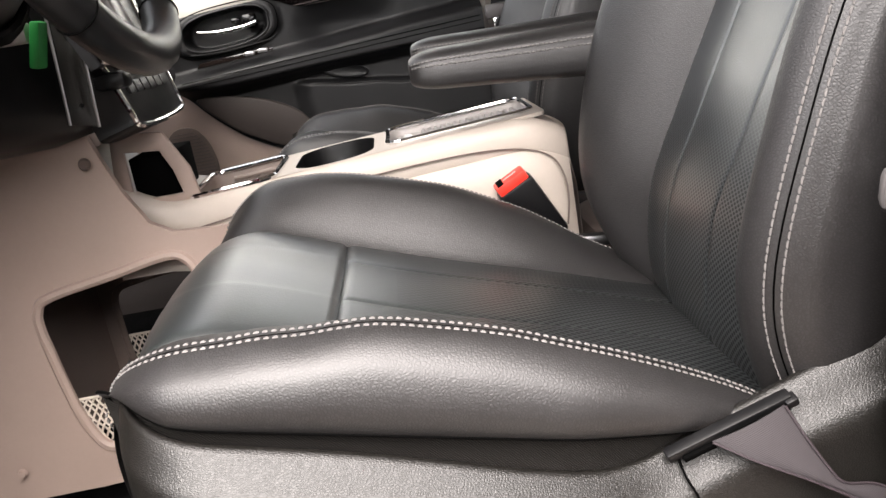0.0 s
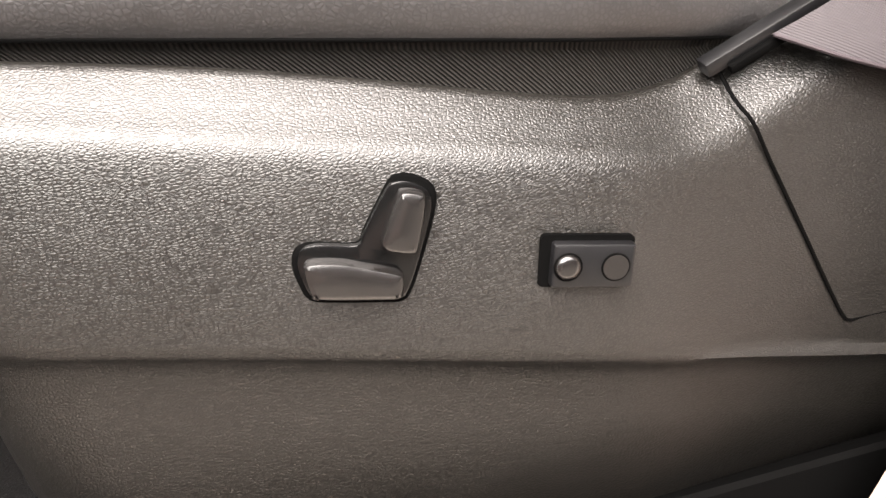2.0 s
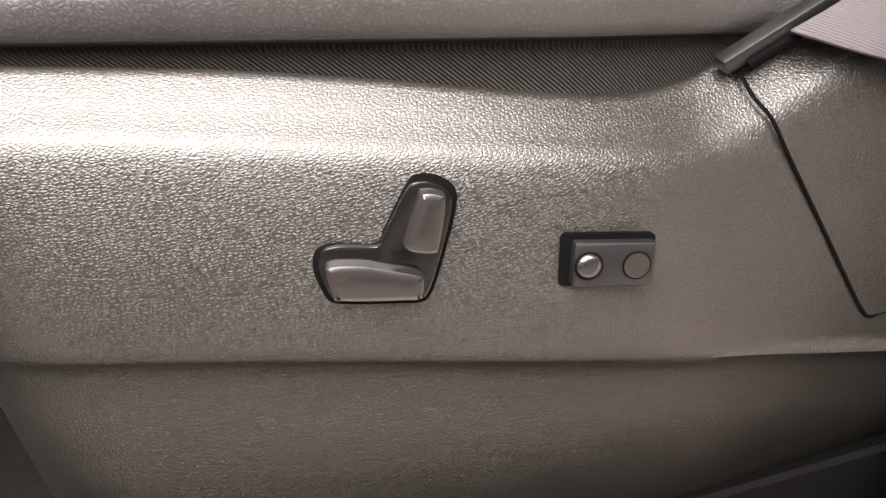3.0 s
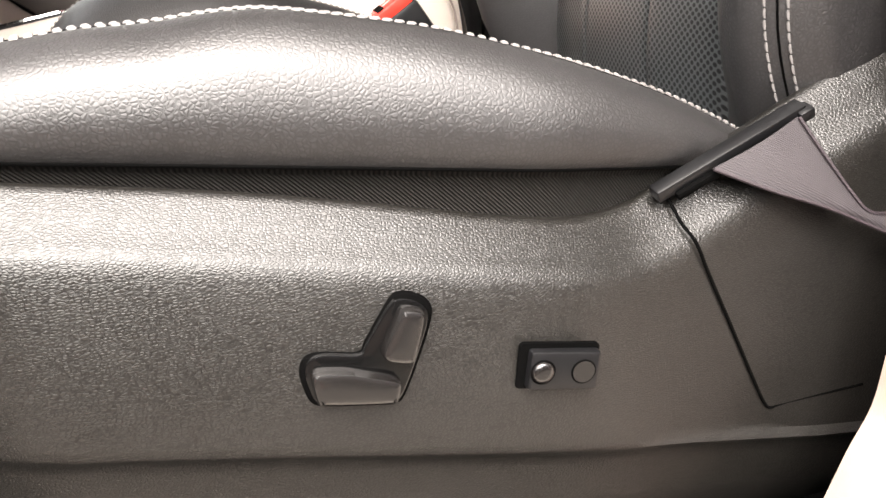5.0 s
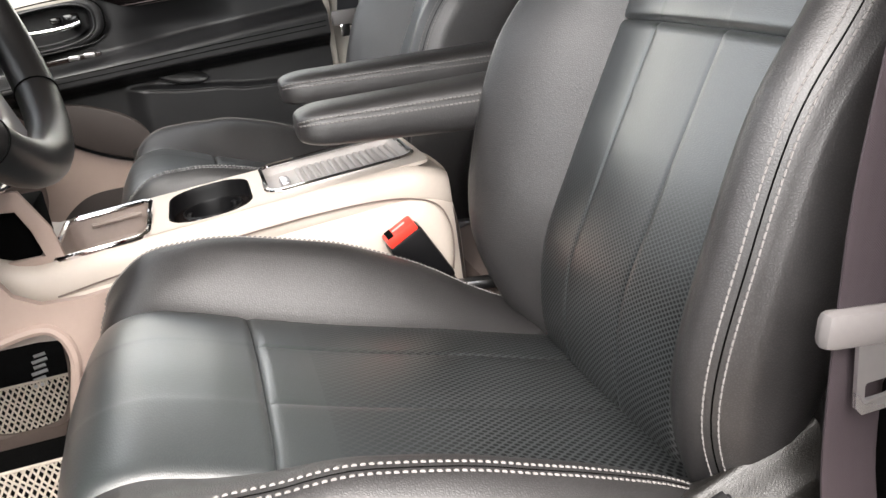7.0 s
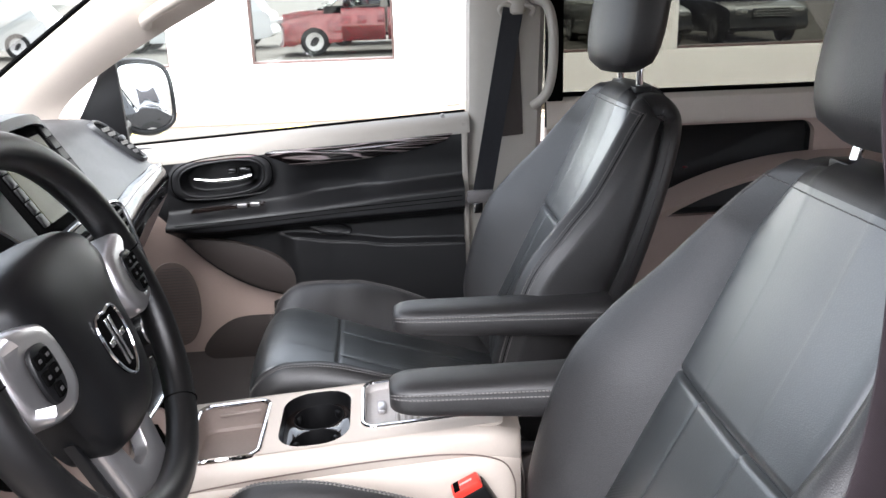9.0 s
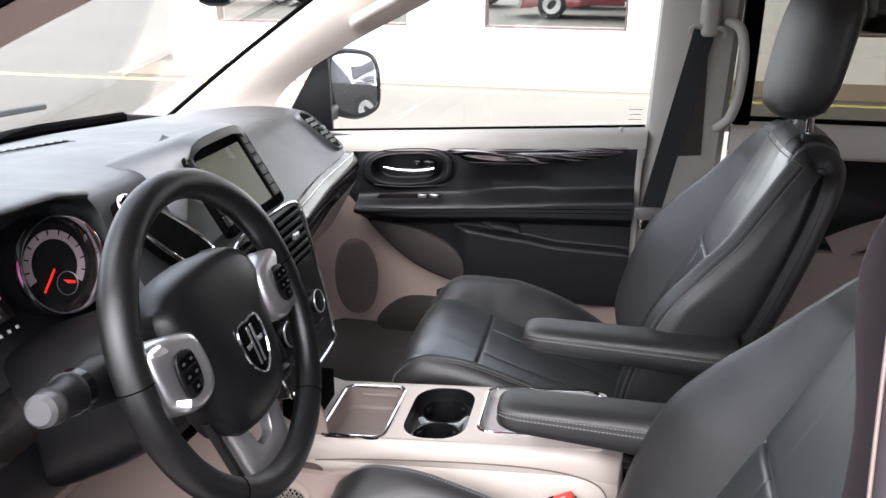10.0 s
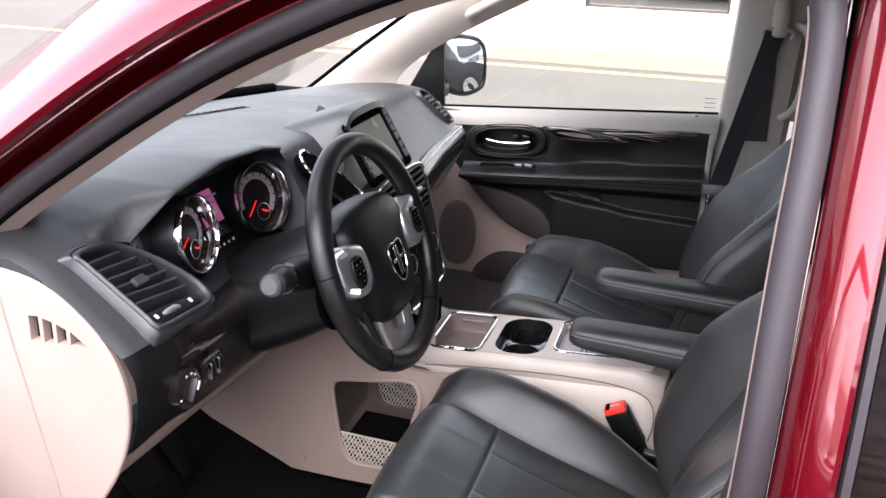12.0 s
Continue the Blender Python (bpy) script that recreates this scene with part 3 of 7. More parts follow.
def build_seat(name, yc, side, arm, label):
    st = thing(name, (0.40, yc, 0.46), label, "car seat", group="front seats")
    # cushion
    rows, nrm, seam, i1, i2 = upholstery(CUSHION, cushion_section, yc, side, (0.302, 0.816))
    n = len(rows[0])
    cush = part("seat_cushion", split_skin(rows, i2, n - 1), M_LEATHER, st, "black grained leather outer bolster")
    part("inner_bolster", split_skin(rows, 0, i1), M_LEATHER, cush, "black grained leather inner bolster")
    part("front_panel", split_skin(rows, i1, i2, 0, seam), M_PANEL, cush, "smooth black leather front panel")
    cutx = next(i for i, r in enumerate(rows) if i > seam and r[i1].x > 0.335)
    part("seat_panel", split_skin(rows, i1, i2, seam, cutx), M_PANEL, cush, "smooth black leather seat panel")
    part("perforated_panel", split_skin(rows, i1, i2, cutx), M_PERF, cush, "perforated black leather panel")
    ki, ko = 12, i2 + 12
    for off, col in ((-0.9, ki), (0.9, ki), (-1.45, ko), (1.45, ko)):
        path = []
        for i in range(21, len(rows) - 6):
            a, b, c = rows[i][col - 1], rows[i][col], rows[i][col + 1]
            o = (c - a).normalized()
            path.append(b + o * off * 0.0035 + nrm[i] * 0.0007)
        part("stitching", stitches(path, lambda i: nrm[min(i + 21, len(nrm) - 1)], length=0.0032, gap=0.0020, w=0.0009 if col == ko else 0.0007, h=0.0006), M_STITCH, cush, "pale grey double stitching")
    part("piping", tube([rows[i][ko] - nrm[i] * 0.0003 for i in range(14, len(rows) - 4)], 0.0007, 6), M_GAP, cush)
    part("welt", tube([rows[i][-1] + Vector((0, -side * 0.0004, 0.0003)) for i in range(16, len(rows) - 2)], 0.0009, 6), M_GAP, cush, "dark seam under the bolster")
    # cloth skirt under the outer welt
    skirt = []
    for i in range(10, len(rows)):
        e = rows[i][-1]
        skirt.append([e + Vector((0, side * 0.001, 0.001)), e + Vector((0, side * 0.006, -0.004)), e + Vector((0, side * 0.012, -0.03)), e + Vector((0, side * 0.02, -0.10))])
    part("side_skirt", sheet(skirt), M_FABRIC, cush, "dark ribbed cloth skirt")
    # backrest
    rows, nrm, seam, i1, i2 = upholstery(BACK, back_section, yc, side, (0.717, 1.040))
    n = len(rows[0])
    back = part("backrest", join([split_skin(rows, 0, i1), split_skin(rows, i2, n - 1), split_skin(rows, i1, i2, int(len(rows) * 0.55))]), M_LEATHER, st, "black leather backrest with bolsters")
    cutz = next(i for i, r in enumerate(rows) if r[i1].z > 0.945)
    part("perforated_panel", split_skin(rows, i1, i2, 0, cutz), M_PERF, back, "perforated black leather panel")
    part("back_panel", split_skin(rows, i1, i2, cutz, seam), M_PANEL, back, "smooth black leather panel")
    part("shoulder_panel", split_skin(rows, i1, i2, seam, int(len(rows) * 0.55)), M_PANEL, back, "smooth black leather shoulder panel")
    top = int(len(rows) * 0.56)
    for col in (12, i2 + 12):
        for off in (-1.5, 1.5):
            path = []
            for i in range(5, top):
                a, b, c = rows[i][col - 1], rows[i][col], rows[i][col + 1]
                o = (c - a).normalized()
                path.append(b + o * off * 0.0035 + nrm[i] * 0.0007)
            part("stitching", stitches(path, lambda i: nrm[i + 5], length=0.0046, gap=0.0008, w=0.0006, h=0.0005), M_STITCH, back, "pale grey double stitching")
        part("piping", tube([rows[i][col] - nrm[i] * 0.0003 for i in range(5, top)], 0.0007, 6), M_GAP, back)
    # top seam across the shoulders
    rtop = top - 2
    for off in (-0.003, 0.003):
        path = [rows[rtop][j] + nrm[rtop] * 0.0009 + Vector((off, 0, off * 0.5)) for j in range(12, i2 + 13)]
        part("stitching", stitches(path, lambda i: nrm[rtop]), M_STITCH, back, "pale grey double stitching")
    # headrest
    hx = 0.862 if side > 0 else 0.838
    hr = part("headrest", headrest_mesh(hx, yc, 1.425), M_LEATHER, st, "black leather headrest")
    for dy in (-0.055, 0.055):
        part("headrest_post", tube([(0.842, yc + dy, 1.262), (hx, yc + dy, 1.36)], 0.0065, 10), M_CHROME, hr, "polished steel post")
        part("post_collar", rbox(0.843, yc + dy, 1.2775, 0.03, 0.034, 0.014, 0.004), M_BLACK, hr)
    # armrest on the inner side
    x0, x1 = arm[1], arm[2]
    ar = part("armrest", armrest_mesh(arm), M_LEATHER, st, "padded black leather armrest")
    run_x = [x0 + 0.0015 + (x1 - x0 - 0.002) * (k / 24) ** 1.6 for k in range(25)]
    for deg in (9, 24):
        a = radians(deg)
        path = [arm_point(arm, x, math.pi + a * -1, 0.0009) for x in reversed(run_x)] + [arm_point(arm, x, a, 0.0009) for x in run_x]
        nn = [Vector((0, p.y - arm[0], 0.002)) for p in path]
        part("stitching", stitches(path, lambda i, nn=nn: nn[min(i, len(nn) - 1)], length=0.0038, gap=0.0012, w=0.0009, h=0.0007), M_STITCH, ar, "pale grey stitching")
    # base and rails under the cushion
    part("seat_frame", rbox(0.42, yc, 0.62, 0.46, 0.40, 0.16, 0.02), M_BLACK, st)
    for dy in (-0.17, 0.17):
        part("seat_rail", rbox(0.40, yc + dy, 0.485, 0.62, 0.045, 0.05, 0.006), M_DIMMETAL, st, "dark steel seat rail")
    part("rail_end", rbox(0.60, yc + side * 0.262, 0.735, 0.11, 0.018, 0.014, 0.004, Matrix.Rotation(radians(6), 4, "Y")), M_DIMMETAL, st, "grey steel rail end")
    return st


driver_seat = build_seat("driver_seat", -0.378, 1, (-0.115, 0.393, 0.72, 0.983, 0.946, 0.983, 0.920),
                         "black leather driver seat with perforated panels and pale double stitching")
passenger_seat = build_seat("passenger_seat", 0.378, -1, (0.122, 0.404, 0.74, 0.988, 0.951, 0.984, 0.930),
                            "black leather passenger seat with its inner armrest folded down")


# ---- plastic side shield of the driver seat ----
def shield_top(x):
    return lerp([(0.14, 0.844), (0.20, 0.832), (0.24, 0.8215), (0.32, 0.800), (0.388, 0.778), (0.43, 0.7635), (0.448, 0.7585), (0.466, 0.7555), (0.482, 0.755), (0.50, 0.7585), (0.53, 0.767), (0.571, 0.782), (0.643, 0.806), (0.72, 0.830)], x)


def shield_edge(x):
    return lerp([(0.14, 0.826), (0.221, 0.803), (0.245, 0.798), (0.311, 0.779), (0.40, 0.7525), (0.462, 0.7335), (0.480, 0.730), (0.505, 0.734), (0.54, 0.746), (0.60, 0.764), (0.72, 0.80)], x)


def shield_row(x):
    tz, ez = shield_top(x), shield_edge(x)
    cz = lerp([(0.14, 0.742), (0.214, 0.7245), (0.366, 0.680), (0.46, 0.650), (0.556, 0.618), (0.72, 0.585)], x)
    bz = lerp([(0.14, 0.66), (0.165, 0.65), (0.19, 0.635), (0.21, 0.62), (0.25, 0.60), (0.35, 0.578), (0.445, 0.566), (0.60, 0.555), (0.72, 0.55)], x)
    rnd = 0.0 if x > 0.236 else 0.12 * (1 - math.sqrt(max(0.0, 1 - ((0.236 - x) / 0.070) ** 2)))
    rnd += lerp([(0.40, 0.0), (0.45, 0.006), (0.50, 0.019), (0.545, 0.026), (0.72, 0.026)], x)
    pts = [(-0.600, tz - 0.03), (-0.622, tz - 0.010), (-0.6300, tz - 0.0035), (-0.6345, tz - 0.0004), (-0.6380, tz - 0.0010), (-0.6405, tz - 0.0030), (-0.6460, (tz + ez) / 2), (-0.6525, ez + 0.0040), (-0.6548, ez + 0.0016),
           (-0.6566, ez - 0.0016), (-0.6576, ez - 0.006), (-0.6586, ez - 0.014), (-0.6610, cz + 0.03), (-0.6620, cz + 0.007), (-0.6618, cz + 0.0025), (-0.6595, cz - 0.0005), (-0.6560, cz - 0.004), (-0.6530, cz - 0.012), (-0.6490, cz - 0.030), (-0.6420, bz + 0.004), (-0.630, bz - 0.004)]
    return [Vector((x, y + rnd * (1.0 if z > cz else 0.72), z)) for y, z in pts]


XS = [0.1662, 0.167, 0.1685, 0.171, 0.174, 0.178, 0.183, 0.189, 0.196, 0.205, 0.215, 0.225, 0.237, 0.25, 0.27, 0.29, 0.31, 0.33, 0.37, 0.41, 0.44, 0.455, 0.465, 0.475, 0.485, 0.497, 0.515, 0.54, 0.57, 0.61, 0.65]
sh = part("side_shield", sheet([shield_row(x) for x in XS]), M_SHIELD, driver_seat, "grained charcoal plastic side shield", sharp=60)
gap_line = [(0.4995, -0.6195, 0.7590), (0.5005, -0.6245, 0.7575), (0.5035, -0.6325, 0.7440), (0.5075, -0.6385, 0.7345), (0.513, -0.6385, 0.718), (0.524, -0.6375, 0.688), (0.536, -0.6370, 0.654), (0.5415, -0.6365, 0.640), (0.5455, -0.636, 0.6355), (0.555, -0.635, 0.635), (0.60, -0.635, 0.6325)]
part("panel_gap", tube(spline(gap_line, 4), 0.0008, 6), M_GAP, sh)
part("seat_track_cover", sheet([[(x, y, z) for y, z in ((-0.615, 0.556), (-0.640, 0.5745), (-0.6475, 0.5775), (-0.6500, 0.5755), (-0.6510, 0.560), (-0.645, 0.50))] for x in (0.30, 0.34, 0.4, 0.5, 0.6, 0.72)], thick=0.004), M_GAP, driver_seat, "black plastic seat track cover")

# seat adjuster switch shaped like a small seat, in its recess
YS = -0.661
def place(p):
    """Outline of the adjuster as it sits on the tilted shield."""
    a = radians(-4.2)
    du, dv = (p[0] - 0.355) * 0.95, (p[1] - 0.708) * 0.97
    return (0.3508 + du * math.cos(a) - dv * math.sin(a), 0.7318 + du * math.sin(a) + dv * math.cos(a))
rim_o = spline([(0.3272, 0.706), (0.3295, 0.712), (0.336, 0.7135), (0.3515, 0.7105), (0.3555, 0.715), (0.367, 0.7305), (0.372, 0.7328), (0.378, 0.7312), (0.3835, 0.7265), (0.3835, 0.719), (0.3765, 0.702),
                (0.3695, 0.688), (0.365, 0.6845), (0.357, 0.6855), (0.337, 0.6893), (0.3305, 0.692), (0.3282, 0.698)], 4, closed=True)
sw = part("seat_adjuster", prism([place(p) for p in rim_o], 0.0030, axes((0, YS + 0.002, 0), (1, 0, 0), (0, 0, 1), (0, -1, 0)), r=0.0012), M_GAP, sh, "recessed black seat adjuster switch")
inner = [(0.355 + (p[0] - 0.355) * 0.93, 0.708 + (p[1] - 0.708) * 0.93) for p in rim_o]
part("switch_base", prism([place(p) for p in inner], 0.0042, axes((0, YS + 0.002, 0), (1, 0, 0), (0, 0, 1), (0, -1, 0)), r=0.0012), M_PIANO, sw)
knob1 = spline([(0.3315, 0.705), (0.334, 0.7082), (0.345, 0.7065), (0.353, 0.7035), (0.3655, 0.6985), (0.367, 0.6955), (0.3655, 0.6905), (0.3625, 0.6888), (0.3355, 0.6938), (0.3325, 0.6958)], 4, closed=True)
knob2 = spline([(0.3615, 0.7125), (0.3695, 0.7265), (0.372, 0.7283), (0.377, 0.727), (0.3795, 0.7235), (0.3745, 0.7075), (0.372, 0.705), (0.3655, 0.7065), (0.362, 0.7085)], 4, closed=True)
for k in (knob1, knob2):
    part("switch_knob", prism([place(p) for p in k], 0.0105, axes((0, YS + 0.002, 0), (1, 0, 0), (0, 0, 1), (0, -1, 0)), r=0.0022), M_KNOB, sw, "satin charcoal switch knob")
# lumbar switch pod with two round buttons
tilt = math.atan2(-0.009, 0.034)
LM = Matrix.Translation((0.4287, YS + 0.003, 0.7052)) @ Matrix.Rotation(-tilt, 4, "Y") @ axes((0, 0, 0), (1, 0, 0), (0, 0, 1), (0, -1, 0))
# No recess is cut; the pod's near-black colour stands for its shade.
pod = part("lumbar_switch", prism(rrect(-0.0182, -0.0104, 0.0176, 0.0100, 0.002), 0.0022, LM), M_GAP, sh, "small black lumbar switch with two buttons")
part("switch_plate", prism(rrect(-0.0142, -0.0094, 0.0170, 0.0078, 0.0012), 0.0065, LM, r=0.0012), M_BLACK, pod)
for cu in (-0.0085, 0.0097):
    rings = []
    for rr_, ww in ((0.0049, 0.006), (0.0048, 0.0074), (0.0040, 0.0083), (0.0025, 0.0086), (0.0008, 0.0087)):
        if cu > 0:
            ww = 0.0071 - (ww - 0.006) * 0.55
        rings.append([LM @ Vector((cu + rr_ * math.cos(2 * math.pi * k / 20), -0.001 + rr_ * math.sin(2 * math.pi * k / 20), ww)) for k in range(20)])
    part("button", loft(rings), M_KNOB, pod, "round satin button")
    part("button_edge", tube([LM @ Vector((cu + 0.0052 * math.cos(2 * math.pi * k / 24), -0.001 + 0.0052 * math.sin(2 * math.pi * k / 24), 0.0066)) for k in range(24)], 0.0004, 5, closed=True), M_GAP, pod)

# belt guide on the shield and the webbing that leaves it
GR = Matrix.Rotation(-math.atan2(0.024, 0.072), 4, "Y") @ Matrix.Rotation(radians(18), 4, "X")
bar = part("belt_guide", rbox(0.5320, -0.6275, 0.7700, 0.080, 0.0080, 0.0066, 0.0012, GR), M_BLACK, sh, "black plastic belt guide")
part("guide_slot", rbox(0.5355, -0.6310, 0.7662, 0.068, 0.004, 0.0040, 0.001, GR), M_GAP, bar)
part("guide_stop", rbox(0.5690, -0.6300, 0.7805, 0.008, 0.008, 0.006, 0.0015, GR), M_BLACK, bar)
edge_hi = spline([(0.5640, -0.6330, 0.7800), (0.5720, -0.6400, 0.7620), (0.5820, -0.6460, 0.7430), (0.5900, -0.6480, 0.7330), (0.6080, -0.6450, 0.7270), (0.6300, -0.6470, 0.7180), (0.6540, -0.6530, 0.7280)], 5)
edge_lo = spline([(0.5200, -0.6340, 0.7655), (0.5420, -0.6420, 0.7530), (0.5660, -0.6480, 0.7410), (0.5840, -0.6500, 0.7300), (0.6050, -0.6520, 0.7170), (0.6280, -0.6500, 0.7030), (0.6420, -0.6540, 0.6960)], 5)
lap = []
for a, b in zip(edge_lo, edge_hi):
    lap.append([tuple(a + (b - a) * s_ + np.array((0, -0.0025, 0)) * math.sin(math.pi * s_)) for s_ in (0, 0.2, 0.4, 0.6, 0.8, 1.0)])
lap_belt = thing("lap_belt", (0.60, -0.65, 0.70), "grey lap belt webbing twisted below its guide", "seat belt")
part("webbing", sheet(lap, thick=0.0012), M_BELT, lap_belt)
for e in (edge_lo, edge_hi):
    part("woven_edge", tube([p + np.array((0, -0.0012, 0)) for p in e], 0.0009, 5), M_BELTD, lap_belt, "dark woven edge")


def buckle(yc, x, z, label, tilt=-28):
    b = thing("belt_buckle", (x + 0.05, yc, z - 0.1), label, "seat belt buckle", group="belt buckles")
    R = Matrix.Rotation(radians(tilt), 4, "Y") @ Matrix.Rotation(radians(8), 4, "X")
    def at(dx, dz):
        v = R @ Vector((dx, 0, dz))
        return x + v.x, yc + v.y, z + v.z
    part("housing", rbox(*at(0, -0.045), 0.046, 0.026, 0.085, 0.005, R), M_BLACK, b)
    btn = part("release_button", rbox(*at(0, 0.001), 0.040, 0.022, 0.014, 0.003, R), M_REDBTN, b, "red release button")
    part("button_mark", rbox(*at(0.002, 0.0082), 0.018, 0.003, 0.0008, 0.0, R), M_GREY, btn)
    part("latch_slot", rbox(*at(-0.012, 0.0075), 0.008, 0.018, 0.002, 0.0, R), M_GAP, b)
    part("stalk", rbox(*at(0, -0.115), 0.040, 0.010, 0.07, 0.003, R), M_BLACK, b)
    return b


buckle(-0.120, 0.488, 0.824, "black belt buckle with a red button beside the driver seat")

# ---- centre console ----
def top_z(x):
    return 0.862 + 0.070 * (x - 0.10)


console = thing("centre_console", (0.28, 0.0, 0.46), "beige plastic centre console with cup holders and chrome trim rings", "console")
CY = 0.004
HW = 0.098
def console_side(x):
    """Cross-section half, from the top plate's edge down."""
    zt = top_z(x) if x > 0.10 else 0.862 + 2.4 * (0.10 - x) ** 1.6
    drop = 0.0 if x < 0.50 else (x - 0.50) ** 2 * 6.0
    w = HW - (0.0 if x < 0.52 else (x - 0.52) ** 2 * 10)
    zt -= drop
    return [(w - 0.016, zt), (w - 0.008, zt - 0.002), (w - 0.002, zt - 0.008), (w, zt - 0.018), (w + 0.002, zt - 0.034), (w + 0.0005, zt - 0.0365), (w + 0.0035, zt - 0.039), (w + 0.006, zt - 0.07), (w + 0.008, min(0.79, zt - 0.075)), (w + 0.009, min(0.785, zt - 0.08))] if x < 0.25 else [(w - 0.016, zt), (w - 0.008, zt - 0.002), (w - 0.002, zt - 0.008), (w, zt - 0.018), (w + 0.002, zt - 0.034), (w + 0.0005, zt - 0.0365), (w + 0.0035, zt - 0.039), (w + 0.006, zt - 0.07), (w + 0.010, 0.70), (w + 0.012, 0.50)]


xs = [0.02, 0.04, 0.06, 0.08, 0.10, 0.14, 0.2, 0.26, 0.32, 0.38, 0.44, 0.48, 0.51, 0.53, 0.548, 0.56, 0.567]
for s in (-1, 1):
    part("side_panel", sheet([[(x, CY + s * a, z) for a, z in console_side(x)] for x in xs]), M_BEIGE2, console, sharp=50)
end = [[(0.567 + 0.006 * math.sin(math.pi * j / 8) + (0.004 if z < 0.8 else 0), CY + a * math.cos(math.pi * j / 8), z) for j in range(9)] for a, z in console_side(0.567)]
part("rear_panel", sheet(end), M_BEIGE2, console)
PLATE = Matrix(((1, 0, 0, 0), (0, 1, 0, CY), (0.070, 0, 1, 0.855), (0, 0, 0, 1)))
tray_o = rrect(0.112, -0.083, 0.215, 0.073, 0.016)
cup_o = rrect(0.237, -0.074, 0.336, 0.080, 0.040, 7)
bin_o = rrect(0.354, -0.050, 0.535, 0.086, 0.020)
def on_plate(ring, dz=0.0):
    return [PLATE @ Vector((u, v - CY, dz)) for u, v in ring]
part("top_plate", prism(rrect(0.095, -HW + 0.0155, 0.545, HW - 0.0155, 0.012), -0.004, PLATE, holes=[[(u, v - CY) for u, v in r] for r in (tray_o, cup_o, bin_o)]), M_BEIGE2, console)
part("rear_top", sheet([[(x, CY + s * (console_side(x)[0][0]), console_side(x)[0][1]) for s in (-1, -0.5, 0, 0.5, 1)] for x in (0.535, 0.545, 0.555, 0.562, 0.567, 0.572)]), M_BEIGE2, console)
part("front_slope", sheet([[(x, CY + s * (console_side(x)[0][0]), console_side(x)[0][1] + 0.0) for s in (-1, -0.5, 0, 0.5, 1)] for x in (-0.01, 0.0, 0.02, 0.04, 0.06, 0.08, 0.10)], thick=0.003), M_BEIGE2, console)
cub = part("cubby_frame", prism([(0.028, 0.862), (0.128, 0.862), (0.122, 0.90), (0.100, 0.945), (0.040, 0.952)], 0.006, axes((0, -0.074, 0), (1, 0, 0), (0, 0, 1), (0, -1, 0)), r=0.002, holes=[[(0.050, 0.871), (0.108, 0.871), (0.102, 0.900), (0.092, 0.924), (0.052, 0.928)]]), M_BEIGE, console, "beige cubby frame")
# Solid near-black block; the shade of the open cubby is put into its colour.
part("cubby_shade", rbox(0.077, -0.02, 0.894, 0.052, 0.098, 0.050, 0.002), M_GAP, cub, "near-black block standing for the shade in the cubby")
def tub(ring, depth, taper=0.004):
    cu = sum(p[0] for p in ring) / len(ring)
    cv = sum(p[1] for p in ring) / len(ring)
    rings = []
    for d, k in ((0.0, 1.0), (-0.006, 0.985), (-depth * 0.9, 0.95), (-depth, 0.90)):
        rings.append([PLATE @ Vector((cu + (u - cu) * k, cv + (v - cv) * k - CY, d)) for u, v in ring])
    bm = sheet(rings, close_u=True)
    bm.verts.ensure_lookup_table()
    bm.faces.new(bm.verts[-len(ring):])
    return bm
# Tray is console beige, coloured darker as if shaded.
tray = part("front_tray", tub(tray_o, 0.038), M_TRAY_SHADE, console, "beige tray with its shade put into the colour and a chrome rim")
part("chrome_rim", tube(on_plate(tray_o, 0.001), 0.0036, 8, closed=True), M_CHROME, tray, "chrome rim")
part("tray_fold", tube([PLATE @ Vector((0.140 + 0.060 * k / 6, 0.060, -0.010)) for k in range(7)], 0.003, 8), M_TRAY_SHADE, tray)
cup = part("cup_holder", tub(cup_o, 0.075), M_BLACK, console, "black twin cup holder")
shelf_o = [(0.287 + (u - 0.287) * 0.975, (v - 0.003) * 0.975 + 0.003 - CY) for u, v in cup_o]
part("cup_shelf", prism(shelf_o, 0.003, PLATE @ Matrix.Translation((0, 0, -0.024)), r=0.001, holes=[ring_of(0.287, dy - CY, 0.0365, 0.0365, 32) for dy in (-0.033, 0.041)]), M_GLOSS, cup, "polished black insert")
for dy in (-0.033, 0.041):
    part("cup_well", sheet([[PLATE @ Vector((0.287 + r * math.cos(a), dy - CY + r * math.sin(a), h)) for a in [2 * math.pi * k / 28 for k in range(28)]] for r, h in ((0.0375, -0.0205), (0.0365, -0.020), (0.0355, -0.024), (0.034, -0.066), (0.030, -0.069), (0.002, -0.069))], close_u=True), M_BLACK, cup)
    for a0 in (35, 155, 275):
        c = PLATE @ Vector((0.287 + 0.033 * math.cos(radians(a0)), dy - CY + 0.033 * math.sin(radians(a0)), -0.030))
        part("grip_tab", rbox(c.x, c.y, c.z, 0.008, 0.010, 0.012, 0.003, Matrix.Rotation(radians(a0), 4, "Z")), M_BLACK, cup, "small black rubber grip")
binn = part("storage_lid", tub(bin_o, 0.012), M_GREY, console, "ribbed grey sliding lid with a chrome rim")
part("chrome_rim", tube(on_plate(bin_o, 0.001), 0.0034, 8, closed=True), M_CHROME, binn, "chrome rim")
for i in range(15):
    x = 0.402 + i * 0.0088
    part("rib", rbox(x, CY + 0.014, top_z(x) - 0.0105, 0.0052, 0.118, 0.006, 0.0016, Matrix.Rotation(-0.07, 4, "Y")), M_GREY, binn)
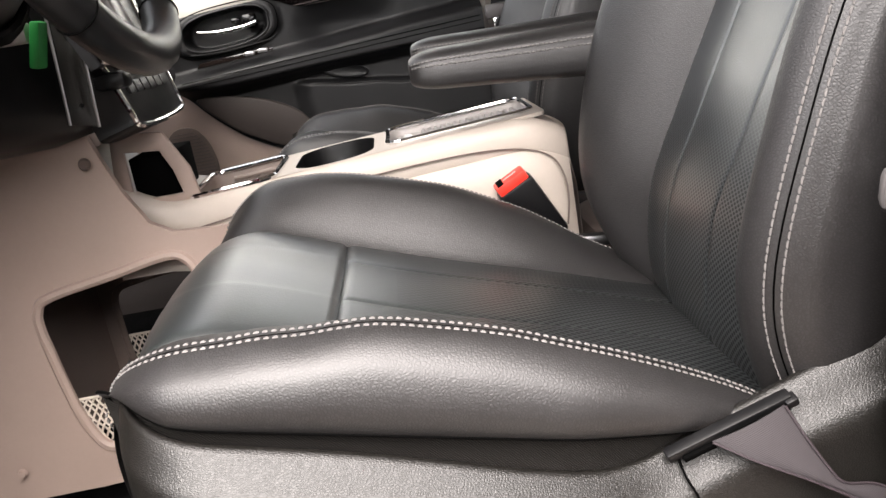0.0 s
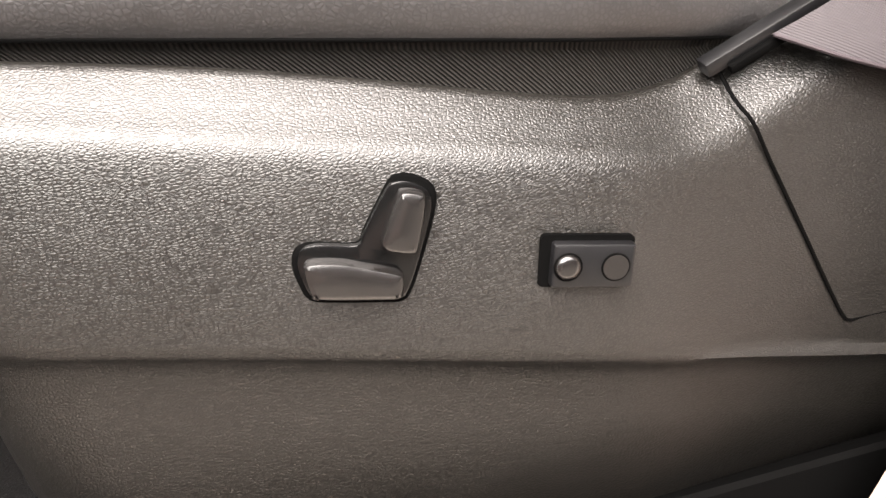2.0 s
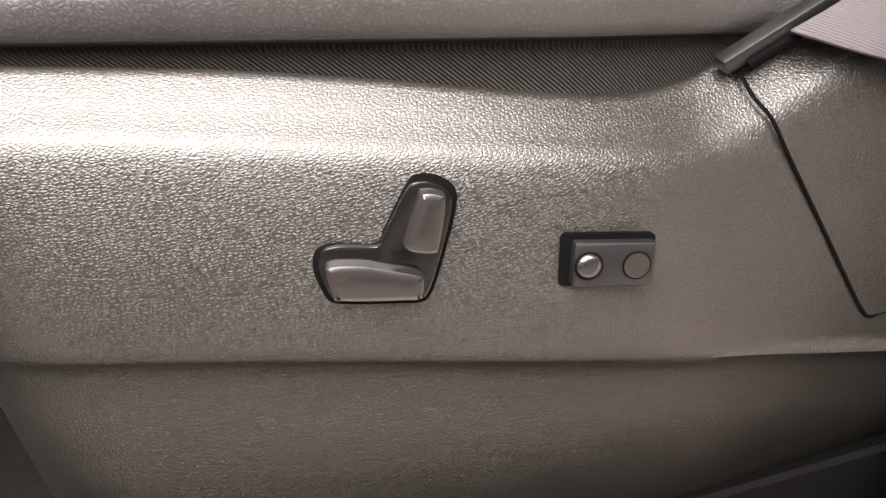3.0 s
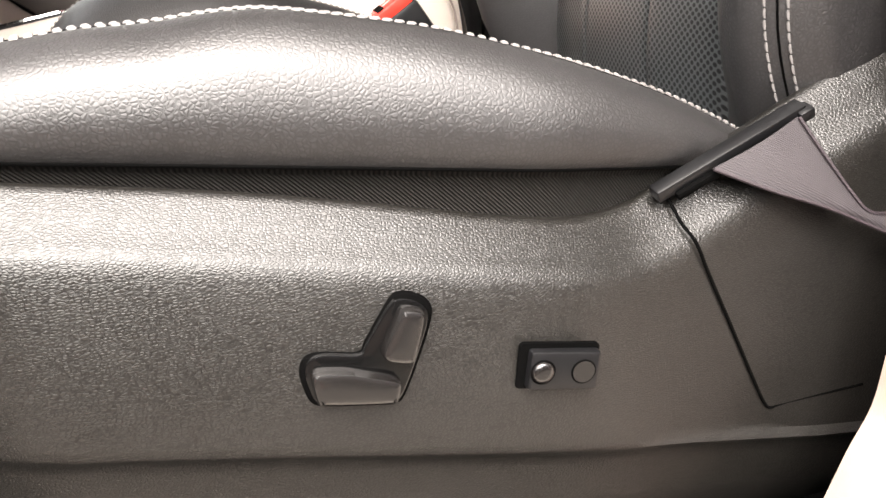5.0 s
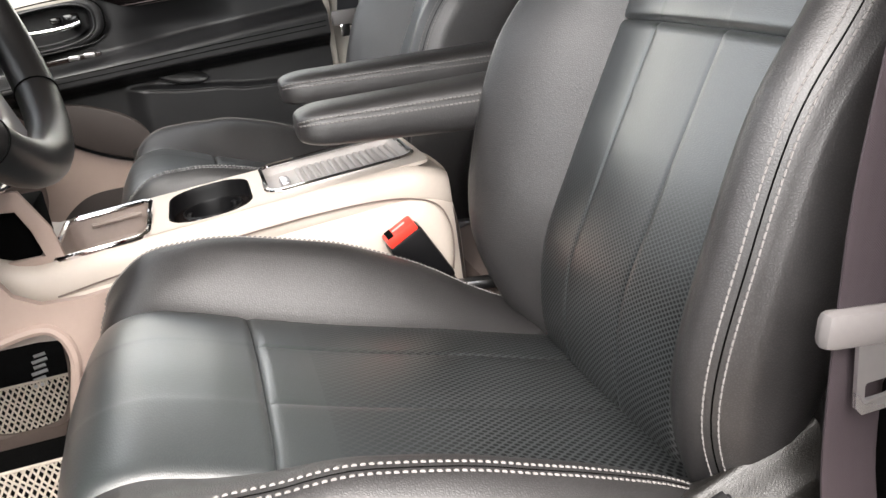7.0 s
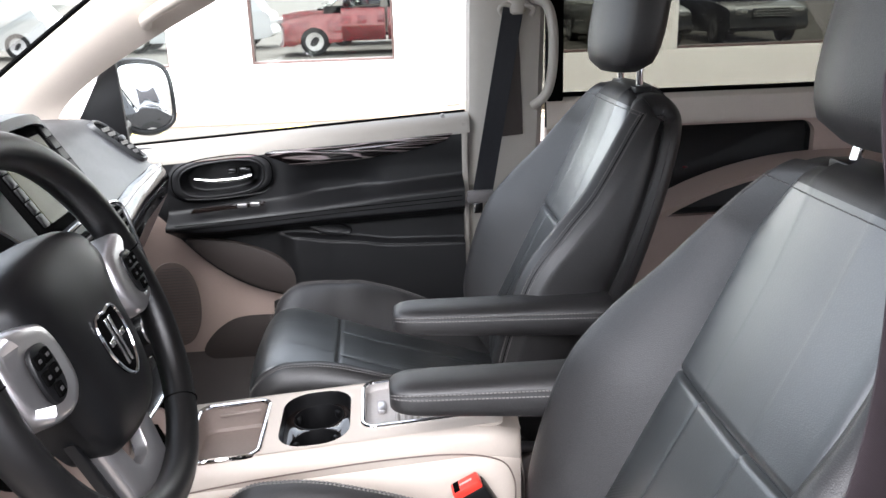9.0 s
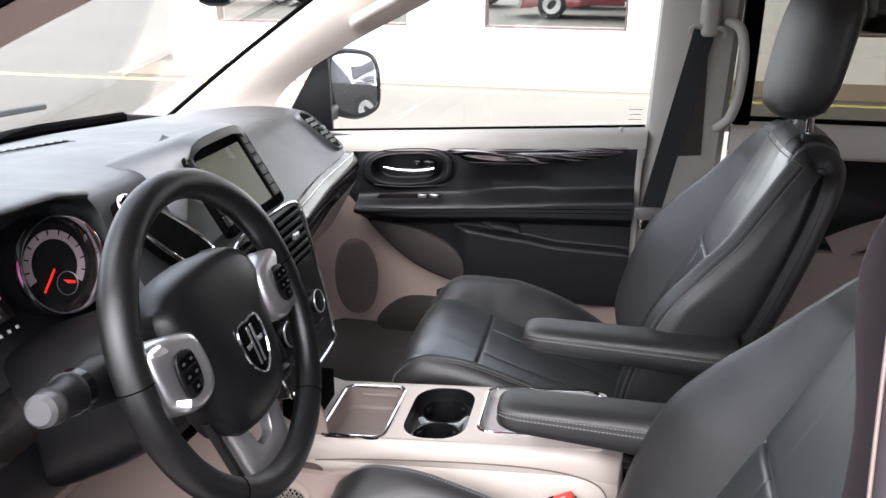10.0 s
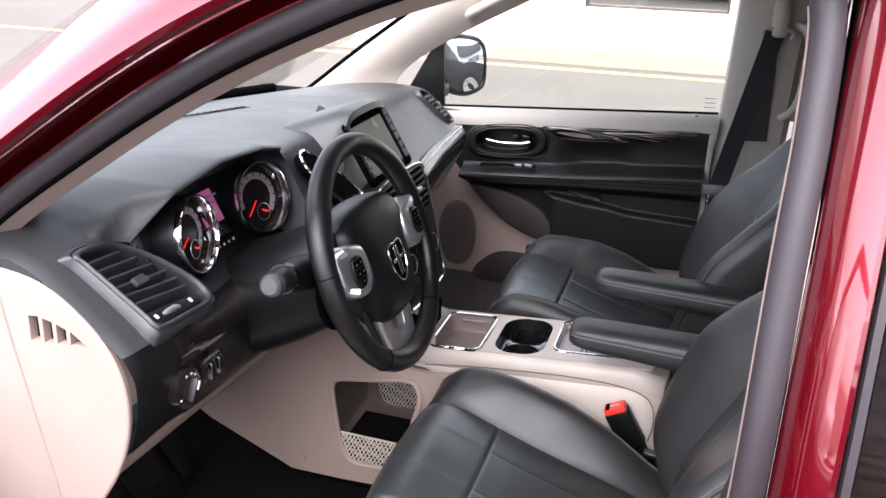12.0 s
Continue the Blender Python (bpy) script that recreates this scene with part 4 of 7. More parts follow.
part("lid_latch", rbox(0.380, CY + 0.018, top_z(0.38) - 0.008, 0.012, 0.032, 0.008, 0.003), M_SILVER, binn, "satin silver latch")

for sg in (-1, 1):
    part("panel_seam", tube([(x, CY + sg * (HW + dy), z) for x, z, dy in spline([(0.112, 0.829, 0.0045), (0.203, 0.8425, 0.0045), (0.304, 0.853, 0.0045), (0.389, 0.8595, 0.0045), (0.458, 0.861, 0.0045), (0.508, 0.856, 0.0045), (0.541, 0.842, 0.003), (0.5545, 0.816, 0.003), (0.556, 0.787, 0.0045), (0.551, 0.757, 0.0065)], 5)], 0.0011, 6), M_TAUPE_SHADE, console)

# lower side wall of the tunnel with its net pocket
def wall_y(x):
    k = min(1.0, max(0.0, (x - 0.12) / 0.12))
    k = k * k * (3 - 2 * k)
    return -0.150 + 0.040 * k
outline = []
corner = [(-0.46, 0.70), (-0.36, 0.632), (-0.165, 0.548), (-0.05, 0.550), (0.05, 0.556), (0.15, 0.558), (0.30, 0.56), (0.30, 0.66), (0.30, 0.83), (0.22, 0.835), (0.145, 0.838), (0.105, 0.842), (0.082, 0.856), (0.062, 0.895), (0.050, 0.930), (0.036, 0.975), (0.020, 1.030), (-0.15, 1.030), (-0.30, 1.020), (-0.46, 1.0)]
for a, b in zip(corner, corner[1:] + corner[:1]):
    m = max(1, int(math.dist(a, b) / 0.03))
    outline += [(a[0] + (b[0] - a[0]) * i / m, a[1] + (b[1] - a[1]) * i / m) for i in range(m)]
hole = [tuple(p) for p in spline([(-0.066, 0.750), (-0.063, 0.780), (-0.045, 0.793), (0.03, 0.806), (0.09, 0.817), (0.113, 0.808), (0.121, 0.780), (0.112, 0.740), (0.096, 0.685), (0.080, 0.632), (0.060, 0.606), (0.02, 0.598), (-0.020, 0.599), (-0.040, 0.612), (-0.055, 0.66)], 4, closed=True)]
bm = prism(outline, 0.010, SIDE, r=0.0, holes=[hole])
for v in bm.verts:
    v.co.y += wall_y(v.co.x) + 0.010
tunnel = part("tunnel_wall", bm, M_BEIGE, None, sharp=30)
tagged(tunnel, "beige plastic tunnel side panel with an open net pocket", "trim panel", kind="structure")
rim = [Vector((u, wall_y(u) - 0.0005, v)) for u, v in hole]
part("pocket_lip", tube(rim, 0.006, 8, closed=True), M_BEIGE, tunnel)
far_hole = [tuple(p) for p in spline([(-0.076, 0.66), (-0.072, 0.715), (-0.04, 0.728), (0.03, 0.735), (0.058, 0.715), (0.056, 0.65), (0.035, 0.590), (0.0, 0.577), (-0.05, 0.580), (-0.070, 0.600)], 4, closed=True)]
box_o = rrect(-0.105, 0.572, 0.128, 0.822, 0.020)
# Pocket walls and far lip: beige plastic, painted darker for the shade inside.
part("pocket", sheet([[Vector((0.012 + (u - 0.012) * k, y, 0.70 + (v - 0.70) * k)) for u, v in box_o] for y, k in ((-0.139, 0.985), (-0.12, 1.0), (0.04, 1.0), (0.085, 0.99), (0.100, 0.95))], close_u=True, thick=0.003), M_TAUPE_SHADE, tunnel, "storage pass-through, beige with its shade put into the colour")
part("far_wall", prism(rrect(-0.12, 0.55, 0.15, 0.84, 0.02), 0.008, axes((0, 0.110, 0), (1, 0, 0), (0, 0, 1), (0, -1, 0)), holes=[far_hole], r=0.002), M_TAUPE_SHADE, tunnel, "inner wall, beige with its shade put into the colour")
part("pocket_lip", tube([Vector((u, 0.101, v)) for u, v in far_hole], 0.005, 8, closed=True), M_TAUPE_SHADE, tunnel)
part("pocket_floor", rbox(0.010, -0.035, 0.5795, 0.190, 0.190, 0.008, 0.003), M_CARPET, tunnel, "black carpeted shelf")
def net(poly_u, poly_v, y, nu, nv):
    bms = []
    (u0, u1), (v0, v1) = poly_u, poly_v
    step = (u1 - u0) / nu
    for s in (-1, 1):
        i = -nv
        while i <= nu + nv:
            a = u0 + i * step
            pts = []
            for j in range(nv + 1):
                u = a + s * j * step * 0.55
                if u0 <= u <= u1:
                    pts.append((u, y - 0.002 * math.sin(j * 1.3 + i), v0 + (v1 - v0) * j / nv))
            if len(pts) > 1:
                bms.append(tube(pts, 0.0014, 5))
            i += 1
    bms.append(tube([(u0 + (u1 - u0) * k / 8, y - 0.001, v1) for k in range(9)], 0.002, 6))
    return join(bms)
tagged(part("net", net((-0.062, 0.100), (0.592, 0.664), -0.1455, 20, 10), M_NET, tunnel, "cream elastic net"), kind="stuff")
tagged(part("net", net((-0.078, 0.060), (0.572, 0.648), 0.1065, 17, 10), M_NET, tunnel, "cream elastic net"), kind="stuff")
for u, v, r in ((-0.135, 0.590, 0.006), (0.035, 0.932, 0.007)):
    part("screw_cap", tube([(u, -0.158, v), (u, -0.1615, v)], [r, r * 0.7], 14), M_TAUPE_SHADE if v > 0.8 else M_BEIGE, tunnel)

# ---- floor ----
tagged(part("floor", rbox(0.9, 0.0, 0.470, 3.6, 1.64, 0.07, 0.0), M_CARPET), "black carpeted van floor", "floor", kind="structure")
tagged(part("firewall", rbox(-0.76, 0.0, 0.78, 0.05, 1.56, 0.72, 0.0), M_CARPET), "black carpeted firewall", "wall", kind="structure")
tagged(part("tunnel_hump", rbox(0.93, 0.0, 0.605, 0.70, 0.27, 0.27, 0.05), M_GRILLE), "taupe carpeted hump behind the centre console", "floor", kind="structure")
for yc, lab in ((-0.42, "black carpet floor mat in the driver footwell"), (0.42, "black carpet floor mat in the passenger footwell")):
    fm = thing("floor_mat", (-0.26, yc, 0.46), lab, "floor mat", group="floor mats")
    part("carpet", prism(rrect(-0.62, yc - 0.27, 0.10, yc + 0.30, 0.05), 0.012, axes((0, 0, 0.505), (1, 0, 0), (0, 1, 0), (0, 0, 1)), r=0.004), M_CARPET, fm)
    for k in range(4 if yc < 0 else 6):
        ly = (-0.270 + 0.022 * k) if yc < 0 else 0.38 + 0.026 * k
        lx = (-0.100 + 0.013 * k) if yc < 0 else -0.060 - 0.004 * k
        part("lettering_bar", rbox(lx, ly, 0.5178, 0.026 - 0.006 * (k % 2), 0.013, 0.0014, 0.0, Matrix.Rotation(radians(18), 4, "Z")), M_WHITEMARK, fm, "white lettering bar")
for nm, y, x, z, w, lab in (("brake_pedal", -0.335, -0.40, 0.60, 0.10, "black rubber brake pedal"), ("accelerator_pedal", -0.215, -0.42, 0.585, 0.055, "black rubber accelerator pedal")):
    pd = thing(nm, (x, y, 0.47), lab, "pedal")
    part("pad", rbox(x, y, z, 0.018, w, 0.075 if w > 0.08 else 0.15, 0.006, Matrix.Rotation(radians(-35), 4, "Y")), M_BLACK, pd)
    part("arm", tube([(x - 0.01, y, z), (x - 0.10, y, z + 0.14), (x - 0.14, y, z + 0.30)], 0.008, 8), M_DIMMETAL, pd)

tagged(part("side_carpet", sheet([[(x, y, z) for y, z in ((0.56, 0.507), (0.64, 0.512), (0.70, 0.522), (0.75, 0.545), (0.785, 0.585), (0.800, 0.640))] for x in [-0.50 + 1.1 * i / 10 for i in range(11)]], thick=0.004), M_POCKET), "dark taupe carpet at the passenger sill", "carpet", kind="structure")

# ---- dashboard ----
dash = thing("dashboard", (-0.3, 0.0, 0.95), "dark grey dashboard with chrome-ringed gauges and a centre screen", "dashboard")
DS = [
    (-0.748, [(-0.56, 1.20), (-0.40, 1.245), (-0.25, 1.262), (-0.195, 1.258), (-0.172, 1.251), (-0.150, 1.240), (-0.092, 1.192), (-0.046, 1.152), (-0.030, 1.122), (-0.034, 1.07), (-0.058, 1.0), (-0.16, 0.99)]),
    (-0.735, [(-0.58, 1.20), (-0.40, 1.250), (-0.25, 1.270), (-0.195, 1.265), (-0.168, 1.256), (-0.146, 1.243), (-0.088, 1.195), (-0.040, 1.154), (-0.026, 1.122), (-0.030, 1.07), (-0.055, 1.0), (-0.16, 0.99)]),
    (-0.660, [(-0.65, 1.195), (-0.42, 1.262), (-0.25, 1.285), (-0.180, 1.274), (-0.155, 1.262), (-0.135, 1.246), (-0.080, 1.196), (-0.034, 1.152), (-0.022, 1.120), (-0.026, 1.07), (-0.055, 1.0), (-0.16, 0.99)]),
    (-0.632, [(-0.67, 1.195), (-0.43, 1.268), (-0.25, 1.292), (-0.150, 1.277), (-0.125, 1.262), (-0.112, 1.244), (-0.072, 1.194), (-0.034, 1.150), (-0.022, 1.118), (-0.026, 1.065), (-0.055, 0.995), (-0.16, 0.985)]),
    (-0.610, [(-0.69, 1.195), (-0.43, 1.272), (-0.24, 1.298), (-0.110, 1.282), (-0.100, 1.268), (-0.125, 1.252), (-0.098, 1.185), (-0.048, 1.148), (-0.028, 1.115), (-0.030, 1.06), (-0.055, 0.99), (-0.16, 0.98)]),
    (-0.560, [(-0.71, 1.195), (-0.44, 1.276), (-0.22, 1.305), (-0.092, 1.303), (-0.084, 1.294), (-0.150, 1.286), (-0.118, 1.168), (-0.060, 1.143), (-0.034, 1.110), (-0.034, 1.055), (-0.055, 0.985), (-0.16, 0.975)]),
    (-0.450, [(-0.72, 1.195), (-0.44, 1.278), (-0.22, 1.312), (-0.088, 1.318), (-0.080, 1.309), (-0.155, 1.298), (-0.122, 1.160), (-0.070, 1.140), (-0.040, 1.105), (-0.036, 1.05), (-0.055, 0.98), (-0.16, 0.97)]),
    (-0.340, [(-0.72, 1.195), (-0.44, 1.278), (-0.22, 1.308), (-0.084, 1.312), (-0.076, 1.302), (-0.150, 1.292), (-0.120, 1.160), (-0.070, 1.140), (-0.040, 1.105), (-0.036, 1.05), (-0.055, 0.97), (-0.16, 0.96)]),
    (-0.290, [(-0.72, 1.195), (-0.44, 1.276), (-0.22, 1.300), (-0.080, 1.301), (-0.073, 1.290), (-0.140, 1.278), (-0.112, 1.165), (-0.060, 1.140), (-0.036, 1.10), (-0.030, 1.04), (-0.045, 0.965), (-0.16, 0.955)]),
    (-0.276, [(-0.72, 1.195), (-0.44, 1.275), (-0.24, 1.296), (-0.100, 1.292), (-0.085, 1.282), (-0.075, 1.266), (-0.050, 1.215), (-0.020, 1.165), (0.0, 1.11), (0.005, 1.04), (-0.01, 0.965), (-0.16, 0.955)]),
    (-0.160, [(-0.72, 1.195), (-0.45, 1.268), (-0.25, 1.286), (-0.110, 1.286), (-0.090, 1.278), (-0.075, 1.262), (-0.040, 1.21), (0.0, 1.170), (0.025, 1.10), (0.045, 1.02), (0.06, 0.955), (-0.12, 0.95)]),
    (0.105, [(-0.72, 1.195), (-0.45, 1.252), (-0.26, 1.262), (-0.130, 1.262), (-0.110, 1.252), (-0.094, 1.236), (-0.045, 1.185), (0.020, 1.140), (0.035, 1.08), (0.045, 1.01), (0.06, 0.955), (-0.12, 0.95)]),
    (0.125, [(-0.71, 1.195), (-0.45, 1.248), (-0.27, 1.256), (-0.150, 1.256), (-0.130, 1.246), (-0.112, 1.230), (-0.050, 1.175), (0.020, 1.126), (0.022, 1.082), (-0.04, 1.0), (-0.10, 0.93), (-0.20, 0.93)]),
    (0.400, [(-0.66, 1.19), (-0.45, 1.230), (-0.28, 1.243), (-0.180, 1.242), (-0.158, 1.234), (-0.138, 1.220), (-0.085, 1.165), (-0.022, 1.115), (-0.022, 1.072), (-0.07, 1.0), (-0.12, 0.93), (-0.22, 0.93)]),
    (0.645, [(-0.58, 1.18), (-0.42, 1.212), (-0.28, 1.228), (-0.195, 1.226), (-0.172, 1.221), (-0.150, 1.209), (-0.098, 1.155), (-0.046, 1.108), (-0.044, 1.066), (-0.08, 1.0), (-0.12, 0.93), (-0.22, 0.93)]),
    (0.695, [(-0.54, 1.17), (-0.40, 1.198), (-0.28, 1.214), (-0.200, 1.214), (-0.178, 1.209), (-0.158, 1.196), (-0.112, 1.148), (-0.066, 1.104), (-0.062, 1.062), (-0.09, 1.0), (-0.13, 0.93), (-0.22, 0.93)]),
    (0.730, [(-0.50, 1.16), (-0.40, 1.165), (-0.30, 1.170), (-0.24, 1.168), (-0.22, 1.16), (-0.20, 1.15), (-0.16, 1.12), (-0.12, 1.085), (-0.11, 1.05), (-0.12, 1.0), (-0.15, 0.93), (-0.22, 0.93)]),
]
def dash_section(y):
    for (y0, a), (y1, b) in zip(DS, DS[1:]):
        if y <= y1 + 1e-9:
            k = (y - y0) / (y1 - y0)
            return [(p[0] + (q[0] - p[0]) * k, p[1] + (q[1] - p[1]) * k) for p, q in zip(a, b)]
    return DS[-1][1]
def dash_rows(y0, y1, i0, i1, per=4):
    ys = [y0] + [d[0] for d in DS if y0 < d[0] < y1] + [y1]
    full = []
    for a, b in zip(ys, ys[1:]):
        m = max(1, int((b - a) / (0.007 if a < -0.5 else 0.04)))
        full += [a + (b - a) * j / m for j in range(m)]
    full.append(y1)
    rows = []
    for y in full:
        sec = [np.array(p) for p in dash_section(y)][i0:i1 + 1]
        fine = []
        for a, b in zip(sec, sec[1:]):
            fine += [a + (b - a) * j / per for j in range(per)]
        fine.append(sec[-1])
        for _ in range(2 if per < 8 else 14):
            fine = [fine[0]] + [(fine[j - 1] + 2 * fine[j] + fine[j + 1]) / 4 for j in range(1, len(fine) - 1)] + [fine[-1]]
        rows.append([(p[0], y, p[1]) for p in fine])
    return rows
# the left vent's plane and outlines; the dash skin is open under it
VN = Vector((0.6167, 0.1205, 0.7779)).normalized()
VU = Vector((-0.0749, 0.9927, -0.0945)).normalized()
VV = VN.cross(VU)
VM = axes(Vector((-0.0281, -0.694, 1.1533)) + VN * 0.0085, VU, VV, VN)
vo = spline([(-0.0111, 0.147), (0.004, 0.153), (0.0414, 0.1509), (0.0675, 0.1422), (0.0905, 0.1207), (0.1117, 0.0915), (0.128, 0.0572), (0.1347, 0.030), (0.1290, 0.0117), (0.1108, 0.0054), (0.0588, 0.0068), (0.0080, 0.0095), (-0.0030, 0.018), (-0.0030, 0.0381), (-0.0045, 0.0702), (-0.0062, 0.1022), (-0.0087, 0.1326)], 4, closed=True)
def inside(loop, u, v):
    hit = False
    for (a, b), (c, d) in zip(loop, loop[1:] + loop[:1]):
        if (b > v) != (d > v) and u < a + (c - a) * (v - b) / (d - b):
            hit = not hit
    return hit
skin = sheet(dash_rows(-0.748, 0.730, 0, 7, 12))
VI = VM.inverted()
# the skin sinks softly towards the vent's frame
def outside_by(loop, u, v):
    """Distance from the loop, 0 inside it."""
    if inside(loop, u, v):
        return 0.0
    return min(math.hypot(u - a, v - b) for a, b in loop)
for v in skin.verts:
    q = VI @ v.co
    ease = min(1.0, max(0.0, (-0.560 - v.co.y) / 0.055))
    if q.z > 0.0 and ease > 0.0 and q.y < 0.25:
        lid = 0.001 + 1.2 * outside_by(vo, q.x, q.y)
        if q.z > lid:
            q.z -= 0.85 * (q.z - lid) * ease * ease * (3 - 2 * ease)
            v.co = VM @ q
gone = []
for f in skin.faces:
    q = VI @ f.calc_center_median()
    if -0.06 < q.z < 0.05 and inside([(0.055 + (p[0] - 0.055) * 0.965, 0.075 + (p[1] - 0.075) * 0.965) for p in vo], q.x, q.y):
        gone.append(f)
bmesh.ops.delete(skin, geom=gone, context="FACES")
part("dash_top", skin, M_DASH, dash, "dark grey soft-touch dash top", sharp=50)
part("lower_face", sheet(dash_rows(-0.748, -0.276, 7, 11)), M_BLACK, dash, "black lower dash face", sharp=50)
part("centre_face", sheet(dash_rows(-0.276, 0.115, 7, 11)), M_BLACK, dash, "black centre stack side", sharp=50)
part("decor_strip", sheet(dash_rows(0.110, 0.730, 7, 8)), M_GLOSS, dash, "gloss black decor strip")
part("glove_box", sheet(dash_rows(0.110, 0.730, 8, 11)), M_BEIGE, dash, "beige glove box", sharp=50)
def dash_pt(y, f):
    """Point on the dash face: f counts section points, with fractions."""
    s = dash_section(y)
    i = min(int(f), len(s) - 2)
    k = f - i
    return Vector((s[i][0] + (s[i + 1][0] - s[i][0]) * k, y, s[i][1] + (s[i + 1][1] - s[i][1]) * k))
part("decor_edge", tube([dash_pt(0.112 + 0.55 * i / 12, 7.0) + Vector((0.001, 0, 0.001)) for i in range(13)], 0.0016, 6), M_SILVER, dash, "thin silver edge")
band = part("decor_band", sheet([[dash_pt(y, f) + Vector((dx, 0, dz)) for f, dx, dz in ((6.58, 0.0, 0.0), (6.62, 0.016, 0.0), (6.80, 0.0145, -0.002), (7.10, 0.0105, -0.004), (7.50, 0.0045, -0.003), (7.9, 0.002, 0.0))] for y in [0.118 + 0.585 * i / 20 for i in range(21)]]), M_DECOR, dash, "gloss black decor band", sharp=50)
part("band_edge", tube([dash_pt(y, 6.62) + Vector((0.016, 0, 0.0)) for y in [0.118 + 0.585 * i / 20 for i in range(21)]], 0.0018, 6), M_SILVER, band, "thin silver edge")
# defroster slots on the dash top
for (ya, xa), (yb, xb) in (((-0.085, -0.433), (0.118, -0.376)), ((-0.290, -0.446), (-0.205, -0.420))):
    line = []
    for i in range(13):
        y, x = ya + (yb - ya) * i / 12, xa + (xb - xa) * i / 12
        line.append([dash_pt(y, 1 + (x + dx + 0.45) / 0.195) + Vector((0, 0, 0.0016)) for dx in (-0.005, 0.005)])
    slot = part("defroster_grille", sheet(line, thick=0.001), M_GAP, dash, "black slotted defroster grille")
    for i in range(1, 12):
        a, b = line[i]
        part("grille_rib", tube([a + Vector((0, 0, 0.0012)), b + Vector((0, 0, 0.0012))], 0.0011, 5), M_DASH, slot)

# beige end cap with slots, knee panel
cap_o = [tuple(p) for p in spline([(-0.215, 1.243), (-0.150, 1.232), (-0.098, 1.198), (-0.062, 1.155), (-0.047, 1.105), (-0.052, 1.045), (-0.075, 0.985), (-0.110, 0.930), (-0.150, 0.880), (-0.20, 0.84), (-0.28, 0.83), (-0.31, 0.95), (-0.31, 1.15), (-0.27, 1.235)], 4, closed=True)]
slots = []
for u0, u1, v0, vl, vr in ((-0.1735, -0.1570, 1.1560, 1.1900, 1.1916), (-0.1530, -0.1375, 1.1565, 1.1900, 1.1868), (-0.1335, -0.1180, 1.1585, 1.1855, 1.1800), (-0.1140, -0.0900, 1.1600, 1.1790, 1.1625)):
    slots.append([(u0, v0), (u1 - 0.001, v0 + 0.0006), (u1, vr), (u0 + 0.002, vl)])
capob = part("end_cap", prism(cap_o, 0.012, axes((0, -0.741, 0), (1, 0, 0), (0, 0, 1), (0, -1, 0)), holes=slots), M_BEIGE, dash, "beige end cap with vent slots", sharp=30)
part("cap_edge", tube([(u, -0.7495, v) for u, v in cap_o], 0.0036, 8, closed=True), M_BEIGE, capob)
part("cap_seam", tube([(-0.215, -0.7532, 1.238), (-0.205, -0.7535, 1.15), (-0.190, -0.7535, 1.05), (-0.175, -0.7535, 0.95), (-0.165, -0.7535, 0.87)], 0.0022, 8), M_BEIGE, capob)
part("slot_back", rbox(-0.137, -0.735, 1.169, 0.088, 0.004, 0.044, 0.0), M_GAP, capob)
ridge = [(-0.56, 1.199), (-0.40, 1.244), (-0.25, 1.261), (-0.195, 1.257), (-0.172, 1.250), (-0.150, 1.239)]
part("dash_end", prism(ridge + [(u, v - 0.032) for u, v in ridge[::-1]], 0.006, axes((0, -0.7415, 0), (1, 0, 0), (0, 0, 1), (0, -1, 0))), M_DASH, dash, "dark grey dash end above the cap")
knee = []
for y in [-0.742 + 0.592 * i / 10 for i in range(11)]:
    q = (y + 0.742) / 0.592
    knee.append([(-0.075 - 0.0 * q, y, 1.0 - 0.02 * q), (-0.085, y, 0.975 - 0.02 * q), (-0.13, y, 0.925 - 0.03 * q), (-0.20, y, 0.885 - 0.05 * q), (-0.30, y, 0.865 - 0.05 * q), (-0.5, y, 0.90)])
part("knee_panel", sheet(knee), M_BEIGE, dash, "beige knee panel", sharp=60)

part("cluster_face", sheet([[Vector(p) + Vector((0.0018, 0, 0.0016)) for p in r] for r in dash_rows(-0.598, -0.291, 5, 7)]), M_DIAL, dash, "black instrument cluster face", sharp=60)

